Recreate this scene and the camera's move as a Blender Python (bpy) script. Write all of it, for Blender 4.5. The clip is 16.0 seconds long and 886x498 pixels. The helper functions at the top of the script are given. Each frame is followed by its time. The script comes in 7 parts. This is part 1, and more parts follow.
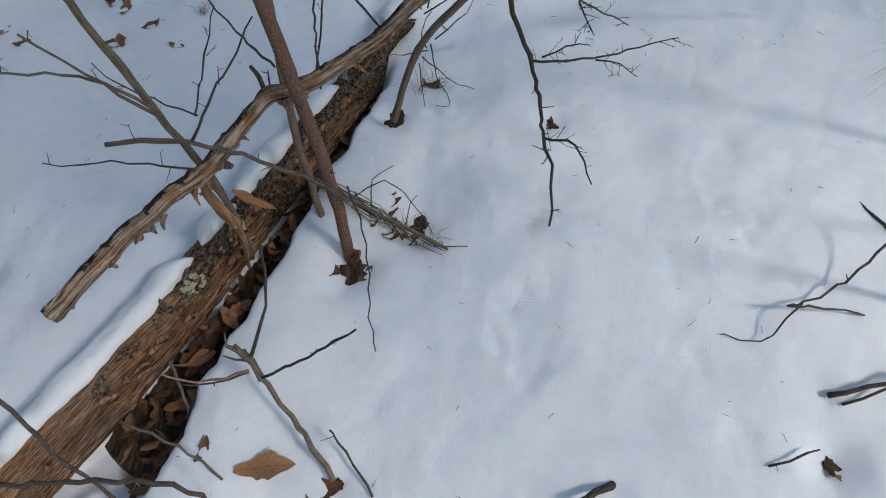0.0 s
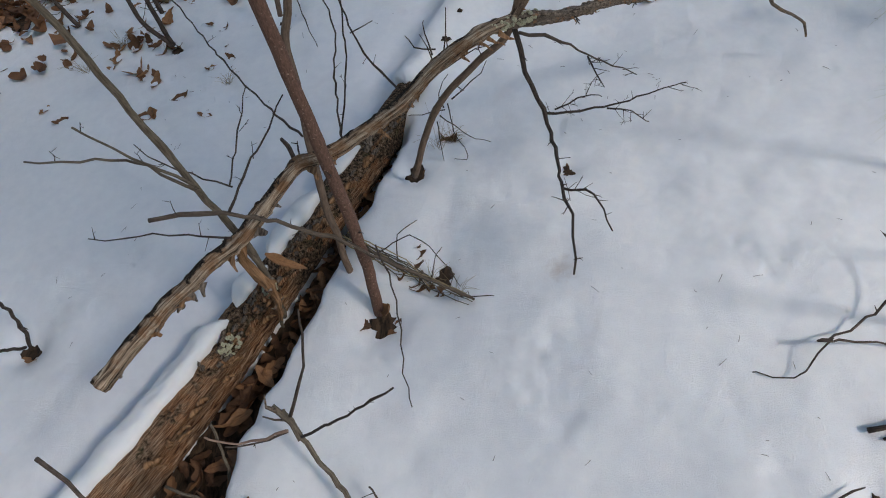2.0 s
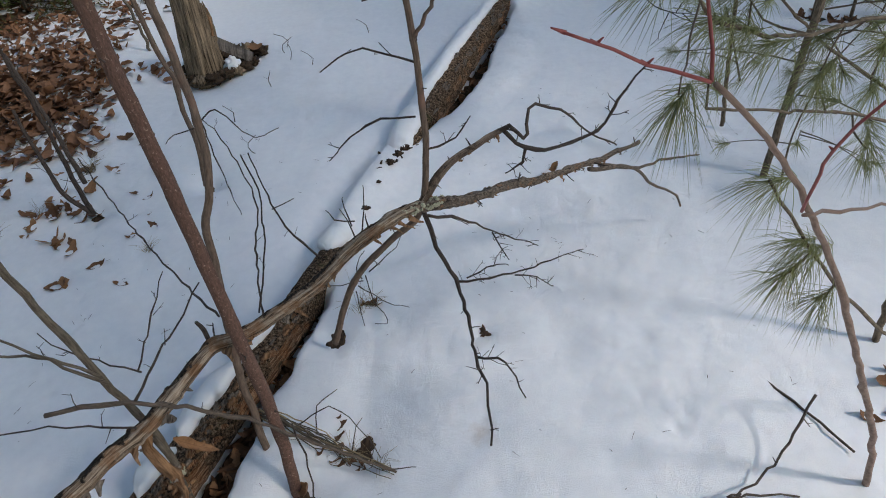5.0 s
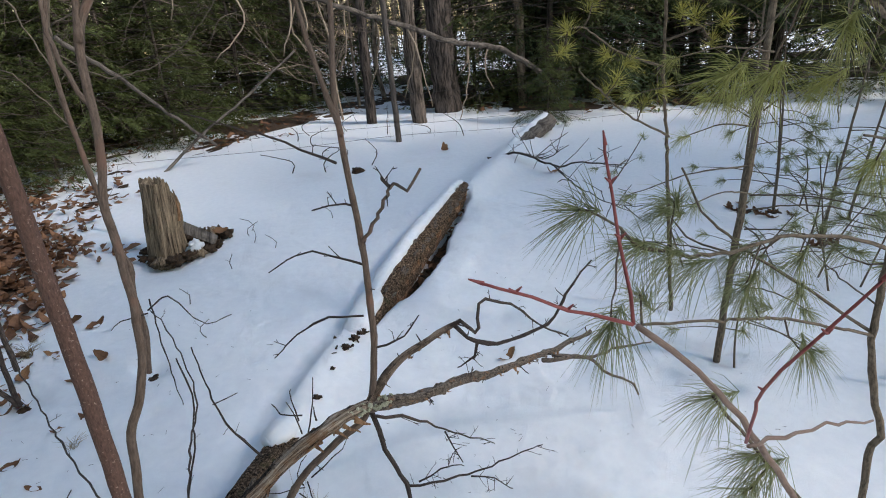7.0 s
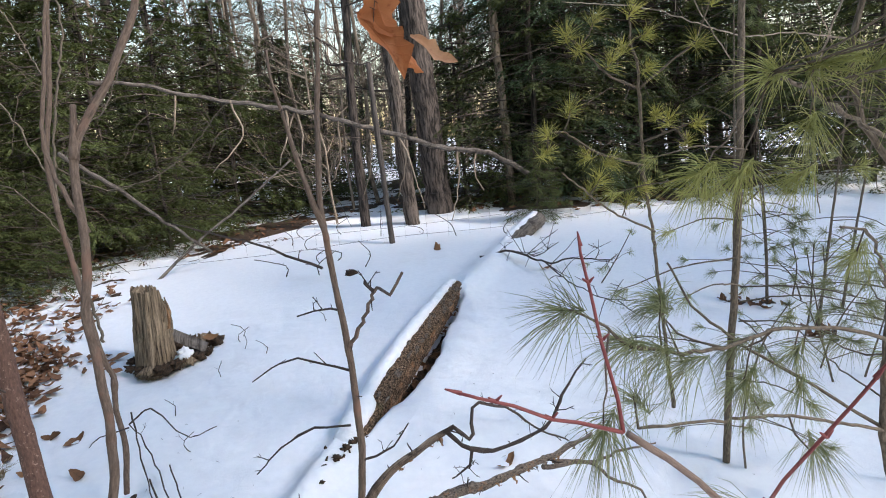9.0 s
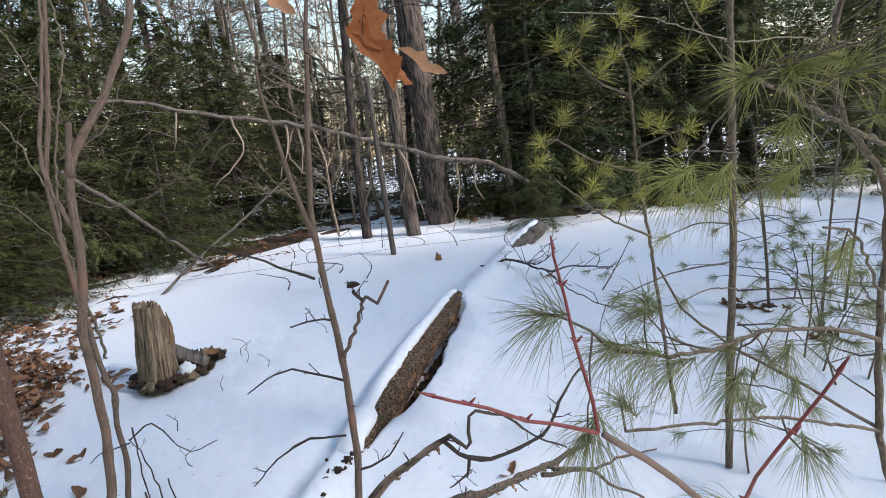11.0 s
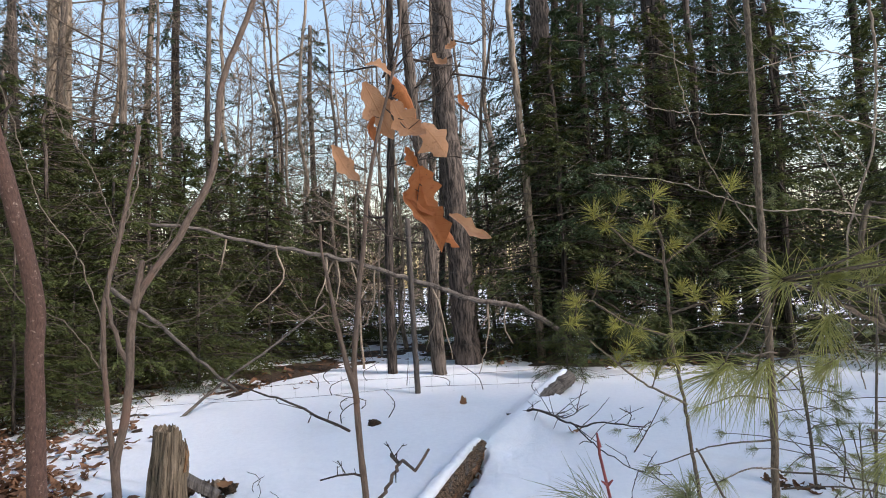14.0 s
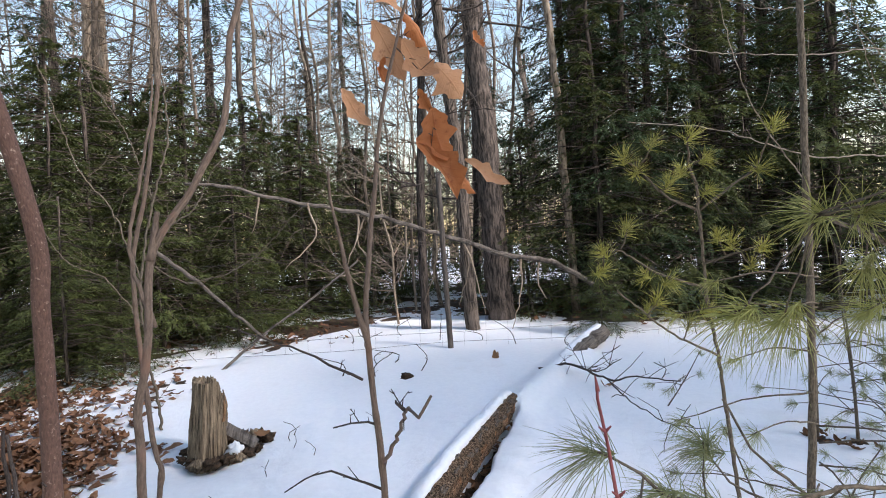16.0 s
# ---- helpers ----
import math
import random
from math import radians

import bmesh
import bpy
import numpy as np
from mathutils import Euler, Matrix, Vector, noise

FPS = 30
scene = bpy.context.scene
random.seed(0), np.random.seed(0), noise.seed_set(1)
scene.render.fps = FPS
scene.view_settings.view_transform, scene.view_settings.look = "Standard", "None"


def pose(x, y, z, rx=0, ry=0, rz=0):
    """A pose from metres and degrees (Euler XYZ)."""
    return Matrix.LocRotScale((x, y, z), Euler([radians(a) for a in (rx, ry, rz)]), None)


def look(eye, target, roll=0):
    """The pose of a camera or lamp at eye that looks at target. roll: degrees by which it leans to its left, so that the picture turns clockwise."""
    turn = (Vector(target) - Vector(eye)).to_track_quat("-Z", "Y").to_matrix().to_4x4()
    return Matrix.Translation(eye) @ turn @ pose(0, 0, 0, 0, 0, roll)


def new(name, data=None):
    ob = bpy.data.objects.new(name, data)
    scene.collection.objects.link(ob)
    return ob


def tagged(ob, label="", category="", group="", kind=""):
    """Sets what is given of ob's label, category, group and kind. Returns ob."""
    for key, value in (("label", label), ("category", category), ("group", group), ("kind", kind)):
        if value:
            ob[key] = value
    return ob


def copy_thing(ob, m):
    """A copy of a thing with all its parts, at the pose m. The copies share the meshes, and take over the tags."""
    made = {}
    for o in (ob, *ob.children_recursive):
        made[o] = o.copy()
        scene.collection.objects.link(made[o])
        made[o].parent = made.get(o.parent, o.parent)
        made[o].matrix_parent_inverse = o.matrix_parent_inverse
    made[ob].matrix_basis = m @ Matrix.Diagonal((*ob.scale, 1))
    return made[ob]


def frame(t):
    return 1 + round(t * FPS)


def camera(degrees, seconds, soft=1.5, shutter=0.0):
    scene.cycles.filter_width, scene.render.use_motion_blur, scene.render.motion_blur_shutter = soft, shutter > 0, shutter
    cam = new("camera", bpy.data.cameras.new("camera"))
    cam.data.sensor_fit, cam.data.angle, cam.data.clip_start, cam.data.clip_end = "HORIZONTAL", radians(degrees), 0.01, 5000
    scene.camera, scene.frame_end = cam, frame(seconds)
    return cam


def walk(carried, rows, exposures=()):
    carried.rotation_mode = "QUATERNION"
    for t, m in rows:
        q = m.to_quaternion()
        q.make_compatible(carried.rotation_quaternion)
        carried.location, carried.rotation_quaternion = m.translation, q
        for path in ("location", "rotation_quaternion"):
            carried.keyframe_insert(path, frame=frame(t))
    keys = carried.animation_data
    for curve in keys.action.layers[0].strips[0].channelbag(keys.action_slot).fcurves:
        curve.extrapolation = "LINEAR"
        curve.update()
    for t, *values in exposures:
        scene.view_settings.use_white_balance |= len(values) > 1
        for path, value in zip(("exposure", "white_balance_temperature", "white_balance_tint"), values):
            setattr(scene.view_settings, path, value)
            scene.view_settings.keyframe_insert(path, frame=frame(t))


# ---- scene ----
cam = camera(75.5, 16.0, 1.0)
PATH = [
    (0, (0.1460, 0.1429, 1.4890), (-0.0407, 1.3160, -0.1200), -9.73),
    (0.5, (0.1381, 0.1483, 1.4912), (-0.0843, 1.3156, -0.1176), -10.30),
    (1, (0.1369, 0.1448, 1.5023), (-0.0984, 1.3266, -0.0939), -13.47),
    (1.5, (0.1505, 0.1458, 1.5219), (-0.0829, 1.3620, -0.0486), -14.60),
    (2, (0.1298, 0.1470, 1.5532), (-0.1101, 1.4253, 0.0338), -13.93),
    (2.5, (0.1074, 0.1399, 1.5825), (-0.1254, 1.4977, 0.1326), -12.80),
    (3, (0.0882, 0.1417, 1.6085), (-0.1049, 1.5907, 0.2435), -11.46),
    (3.5, (0.1116, 0.1550, 1.6293), (0.0282, 1.6732, 0.3301), -10.00),
    (3.7, (0.1293, 0.1589, 1.6351), (0.0958, 1.6925, 0.3518), -9.53),
    (5.8, (0.2080, 0.1918, 1.6774), (0.3340, 1.8768, 0.6073), -5.98),
    (6, (0.2148, 0.2009, 1.6830), (0.3779, 1.9222, 0.6776), -5.57),
    (6.5, (0.2255, 0.2078, 1.6943), (0.4546, 2.0292, 0.9006), -4.70),
    (7, (0.2483, 0.2245, 1.7131), (0.5023, 2.0771, 1.0035), -4.48),
    (7.5, (0.2750, 0.2565, 1.7103), (0.5502, 2.1310, 1.0695), -4.44),
    (8, (0.2770, 0.2548, 1.7072), (0.5783, 2.1571, 1.1680), -4.64),
    (8.5, (0.2707, 0.2454, 1.7062), (0.5842, 2.1698, 1.2609), -5.09),
    (9, (0.2729, 0.2353, 1.7146), (0.5841, 2.1737, 1.3329), -5.76),
    (11.5, (0.3186, 0.2143, 1.7075), (0.6335, 2.1597, 1.3665), -7.29),
    (12, (0.3376, 0.2102, 1.7109), (0.7562, 2.1346, 1.3622), -7.48),
    (12.5, (0.3441, 0.2071, 1.7140), (0.8166, 2.1246, 1.3978), -6.85),
    (13, (0.3098, 0.2123, 1.7370), (0.7187, 2.1686, 1.6620), -4.09),
    (13.5, (0.2711, 0.1862, 1.7614), (0.5911, 2.1591, 1.8339), -2.67),
    (14, (0.2633, 0.1652, 1.7790), (0.5155, 2.1450, 1.9094), -2.71),
    (14.5, (0.2555, 0.1499, 1.7860), (0.4881, 2.1305, 1.9385), -3.91),
    (15, (0.2676, 0.1555, 1.7811), (0.4802, 2.1386, 1.9299), -4.26),
    (15.5, (0.2926, 0.1798, 1.7718), (0.4573, 2.1703, 1.8759), -4.10),
    (16, (0.3273, 0.2186, 1.7480), (0.4464, 2.2150, 1.7378), -3.31),
]
EXPOSE = [(0.0, 0.02, 6200, 12), (1.0, 0.0, 6350, 13), (2.0, -0.03, 6500, 13), (3.5, 0.0, 6450, 13), (6.0, 0.16, 6250, 12), (7.0, 0.40, 6200, 12), (8.5, 0.88, 6200, 15), (11.5, 0.76, 6150, 15), (12.5, 0.70, 6150, 15), (13.5, 0.6, 6200, 17), (14.5, 0.9, 6450, 18), (16.0, 0.88, 6250, 17)]
walk(cam, [(t, look(eye, target, roll)) for t, eye, target, roll in PATH], EXPOSE)

# ---- light ----
SUN_TO = Vector((0.80, -0.45, 0.80)).normalized()
world = bpy.data.worlds.new("winter_sky")
scene.world = world
world.use_nodes = True
wn = world.node_tree
wn.nodes.clear()
sky = wn.nodes.new("ShaderNodeTexSky")
sky.sky_type = "NISHITA"
sky.sun_disc = False
sky.sun_elevation = math.asin(SUN_TO.z)
sky.sun_rotation = math.atan2(SUN_TO.x, SUN_TO.y)
sky.air_density, sky.dust_density, sky.ozone_density = 1.9, 0.8, 1.0
bg = wn.nodes.new("ShaderNodeBackground")
bg.inputs["Strength"].default_value = 0.15
wout = wn.nodes.new("ShaderNodeOutputWorld")
wn.links.new(sky.outputs[0], bg.inputs["Color"])
wn.links.new(bg.outputs[0], wout.inputs["Surface"])
sun_data = bpy.data.lights.new("sun", "SUN")
sun_data.energy, sun_data.angle, sun_data.color = 3.3, radians(8.5), (1.0, 0.94, 0.86)
sun = new("sun", sun_data)
sun.matrix_world = look(SUN_TO * 30, (0, 0, 0))


# ---- materials ----
def node_mat(name):
    m = bpy.data.materials.new(name)
    m.use_nodes = True
    nt = m.node_tree
    return m, nt, nt.nodes["Principled BSDF"]


def noise_node(nt, vec, scale, detail=6, rough=0.6, distortion=0.0):
    n = nt.nodes.new("ShaderNodeTexNoise")
    n.inputs["Scale"].default_value, n.inputs["Detail"].default_value = scale, detail
    n.inputs["Roughness"].default_value, n.inputs["Distortion"].default_value = rough, distortion
    nt.links.new(vec, n.inputs["Vector"])
    return n.outputs["Fac"]


def ramp_node(nt, fac, stops):
    r = nt.nodes.new("ShaderNodeValToRGB")
    els = r.color_ramp.elements
    while len(els) < len(stops):
        els.new(0.5)
    for e, (p, c) in zip(els, stops):
        e.position, e.color = p, (*c, 1)
    nt.links.new(fac, r.inputs["Fac"])
    return r.outputs["Color"]


def mix_node(nt, fac, a, b, mode="MIX"):
    m = nt.nodes.new("ShaderNodeMix")
    m.data_type, m.blend_type = "RGBA", mode
    for sock, v in ((m.inputs["Factor"], fac), (m.inputs["A"], a), (m.inputs["B"], b)):
        if isinstance(v, (int, float)):
            sock.default_value = v
        elif isinstance(v, tuple):
            sock.default_value = (*v, 1)
        else:
            nt.links.new(v, sock)
    return m.outputs["Result"]


def bump_node(nt, bsdf, fac, strength, dist):
    b = nt.nodes.new("ShaderNodeBump")
    b.inputs["Strength"].default_value, b.inputs["Distance"].default_value = strength, dist
    nt.links.new(fac, b.inputs["Height"])
    nt.links.new(b.outputs[0], bsdf.inputs["Normal"])
    return b


def coord(nt, kind, scale=(1, 1, 1)):
    tc = nt.nodes.new("ShaderNodeTexCoord")
    mp = nt.nodes.new("ShaderNodeMapping")
    mp.inputs["Scale"].default_value = scale
    nt.links.new(tc.outputs[kind], mp.inputs["Vector"])
    return mp.outputs[0]


def bark(name, dark, light, grain=90.0, stretch=0.12, rough=0.85, bump=0.5, patch=None, patch_at=0.62, patch_scale=9.0, vary=0.0, ends=(0.38, 0.62)):
    """Bark or wood: streaks along the stem, with a second colour in patches."""
    m, nt, b = node_mat(name)
    uv = coord(nt, "UV", (1, stretch, 1))
    fine = noise_node(nt, uv, grain, 8, 0.7)
    col = ramp_node(nt, fine, [(ends[0], dark), (ends[1], light)])
    if patch:
        ob = coord(nt, "Object")
        big = noise_node(nt, ob, patch_scale, 5, 0.65)
        mask = ramp_node(nt, big, [(patch_at - 0.06, (0, 0, 0)), (patch_at + 0.06, (1, 1, 1))])
        col = mix_node(nt, mask, col, patch)
    if vary:
        info = nt.nodes.new("ShaderNodeObjectInfo")
        mr = nt.nodes.new("ShaderNodeMapRange")
        mr.inputs["To Min"].default_value, mr.inputs["To Max"].default_value = 1 - vary, 1 + vary
        nt.links.new(info.outputs["Random"], mr.inputs["Value"])
        hs = nt.nodes.new("ShaderNodeHueSaturation")
        nt.links.new(mr.outputs[0], hs.inputs["Value"])
        nt.links.new(col, hs.inputs["Color"])
        col = hs.outputs[0]
    nt.links.new(col, b.inputs["Base Color"])
    b.inputs["Roughness"].default_value = rough
    b.inputs["Specular IOR Level"].default_value = 0.25
    bump_node(nt, b, fine, bump, 0.01)
    return m


def leafy(name, dark, light, rough=0.6, through_light=0.25, scale=30.0, veins=False):
    m, nt, b = node_mat(name)
    geo = nt.nodes.new("ShaderNodeNewGeometry")
    isl = ramp_node(nt, geo.outputs["Random Per Island"], [(0.0, dark), (1.0, light)])
    n = noise_node(nt, coord(nt, "Object"), scale, 5)
    col = mix_node(nt, 0.35, isl, ramp_node(nt, n, [(0.3, dark), (0.7, light)]))
    info = nt.nodes.new("ShaderNodeObjectInfo")
    mr = nt.nodes.new("ShaderNodeMapRange")
    mr.inputs["To Min"].default_value, mr.inputs["To Max"].default_value = 0.8, 1.2
    nt.links.new(info.outputs["Random"], mr.inputs["Value"])
    hs = nt.nodes.new("ShaderNodeHueSaturation")
    nt.links.new(mr.outputs[0], hs.inputs["Value"])
    nt.links.new(col, hs.inputs["Color"])
    col = hs.outputs[0]
    if veins:
        tc = nt.nodes.new("ShaderNodeTexCoord")
        sep = nt.nodes.new("ShaderNodeSeparateXYZ")
        nt.links.new(tc.outputs["UV"], sep.inputs[0])
        ab = nt.nodes.new("ShaderNodeMath")
        ab.operation = "ABSOLUTE"
        nt.links.new(sep.outputs["X"], ab.inputs[0])
        rib = ramp_node(nt, ab.outputs[0], [(0.012, (1, 1, 1)), (0.04, (0, 0, 0))])
        # side veins run outward and forward from the midrib
        sl = nt.nodes.new("ShaderNodeMath")
        sl.operation = "MULTIPLY_ADD"
        sl.inputs[1].default_value = -0.45
        nt.links.new(ab.outputs[0], sl.inputs[0])
        nt.links.new(sep.outputs["Y"], sl.inputs[2])
        wv = nt.nodes.new("ShaderNodeMath")
        wv.operation = "SINE"
        fr = nt.nodes.new("ShaderNodeMath")
        fr.operation = "MULTIPLY"
        fr.inputs[1].default_value = 50.0
        nt.links.new(sl.outputs[0], fr.inputs[0])
        nt.links.new(fr.outputs[0], wv.inputs[0])
        side = ramp_node(nt, wv.outputs[0], [(0.90, (0, 0, 0)), (0.99, (0.6, 0.6, 0.6))])
        vein = mix_node(nt, 1.0, rib, side, "ADD")
        blot = noise_node(nt, coord(nt, "Object"), 55, 6, 0.7)
        col = mix_node(nt, ramp_node(nt, blot, [(0.54, (0, 0, 0)), (0.70, (0.6, 0.6, 0.6))]), col, (dark[0] * 0.5, dark[1] * 0.5, dark[2] * 0.5))
        dim = nt.nodes.new("ShaderNodeMath")
        dim.operation = "MULTIPLY"
        dim.inputs[1].default_value = 0.45
        nt.links.new(vein, dim.inputs[0])
        col = mix_node(nt, dim.outputs[0], col, dark)
        bump_node(nt, b, mix_node(nt, 0.5, vein, blot), 0.5, 0.004)
    nt.links.new(col, b.inputs["Base Color"])
    b.inputs["Roughness"].default_value = rough
    b.inputs["Specular IOR Level"].default_value = 0.3
    tr = nt.nodes.new("ShaderNodeBsdfTranslucent")
    nt.links.new(col, tr.inputs["Color"])
    mx = nt.nodes.new("ShaderNodeMixShader")
    mx.inputs[0].default_value = through_light
    out = nt.nodes["Material Output"]
    nt.links.new(b.outputs[0], mx.inputs[1])
    nt.links.new(tr.outputs[0], mx.inputs[2])
    nt.links.new(mx.outputs[0], out.inputs["Surface"])
    return m


def snow_material():
    m, nt, b = node_mat("snow")
    ob = coord(nt, "Object")
    fine = noise_node(nt, ob, 260, 6, 0.7)
    mid = noise_node(nt, ob, 22, 6, 0.6)
    big = noise_node(nt, ob, 1.7, 5, 0.55)
    col = ramp_node(nt, mid, [(0.25, (0.80, 0.81, 0.83)), (0.7, (0.87, 0.875, 0.885))])
    dirt = ramp_node(nt, big, [(0.60, (0, 0, 0)), (0.78, (0.35, 0.35, 0.35))])
    col = mix_node(nt, dirt, col, (0.66, 0.64, 0.61))
    # a brown stain where twigs have bled into the snow
    for at, size in ((STAIN, 8.0),):
        away = nt.nodes.new("ShaderNodeVectorMath")
        away.operation = "DISTANCE"
        away.inputs[1].default_value = at
        nt.links.new(ob, away.inputs[0])
        mul = nt.nodes.new("ShaderNodeMath")
        mul.operation = "MULTIPLY_ADD"
        mul.inputs[1].default_value = size
        nt.links.new(away.outputs["Value"], mul.inputs[0])
        nt.links.new(noise_node(nt, ob, 16, 6, 0.7), mul.inputs[2])
        col = mix_node(nt, ramp_node(nt, mul.outputs[0], [(0.55, (0.4, 0.4, 0.4)), (0.95, (0, 0, 0))]), col, (0.45, 0.33, 0.24))
    nt.links.new(col, b.inputs["Base Color"])
    b.inputs["Roughness"].default_value = 0.55
    b.inputs["Specular IOR Level"].default_value = 0.3
    b.inputs["Subsurface Weight"].default_value = 0.25
    b.inputs["Subsurface Radius"].default_value = (0.02, 0.025, 0.03)
    b.inputs["Subsurface Scale"].default_value = 1.0
    add = nt.nodes.new("ShaderNodeMath")
    add.operation = "MULTIPLY_ADD"
    add.inputs[1].default_value = 0.75
    nt.links.new(fine, add.inputs[0])
    nt.links.new(mid, add.inputs[2])
    bump_node(nt, b, add.outputs[0], 0.6, 0.014)
    return m


def log_material():
    """Rotten log: fibrous bare wood low on the flank and near one end, dark bark and moss above."""
    m, nt, b = node_mat("rotten_log")
    uv = coord(nt, "UV", (1, 0.035, 1))
    fibre = noise_node(nt, uv, 380, 12, 0.8, 0.2)
    wood = ramp_node(nt, fibre, [(0.41, (0.026, 0.012, 0.008)), (0.46, (0.18, 0.078, 0.038)), (0.52, (0.43, 0.21, 0.10)), (0.61, (0.72, 0.50, 0.32))])
    grey = ramp_node(nt, noise_node(nt, coord(nt, "Object"), 6, 6, 0.65), [(0.42, (0, 0, 0)), (0.62, (0.75, 0.75, 0.75))])
    wood = mix_node(nt, grey, wood, ramp_node(nt, fibre, [(0.40, (0.025, 0.017, 0.013)), (0.49, (0.20, 0.135, 0.09)), (0.60, (0.58, 0.46, 0.34))]))
    ob = coord(nt, "Object")
    crumb = noise_node(nt, ob, 85, 10, 0.8)
    barkc = ramp_node(nt, crumb, [(0.42, (0.010, 0.008, 0.006)), (0.48, (0.085, 0.055, 0.034)), (0.55, (0.25, 0.16, 0.10)), (0.64, (0.52, 0.40, 0.28))])
    mossn = noise_node(nt, ob, 14, 5)
    moss = ramp_node(nt, mossn, [(0.58, (0, 0, 0)), (0.68, (0.5, 0.5, 0.5))])
    barkc = mix_node(nt, moss, barkc, (0.10, 0.10, 0.045))
    # where bark is left: along the length (v) and round the girth (u), both ragged
    sep = nt.nodes.new("ShaderNodeSeparateXYZ")
    tc = nt.nodes.new("ShaderNodeTexCoord")
    nt.links.new(tc.outputs["UV"], sep.inputs[0])
    rag = noise_node(nt, ob, 9, 7, 0.7)
    ln = nt.nodes.new("ShaderNodeMapRange")
    ln.inputs["From Min"].default_value, ln.inputs["From Max"].default_value = 1.00, 1.75
    ln.inputs["To Min"].default_value, ln.inputs["To Max"].default_value = -0.30, 0.10
    nt.links.new(sep.outputs["Y"], ln.inputs["Value"])
    add = nt.nodes.new("ShaderNodeMath")
    nt.links.new(rag, add.inputs[0])
    nt.links.new(ln.outputs[0], add.inputs[1])
    top = nt.nodes.new("ShaderNodeMath")
    top.operation = "SUBTRACT"
    top.inputs[1].default_value = 0.050
    nt.links.new(sep.outputs["X"], top.inputs[0])
    absn = nt.nodes.new("ShaderNodeMath")
    absn.operation = "ABSOLUTE"
    nt.links.new(top.outputs[0], absn.inputs[0])
    girth = nt.nodes.new("ShaderNodeMapRange")
    girth.inputs["From Min"].default_value, girth.inputs["From Max"].default_value = 0.02, 0.15
    girth.inputs["To Min"].default_value, girth.inputs["To Max"].default_value = 0.20, -0.10
    nt.links.new(absn.outputs[0], girth.inputs["Value"])
    add2 = nt.nodes.new("ShaderNodeMath")
    nt.links.new(add.outputs[0], add2.inputs[0])
    nt.links.new(girth.outputs[0], add2.inputs[1])
    mask = ramp_node(nt, add2.outputs[0], [(0.45, (0, 0, 0)), (0.51, (1, 1, 1))])
    col = mix_node(nt, mask, wood, barkc)
    nt.links.new(col, b.inputs["Base Color"])
    b.inputs["Roughness"].default_value = 0.9
    b.inputs["Specular IOR Level"].default_value = 0.2
    hgt = mix_node(nt, mask, ramp_node(nt, fibre, [(0, (0, 0, 0)), (1, (0.8, 0.8, 0.8))]), ramp_node(nt, crumb, [(0.2, (0.2, 0.2, 0.2)), (0.8, (1, 1, 1))]))
    bump_node(nt, b, hgt, 1.0, 0.02)
    return m


def dead_wood():
    """Weathered branch: grey-tan fibre, rotten orange patches, and dark bark left along one side."""
    m, nt, b = node_mat("dead_wood")
    fibre = noise_node(nt, coord(nt, "UV", (1, 0.05, 1)), 190, 10, 0.72, 0.3)
    wood = ramp_node(nt, fibre, [(0.40, (0.06, 0.041, 0.029)), (0.48, (0.27, 0.195, 0.135)), (0.60, (0.56, 0.455, 0.35))])
    ob = coord(nt, "Object")
    rot = ramp_node(nt, noise_node(nt, ob, 15, 6, 0.7), [(0.47, (0, 0, 0)), (0.58, (0.85, 0.85, 0.85))])
    wood = mix_node(nt, rot, wood, ramp_node(nt, fibre, [(0.35, (0.10, 0.045, 0.02)), (0.65, (0.36, 0.20, 0.105))]))
    crumb = noise_node(nt, ob, 120, 8, 0.75)
    dark = ramp_node(nt, crumb, [(0.4, (0.010, 0.008, 0.007)), (0.58, (0.065, 0.048, 0.036)), (0.74, (0.20, 0.16, 0.12))])
    sep = nt.nodes.new("ShaderNodeSeparateXYZ")
    tc = nt.nodes.new("ShaderNodeTexCoord")
    nt.links.new(tc.outputs["UV"], sep.inputs[0])
    off = nt.nodes.new("ShaderNodeMath")
    off.operation = "SUBTRACT"
    off.inputs[1].default_value = DARKSIDE
    nt.links.new(sep.outputs["X"], off.inputs[0])
    ab = nt.nodes.new("ShaderNodeMath")
    ab.operation = "ABSOLUTE"
    nt.links.new(off.outputs[0], ab.inputs[0])
    ma = nt.nodes.new("ShaderNodeMath")
    ma.operation = "MULTIPLY_ADD"
    ma.inputs[1].default_value = -9.0
    nt.links.new(ab.outputs[0], ma.inputs[0])
    nt.links.new(noise_node(nt, ob, 20, 7, 0.7), ma.inputs[2])
    mask = ramp_node(nt, ma.outputs[0], [(0.38, (0, 0, 0)), (0.43, (1, 1, 1))])
    nt.links.new(mix_node(nt, mask, wood, dark), b.inputs["Base Color"])
    b.inputs["Roughness"].default_value = 0.9
    b.inputs["Specular IOR Level"].default_value = 0.2
    bump_node(nt, b, mix_node(nt, mask, ramp_node(nt, fibre, [(0, (0, 0, 0)), (1, (0.7, 0.7, 0.7))]), ramp_node(nt, crumb, [(0.2, (0.3, 0.3, 0.3)), (0.8, (1, 1, 1))])), 1.0, 0.012)
    return m


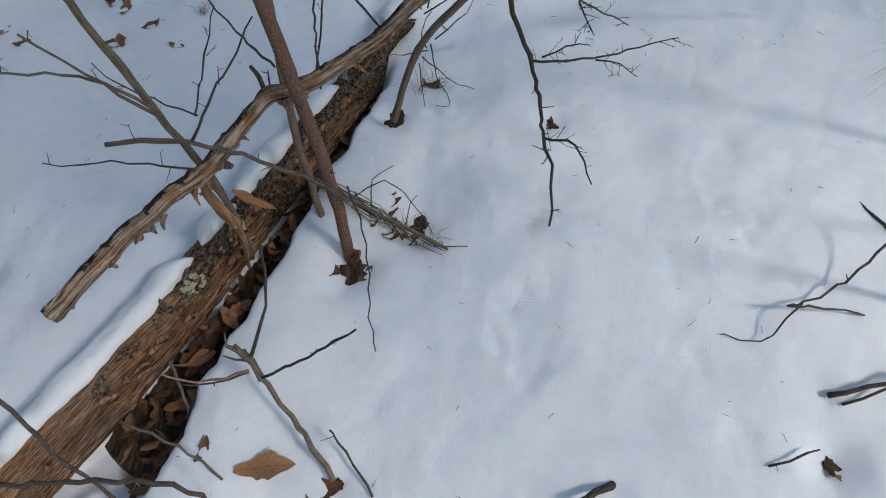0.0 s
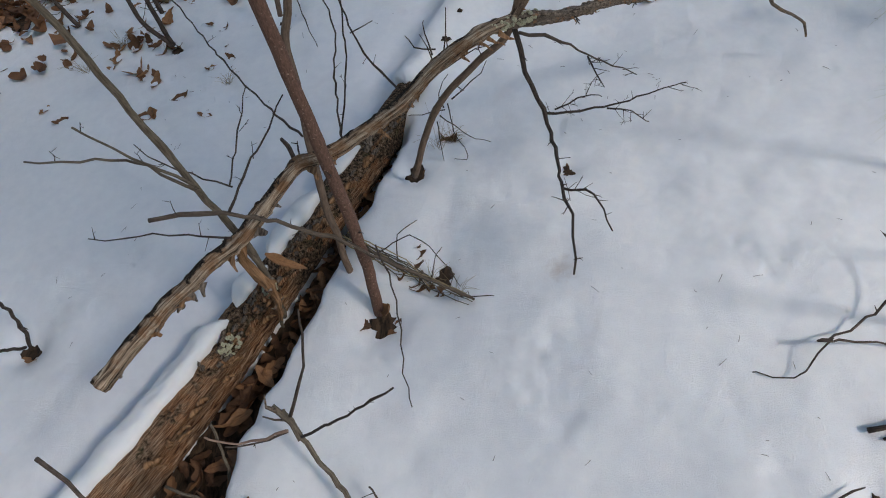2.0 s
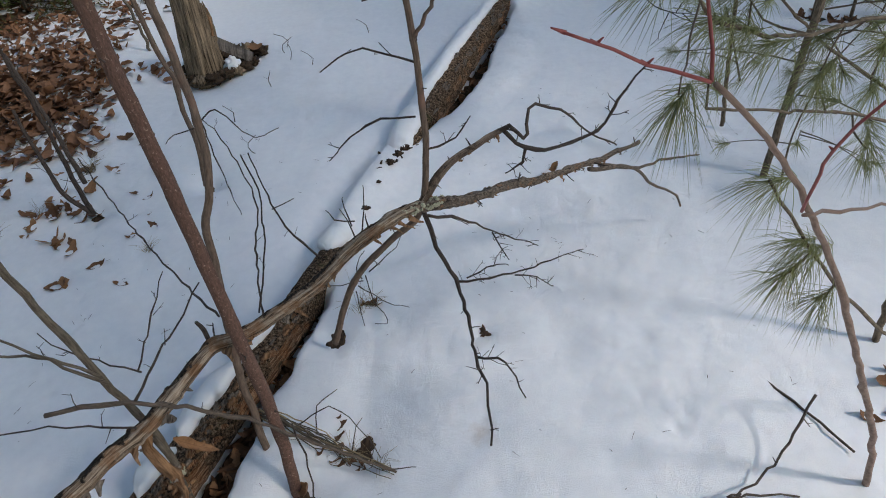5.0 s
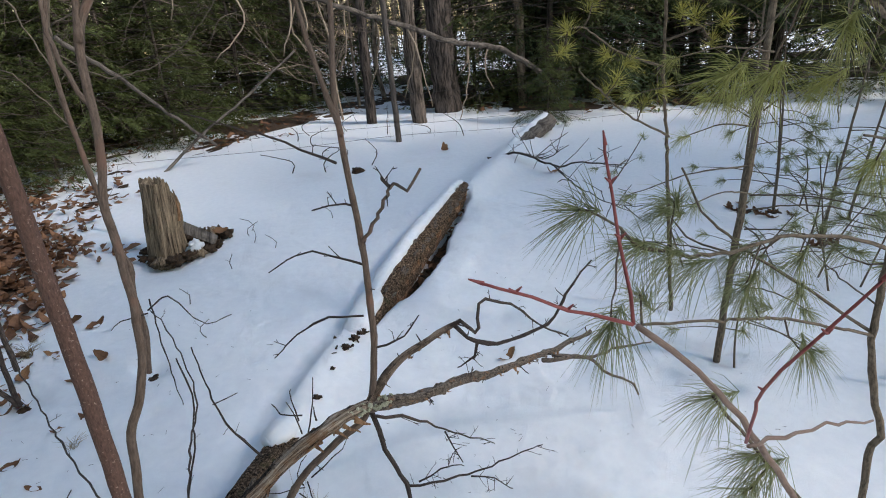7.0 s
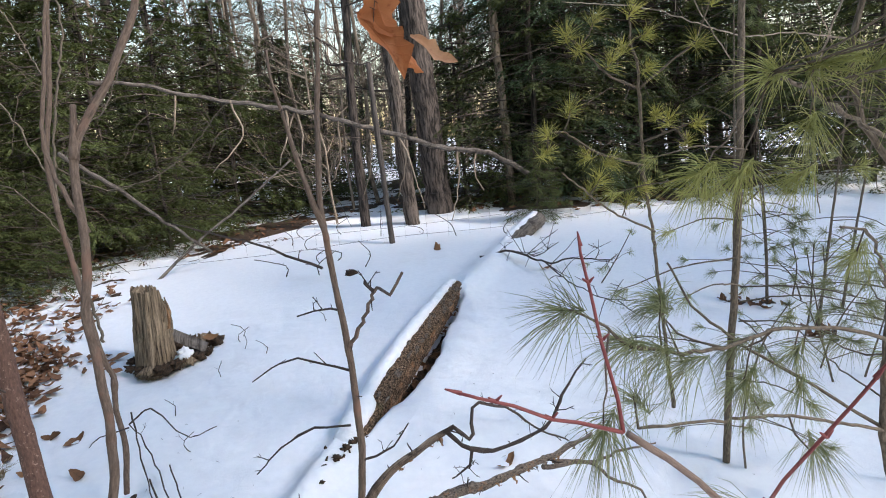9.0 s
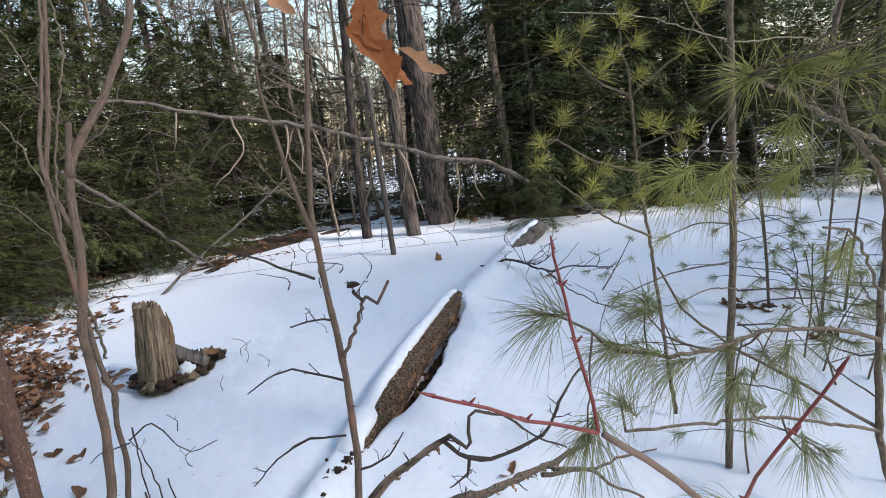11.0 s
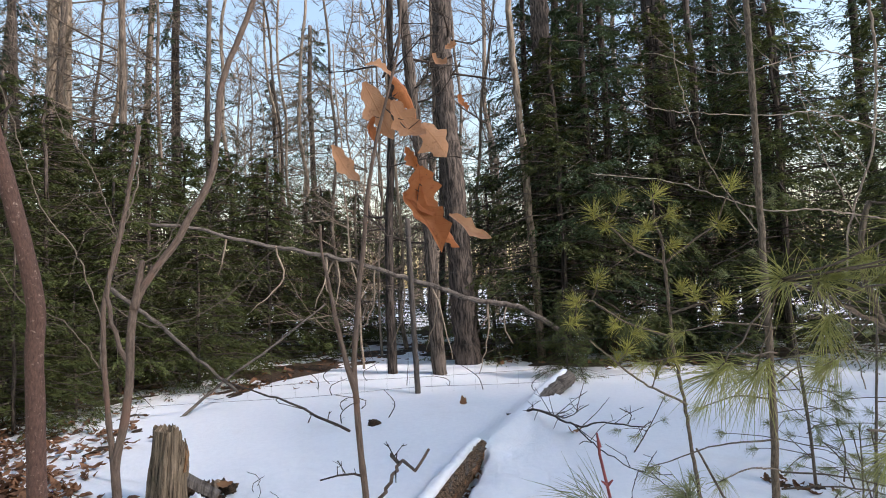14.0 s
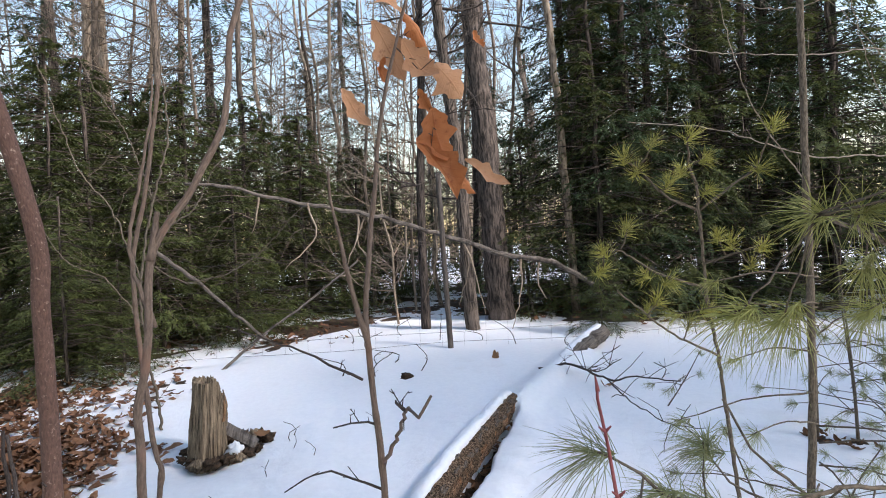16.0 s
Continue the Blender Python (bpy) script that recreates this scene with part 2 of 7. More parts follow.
DARKSIDE = 0.0825
STAIN = (0.287, 1.289, 0.021)
SNOW = snow_material()
DEADWOOD = dead_wood()
LOGM = log_material()
GREYWOOD = bark("weathered_branch", (0.05, 0.03, 0.02), (0.40, 0.29, 0.21), 150, 0.04, bump=1.0, patch=(0.045, 0.032, 0.024), patch_at=0.54, patch_scale=11)
PEELWOOD = bark("peeling_wood", (0.10, 0.045, 0.02), (0.40, 0.23, 0.12), 150, 0.1, bump=0.8)
SCALYWOOD = bark("scaly_branch", (0.022, 0.017, 0.014), (0.29, 0.23, 0.18), 160, 0.5, bump=0.8, patch=(0.40, 0.19, 0.08), patch_at=0.64, patch_scale=26)
TWIG = bark("dark_twig", (0.028, 0.021, 0.018), (0.112, 0.086, 0.071), 200, 0.2, vary=0.25)
BRANCHY = bark("stick_bark", (0.05, 0.038, 0.03), (0.17, 0.13, 0.10), 160, 0.15)
LIGHTTWIG = bark("olive_twig", (0.07, 0.055, 0.040), (0.19, 0.155, 0.115), 160, 0.15, vary=0.12)
BROWNBARK = bark("sapling_bark", (0.055, 0.031, 0.024), (0.20, 0.112, 0.082), 220, 0.35, bump=0.35, patch=(0.42, 0.30, 0.22), patch_at=0.66, patch_scale=150, ends=(0.28, 0.72))
STEMBARK = bark("pale_stem_bark", (0.065, 0.044, 0.033), (0.24, 0.17, 0.125), 140, 0.2, bump=0.3, patch=(0.22, 0.125, 0.088), patch_at=0.63, patch_scale=5, ends=(0.28, 0.72))
REDTWIG = bark("red_twig", (0.16, 0.035, 0.035), (0.34, 0.10, 0.085), 160, 0.2, rough=0.5, bump=0.2)
REDBASE = bark("red_twig_base", (0.16, 0.10, 0.075), (0.30, 0.21, 0.16), 160, 0.2, rough=0.6, bump=0.2)
PINEBARK = bark("pine_stem_bark", (0.07, 0.054, 0.038), (0.22, 0.17, 0.12), 120, 0.3, bump=0.4)
TRUNK = bark("forest_trunk_bark", (0.020, 0.016, 0.013), (0.145, 0.112, 0.092), 22, 0.18, bump=1.0, vary=0.3, ends=(0.42, 0.60))
SHAG = bark("shaggy_bark", (0.022, 0.017, 0.013), (0.16, 0.125, 0.10), 34, 0.10, bump=1.0, ends=(0.42, 0.58))
MIDTREE = bark("grey_tree_bark", (0.05, 0.040, 0.032), (0.24, 0.185, 0.14), 20, 0.22, bump=0.6, vary=0.35)
PALETREE = bark("pale_tree_bark", (0.10, 0.073, 0.053), (0.42, 0.33, 0.24), 18, 0.25, bump=0.5, vary=0.35)
GREYPOLE = bark("weathered_pole", (0.05, 0.042, 0.036), (0.21, 0.175, 0.145), 60, 0.1, bump=0.9, patch=(0.05, 0.04, 0.033), patch_at=0.56, patch_scale=8)
STUMPW = bark("stump_wood", (0.030, 0.02, 0.013), (0.41, 0.305, 0.20), 75, 0.05, bump=1.0, ends=(0.38, 0.64), patch=(0.10, 0.09, 0.05), patch_at=0.64, patch_scale=7)
POSTM = bark("fence_post_wood", (0.05, 0.04, 0.034), (0.14, 0.115, 0.097), 60, 0.08, bump=0.5)
HUMUS = bark("humus", (0.012, 0.009, 0.006), (0.09, 0.055, 0.032), 60, 1.0, bump=1.0)
DEADLEAF = leafy("dead_leaf", (0.14, 0.060, 0.028), (0.42, 0.23, 0.11), 0.65, 0.25, 60, True)
OAKLEAF = leafy("hanging_oak_leaf", (0.36, 0.10, 0.03), (0.60, 0.24, 0.085), 0.55, 0.3, 25, True)
OAKPALE = leafy("pale_oak_leaf", (0.45, 0.20, 0.09), (0.62, 0.35, 0.19), 0.6, 0.3, 25, True)
PATCHLEAF = leafy("forest_floor_leaf", (0.07, 0.032, 0.018), (0.36, 0.18, 0.09), 0.7, 0.15, 50)
LITTER = leafy("leaf_litter", (0.045, 0.022, 0.013), (0.25, 0.125, 0.060), 0.7, 0.15, 50, True)
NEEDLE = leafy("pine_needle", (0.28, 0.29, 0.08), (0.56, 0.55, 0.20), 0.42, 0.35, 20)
# brighter copy of the needle colours: sunlight on the slim pine put into the colour
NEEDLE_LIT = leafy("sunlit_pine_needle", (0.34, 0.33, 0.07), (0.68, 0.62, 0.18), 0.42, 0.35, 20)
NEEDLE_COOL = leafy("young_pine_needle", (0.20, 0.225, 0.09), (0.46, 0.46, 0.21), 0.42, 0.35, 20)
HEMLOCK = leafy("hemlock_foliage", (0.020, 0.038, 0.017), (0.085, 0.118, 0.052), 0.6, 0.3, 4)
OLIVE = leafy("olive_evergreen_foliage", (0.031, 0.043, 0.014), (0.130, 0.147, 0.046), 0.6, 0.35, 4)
GRASS = leafy("dry_grass", (0.24, 0.17, 0.09), (0.48, 0.38, 0.22), 0.7, 0.2, 20)
LICHEN = bark("lichen", (0.36, 0.35, 0.23), (0.68, 0.65, 0.47), 300, 1.0, bump=1.0)
WIRE = bark("fence_wire", (0.04, 0.036, 0.032), (0.12, 0.11, 0.10), 90, 1.0, bump=0.1)
for met in (WIRE,):
    met.node_tree.nodes["Principled BSDF"].inputs["Metallic"].default_value = 0.7


# ---- mesh building ----
class Mesh:
    def __init__(self):
        self.v, self.f, self.uv = [], [], []

    def add(self, verts, faces, uvs=None):
        k = len(self.v)
        self.v += [tuple(p) for p in verts]
        self.uv += [tuple(u) for u in uvs] if uvs is not None else [(p[0], p[2]) for p in verts]
        self.f += [tuple(k + i for i in face) for face in faces]

    def data(self, name, smooth=True):
        me = bpy.data.meshes.new(name)
        me.from_pydata(self.v, [], self.f)
        lay = me.uv_layers.new(name="UVMap")
        idx = np.empty(len(me.loops), int)
        me.loops.foreach_get("vertex_index", idx)
        lay.data.foreach_set("uv", np.array(self.uv, float)[idx].ravel())
        me.polygons.foreach_set("use_smooth", [smooth] * len(me.polygons))
        me.update()
        return me


def part(name, mesh, material, parent=None, label="", smooth=True):
    me = mesh.data(name, smooth) if isinstance(mesh, Mesh) else mesh
    if not me.materials:
        me.materials.append(material)
    ob = new(name, me)
    if parent:
        ob.parent = parent
        ob.matrix_parent_inverse = parent.matrix_basis.inverted()
    return tagged(ob, label)


def thing(name, label, category, at=(0, 0, 0), group="", kind=""):
    ob = new(name)
    ob.empty_display_size = 0.05
    ob.matrix_basis = Matrix.Translation(at)
    return tagged(ob, label, category, group, kind)


def smooth_line(pts, step):
    """A Catmull-Rom line through the points, at about the given step."""
    P = [Vector(p) for p in pts]
    P = [P[0] * 2 - P[1]] + P + [P[-1] * 2 - P[-2]]
    out = []
    for a, b, c, d in zip(P, P[1:], P[2:], P[3:]):
        n = max(1, int((c - b).length / step))
        for i in range(n):
            s = i / n
            out.append(0.5 * (2 * b + (c - a) * s + (2 * a - 5 * b + 4 * c - d) * s * s + (3 * b - a - 3 * c + d) * s ** 3))
    out.append(P[-2].copy())
    return out


def kink(line, amp, seed):
    """The line as straight runs from bud to bud, stepping from side to side as twigs do."""
    rnd = random.Random(int(seed * 1000))
    out, run, nxt, sg = [line[0]], 0.0, rnd.uniform(0.02, 0.05), 1
    for a, b in zip(line, line[1:-1]):
        run += (b - a).length
        if run >= nxt:
            tan = (b - a).normalized()
            sd = tan.cross(Vector((rnd.uniform(-0.5, 0.5), rnd.uniform(-0.5, 0.5), 1))).normalized()
            out.append(b + sd * (amp * sg * rnd.uniform(0.2, 1.0)) + Vector((0, 0, amp * rnd.uniform(-0.5, 0.5))))
            sg, nxt = -sg, run + rnd.uniform(0.018, 0.06)
    return out + [line[-1]]


def tube(mesh, pts, r0, r1, sides=6, step=0.05, rough=0.0, wob=0.0, seed=0.0, cap=True, knots=0.0, power=1.0):
    line = smooth_line(pts, step)
    if wob and r0 < 0.0125 and step <= 0.045:
        line, rough = kink(smooth_line(pts, 0.01), wob * 1.1, seed), rough * 1.5
    total = sum((b - a).length for a, b in zip(line, line[1:])) or 1e-6
    up = Vector((0.31, 0.17, 0.93))
    verts, uvs, run = [], [], 0.0
    n = len(line)
    side = None
    for i, p in enumerate(line):
        tan = (line[min(i + 1, n - 1)] - line[max(i - 1, 0)]).normalized()
        side = (side - tan * side.dot(tan)).normalized() if side else tan.cross(up if abs(tan.dot(up)) < 0.95 else Vector((1, 0, 0))).normalized()
        oth = tan.cross(side)
        if i:
            run += (p - line[i - 1]).length
        s = run / total
        r = r0 + (r1 - r0) * s ** power
        if wob:
            p = p + side * wob * noise.noise((run * 9 + seed, seed, 1)) + oth * wob * noise.noise((run * 9, seed, 7))
        if knots:
            r *= 1 + knots * max(0.0, noise.noise((run * 38 + seed * 3, seed, 3)) - 0.15) * 2.2
        for k in range(sides):
            a = 2 * math.pi * k / sides
            d = side * math.cos(a) + oth * math.sin(a)
            rr = r * (1 + rough * noise.noise((d.x * 2.2 + seed, d.y * 2.2 + run * 14, d.z * 2.2 + run * 5))) if rough else r
            verts.append(p + d * rr)
            uvs.append((a / (2 * math.pi) * 2 * math.pi * max(r0, 0.003), run))
    faces = [(i * sides + k, i * sides + (k + 1) % sides, (i + 1) * sides + (k + 1) % sides, (i + 1) * sides + k) for i in range(n - 1) for k in range(sides)]
    if cap:
        faces.append(tuple(range(sides - 1, -1, -1)))
        faces.append(tuple((n - 1) * sides + k for k in range(sides)))
    mesh.add(verts, faces, uvs)
    return line


def pit(x, y, r, label="dark bare soil in a small melted hollow"):
    """Soil and rotten leaf crumbs in the bottom of a hollow in the snow."""
    m = Mesh()
    n = 18
    vs = [(x, y, snow(x, y) + 0.006)]
    for j in range(1, 5):
        for k in range(n):
            a = 2 * math.pi * k / n
            q = r * j / 4 * (1 + 0.9 * noise.noise((math.cos(a) * 1.8 + x * 9, math.sin(a) * 1.8 + y * 9, 1)))
            px, py = x + math.cos(a) * q, y + math.sin(a) * q
            vs.append((px, py, snow(px, py) + (-0.006 if j == 4 else 0.006 + 0.007 * noise.noise((px * 60, py * 60, 2)))))
    m.add(vs, [(0, 1 + k, 1 + (k + 1) % n) for k in range(n)] + [(1 + j * n + k, 1 + (j + 1) * n + k, 1 + (j + 1) * n + (k + 1) % n, 1 + j * n + (k + 1) % n) for j in range(3) for k in range(n)])
    return tagged(part("soil_patch", m, HUMUS), label, "soil", kind="stuff")


def stem(name, pts, r0, r1, material, parent, label="", sides=7, step=0.04, wob=0.004, rough=0.12, knots=0.25, seed=None):
    m = Mesh()
    tube(m, pts, r0, r1, sides, step, rough, wob, random.random() * 50 if seed is None else seed, knots=knots)
    return part(name, m, material, parent, label)


def spurs(parent, pts, r, count, length, sides=4, seed=0, material=None):
    """Short side twigs and stubs along a stem, each a part of its own."""
    rnd = random.Random(seed)
    line = smooth_line(pts, 0.02)
    for _ in range(count):
        i = rnd.randrange(1, len(line) - 1)
        tan = (line[i + 1] - line[i - 1]).normalized()
        d = Vector((rnd.uniform(-1, 1), rnd.uniform(-1, 1), rnd.uniform(-0.6, 1)))
        d = (d - tan * d.dot(tan) * 0.6).normalized()
        L = length * rnd.uniform(0.4, 1.2)
        q = line[i] + d * L * 0.55 + tan * L * 0.15
        m = Mesh()
        e = line[i] + d * L + tan * L * 0.4 + Vector((0, 0, rnd.uniform(-0.2, 0.25) * L))
        tube(m, [line[i], q, e], r, r * 0.5, sides, 0.02, wob=0.002, seed=rnd.random() * 9)
        for _ in range(rnd.choice((0, 1, 1, 2)) if L > 0.02 else 0):
            b = q.lerp(e, rnd.random() * 0.8)
            f = (d + Vector((rnd.uniform(-1, 1), rnd.uniform(-1, 1), rnd.uniform(-0.7, 0.7)))).normalized()
            tube(m, [b, b + f * L * rnd.uniform(0.2, 0.5)], r * 0.6, r * 0.4, 4, 0.03)
        part("side_twig", m, material or TWIG, parent)


def leaf_mesh(mesh, base, tip, width, normal, curl=0.3, cup=0.3, lobes=4, rnd=random, deep=0.22, fine=True):
    """An oak leaf with lobed edges, curled along and across."""
    base, tip, normal = Vector(base), Vector(tip), Vector(normal)
    ax = tip - base
    L = ax.length
    ax.normalize()
    nor = (normal - ax * normal.dot(ax)).normalized()
    sid = ax.cross(nor)
    n = lobes * 4 + 2 if fine else lobes * 2 + 2
    cols = ((-1, 1), (-0.5, 0.3), (0, 0), (0.5, 0.3), (1, 1)) if fine else ((-1, 1), (0, 0), (1, 1))
    w5 = len(cols)
    ph = rnd.uniform(0, 1)
    tw = rnd.uniform(-0.5, 0.5)
    verts, uvs = [], []
    for i in range(n + 1):
        s = i / n
        env = max(0.0, math.sin(math.pi * min(1.0, 0.06 + s * 0.94))) ** 0.7 * (0.55 + 0.6 * s * (1.25 - s))
        w = width * env * (1 - deep + deep * math.cos(2 * math.pi * (lobes * s + 0.5))) + 0.001
        lift = curl * L * (s - 0.5) ** 2 * 1.6 + 0.03 * L * math.sin(6 * s + ph * 6)
        ang = tw * (s - 0.3)
        sd = sid * math.cos(ang) + nor * math.sin(ang)
        c = base + ax * (L * s) + nor * lift
        for q, e in cols:
            ww = w * (1 + 0.14 * math.sin(9 * s + q * 3 + ph * 9) + 0.16 * noise.noise((s * 11 + ph * 40, q * 1.5, ph * 9)))
            verts.append(c + sd * (q * ww) + nor * (cup * ww * e * (1 + 0.4 * math.sin(7 * s + ph * 5))))
            uvs.append((q * 0.5, s))
    faces = [(i * w5 + k, i * w5 + k + 1, i * w5 + k + w5 + 1, i * w5 + k + w5) for i in range(n) for k in range(w5 - 1)]
    mesh.add(verts, faces, uvs)


def ground_leaf(name, x, y, size, yaw, material, label, tilt=0.25, z=None, curl=0.5, cup=0.35, group="fallen leaves"):
    m = Mesh()
    rnd = random.Random(int(x * 917 + y * 331))
    d = Vector((math.cos(yaw), math.sin(yaw), rnd.uniform(-tilt, tilt)))
    nrm = Vector((rnd.uniform(-tilt, tilt) * 1.5, rnd.uniform(-tilt, tilt) * 1.5, 1))
    base = Vector((0, 0, 0.004)) - d * size / 2
    leaf_mesh(m, base, base + d * size, size * rnd.uniform(0.26, 0.36), nrm, curl, cup, rnd.choice((2, 3, 3, 4)), rnd, rnd.uniform(0.08, 0.18))
    low = min(v[2] for v in m.v)
    m.v = [(v[0], v[1], v[2] - low - 0.004) for v in m.v]
    ob = part(name, m, material)
    ob.matrix_basis = Matrix.Translation((x, y, snow(x, y) if z is None else z))
    return tagged(ob, label, "leaf", group)


# ---- lines of stems and twigs ----
LINE_LOG_AXIS = [(-1.571, 0.016), (-1.228, 0.506), (-1.172, 0.585), (-0.990, 0.846), (-0.853, 1.061), (-0.724, 1.292), (-0.548, 1.612), (-0.372, 1.903), (-0.258, 2.16), (-0.150, 2.451), (0.068, 2.953), (0.236, 3.257), (0.552, 3.846), (1.107, 4.879)]
LINE_WELLS = [(-0.335, 1.165, 0.105, 0.055), (-0.207, 1.762, 0.06, 0.05), (-0.109, 1.32, 0.1, 0.045), (0.358, 1.711, 0.055, 0.05), (0.967, 0.569, 0.07, 0.05), (-0.497, 0.546, 0.08, 0.004), (-0.297, 0.522, 0.04, 0.03), (-1.633, 1.183, 0.07, 0.06), (0.414, 0.515, 0.03, 0.02), (0.987, 0.728, 0.03, 0.02), (-0.941, 2.997, 0.09, 0.06), (-1.501, 2.868, 0.1, 0.05), (-1.2, 4.332, 0.3, 0.06), (0.22, 5.949, 0.06, 0.05), (1.827, 2.382, 0.06, 0.04), (3.149, 4.118, 0.18, 0.05), (3.3, 3.464, 0.15, 0.05), (1.85, 2.843, 0.06, 0.04), (-0.069, 1.941, 0.05, 0.03), (-1.129, 2.492, 0.05, 0.03), (0.863, 1.538, 0.03, 0.004), (0.25, 1.279, 0.1, 0.012)]
LINE_TRACKS = [(0.141, 1.016), (0.182, 1), (0.218, 1.051), (0.121, 0.918), (0.143, 0.875), (0.189, 0.816), (0.227, 0.806), (0.209, 0.759), (0.259, 0.814), (0.718, 0.632), (0.749, 0.646), (0.771, 0.625), (0.67, 0.844), (0.694, 0.819), (0.832, 1.342), (0.873, 1.297), (0.946, 1.252), (0.903, 1.213)]
LINE_DEAD = [(-0.901, 0.781, 0.41), (-0.786, 0.923, 0.459), (-0.665, 1.054, 0.487), (-0.57, 1.148, 0.507), (-0.432, 1.287, 0.584), (-0.348, 1.321, 0.594), (-0.223, 1.372, 0.62), (-0.091, 1.43, 0.678), (0.054, 1.5, 0.754), (0.191, 1.619, 0.737)]
LINE_LIMB_A = [(0.191, 1.619, 0.737), (0.313, 1.66, 0.707), (0.475, 1.771, 0.659), (0.642, 1.874, 0.616), (0.862, 2, 0.574), (1.063, 2.1, 0.571)]
LINE_LIMB_B = [(0.823, 1.97, 0.562), (1.019, 2.037, 0.499), (1.128, 2.077, 0.382), (1.248, 2.113, 0.298), (1.298, 2.135, 0.212)]
LINE_LIMB_C = [(0.874, 2, 0.556), (1.054, 2.087, 0.468), (1.239, 2.176, 0.43), (1.407, 2.25, 0.384)]
LINE_UP_A = [(0.191, 1.619, 0.737), (0.269, 1.66, 0.819), (0.401, 1.746, 0.851), (0.502, 1.805, 0.863)]
LINE_UP_B = [(0.478, 1.79, 0.859), (0.536, 1.81, 0.782), (0.613, 1.828, 0.749), (0.729, 1.855, 0.748), (0.835, 1.883, 0.777), (0.906, 1.917, 0.872), (0.995, 1.95, 0.943)]
LINE_UP_C = [(0.502, 1.805, 0.863), (0.567, 1.828, 0.787), (0.565, 1.85, 0.861), (0.599, 1.865, 0.891), (0.697, 1.891, 0.842), (0.786, 1.918, 0.75), (0.913, 1.95, 0.655)]
LINE_UP_D = [(0.554, 1.81, 0.769), (0.537, 1.805, 0.715), (0.481, 1.8, 0.697)]
LINE_HANG = [(0.191, 1.619, 0.737), (0.222, 1.64, 0.554), (0.273, 1.642, 0.391), (0.286, 1.47, 0.39), (0.282, 1.3, 0.388), (0.299, 1.18, 0.374), (0.279, 1.044, 0.332)]
LINE_HANG_B = [(0.278, 1.69, 0.356), (0.387, 1.726, 0.32), (0.54, 1.774, 0.293), (0.653, 1.811, 0.293), (0.78, 1.85, 0.286)]
LINE_HANG_C = [(0.285, 1.32, 0.372), (0.364, 1.259, 0.397), (0.404, 1.18, 0.328)]
LINE_HANG_D = [(0.207, 1.61, 0.702), (0.327, 1.657, 0.631), (0.432, 1.699, 0.532), (0.58, 1.75, 0.413)]
LINE_HANG_E = [(0.41, 1.68, 0.553), (0.447, 1.6, 0.491)]
LINE_HANG_F = [(0.491, 1.74, 0.303), (0.566, 1.718, 0.296), (0.624, 1.7, 0.259)]
LINE_HANG_G = [(0.312, 1.69, 0.365), (0.415, 1.711, 0.39), (0.466, 1.72, 0.369)]
LINE_RAG = [(-0.596, 1.14, 0.473), (-0.591, 1.12, 0.422), (-0.566, 1.1, 0.382), (-0.557, 1.1, 0.313), (-0.584, 1.12, 0.203), (-0.613, 1.13, 0.123)]
LINE_RAG_B = [(-0.594, 1.16, 0.429), (-0.573, 1.14, 0.363), (-0.59, 1.14, 0.237), (-0.643, 1.16, 0.034)]
LINE_SLAB = [(-0.625, 1.24, 0.317), (-0.54, 1.27, 0.192)]
LINE_SAP1 = [(-0.336, 1.21, -0.059), (-0.311, 1.229, 0.311), (-0.317, 1.251, 0.622), (-0.328, 1.271, 0.854), (-0.336, 1.29, 1.032), (-0.375, 1.35, 1.619), (-0.385, 1.36, 1.815), (-0.424, 1.367, 1.975), (-0.463, 1.374, 2.116), (-0.503, 1.38, 2.248), (-0.562, 1.4, 2.438)]
LINE_STEM2 = [(-0.429, 1.343, 0.039), (-0.441, 1.385, 0.165), (-0.449, 1.434, 0.31), (-0.446, 1.486, 0.464), (-0.433, 1.557, 0.676), (-0.43, 1.595, 0.791), (-0.394, 1.625, 0.88), (-0.374, 1.678, 1.04), (-0.412, 1.787, 1.364), (-0.405, 1.842, 1.529), (-0.418, 1.92, 1.76), (-0.367, 1.958, 1.874), (-0.302, 1.998, 1.994), (-0.227, 2.067, 2.201), (-0.223, 2.168, 2.501), (-0.164, 2.248, 2.74), (-0.108, 2.318, 2.95), (-0.046, 2.395, 3.179)]
LINE_SNAG = [(-0.417, 1.917, 1.752), (-0.411, 1.942, 1.826), (-0.41, 1.966, 1.897)]
LINE_STEM2_B = [(-0.531, 2.183, 1.533), (-0.628, 2.245, 1.781), (-0.611, 2.31, 2.041), (-0.587, 2.364, 2.257), (-0.585, 2.41, 2.441)]
LINE_STEM3 = [(-0.91, 2.9, 0.23), (-0.871, 2.9, 0.464), (-0.876, 2.9, 0.643), (-0.856, 2.9, 0.804), (-0.883, 2.9, 0.935), (-0.93, 2.9, 1.68), (-0.856, 2.9, 2.059), (-0.804, 2.9, 2.345), (-0.768, 2.9, 2.583)]
LINE_THIN_F = [(-0.813, 2.85, 0.589), (-0.695, 2.828, 0.656), (-0.569, 2.787, 0.512), (-0.422, 2.76, 0.551)]
LINE_THIN_G = [(-0.818, 2.85, 0.575), (-0.945, 2.85, 0.549), (-0.998, 2.85, 0.511)]
LINE_THIN_H = [(-0.795, 2.85, 0.646), (-0.756, 2.756, 0.396), (-0.703, 2.67, 0.162)]
LINE_CLUMP_A = [(-1.464, 2.8, 0.211), (-1.478, 2.811, 0.421), (-1.475, 2.824, 0.657), (-1.486, 2.836, 0.846), (-1.509, 2.85, 1.045)]
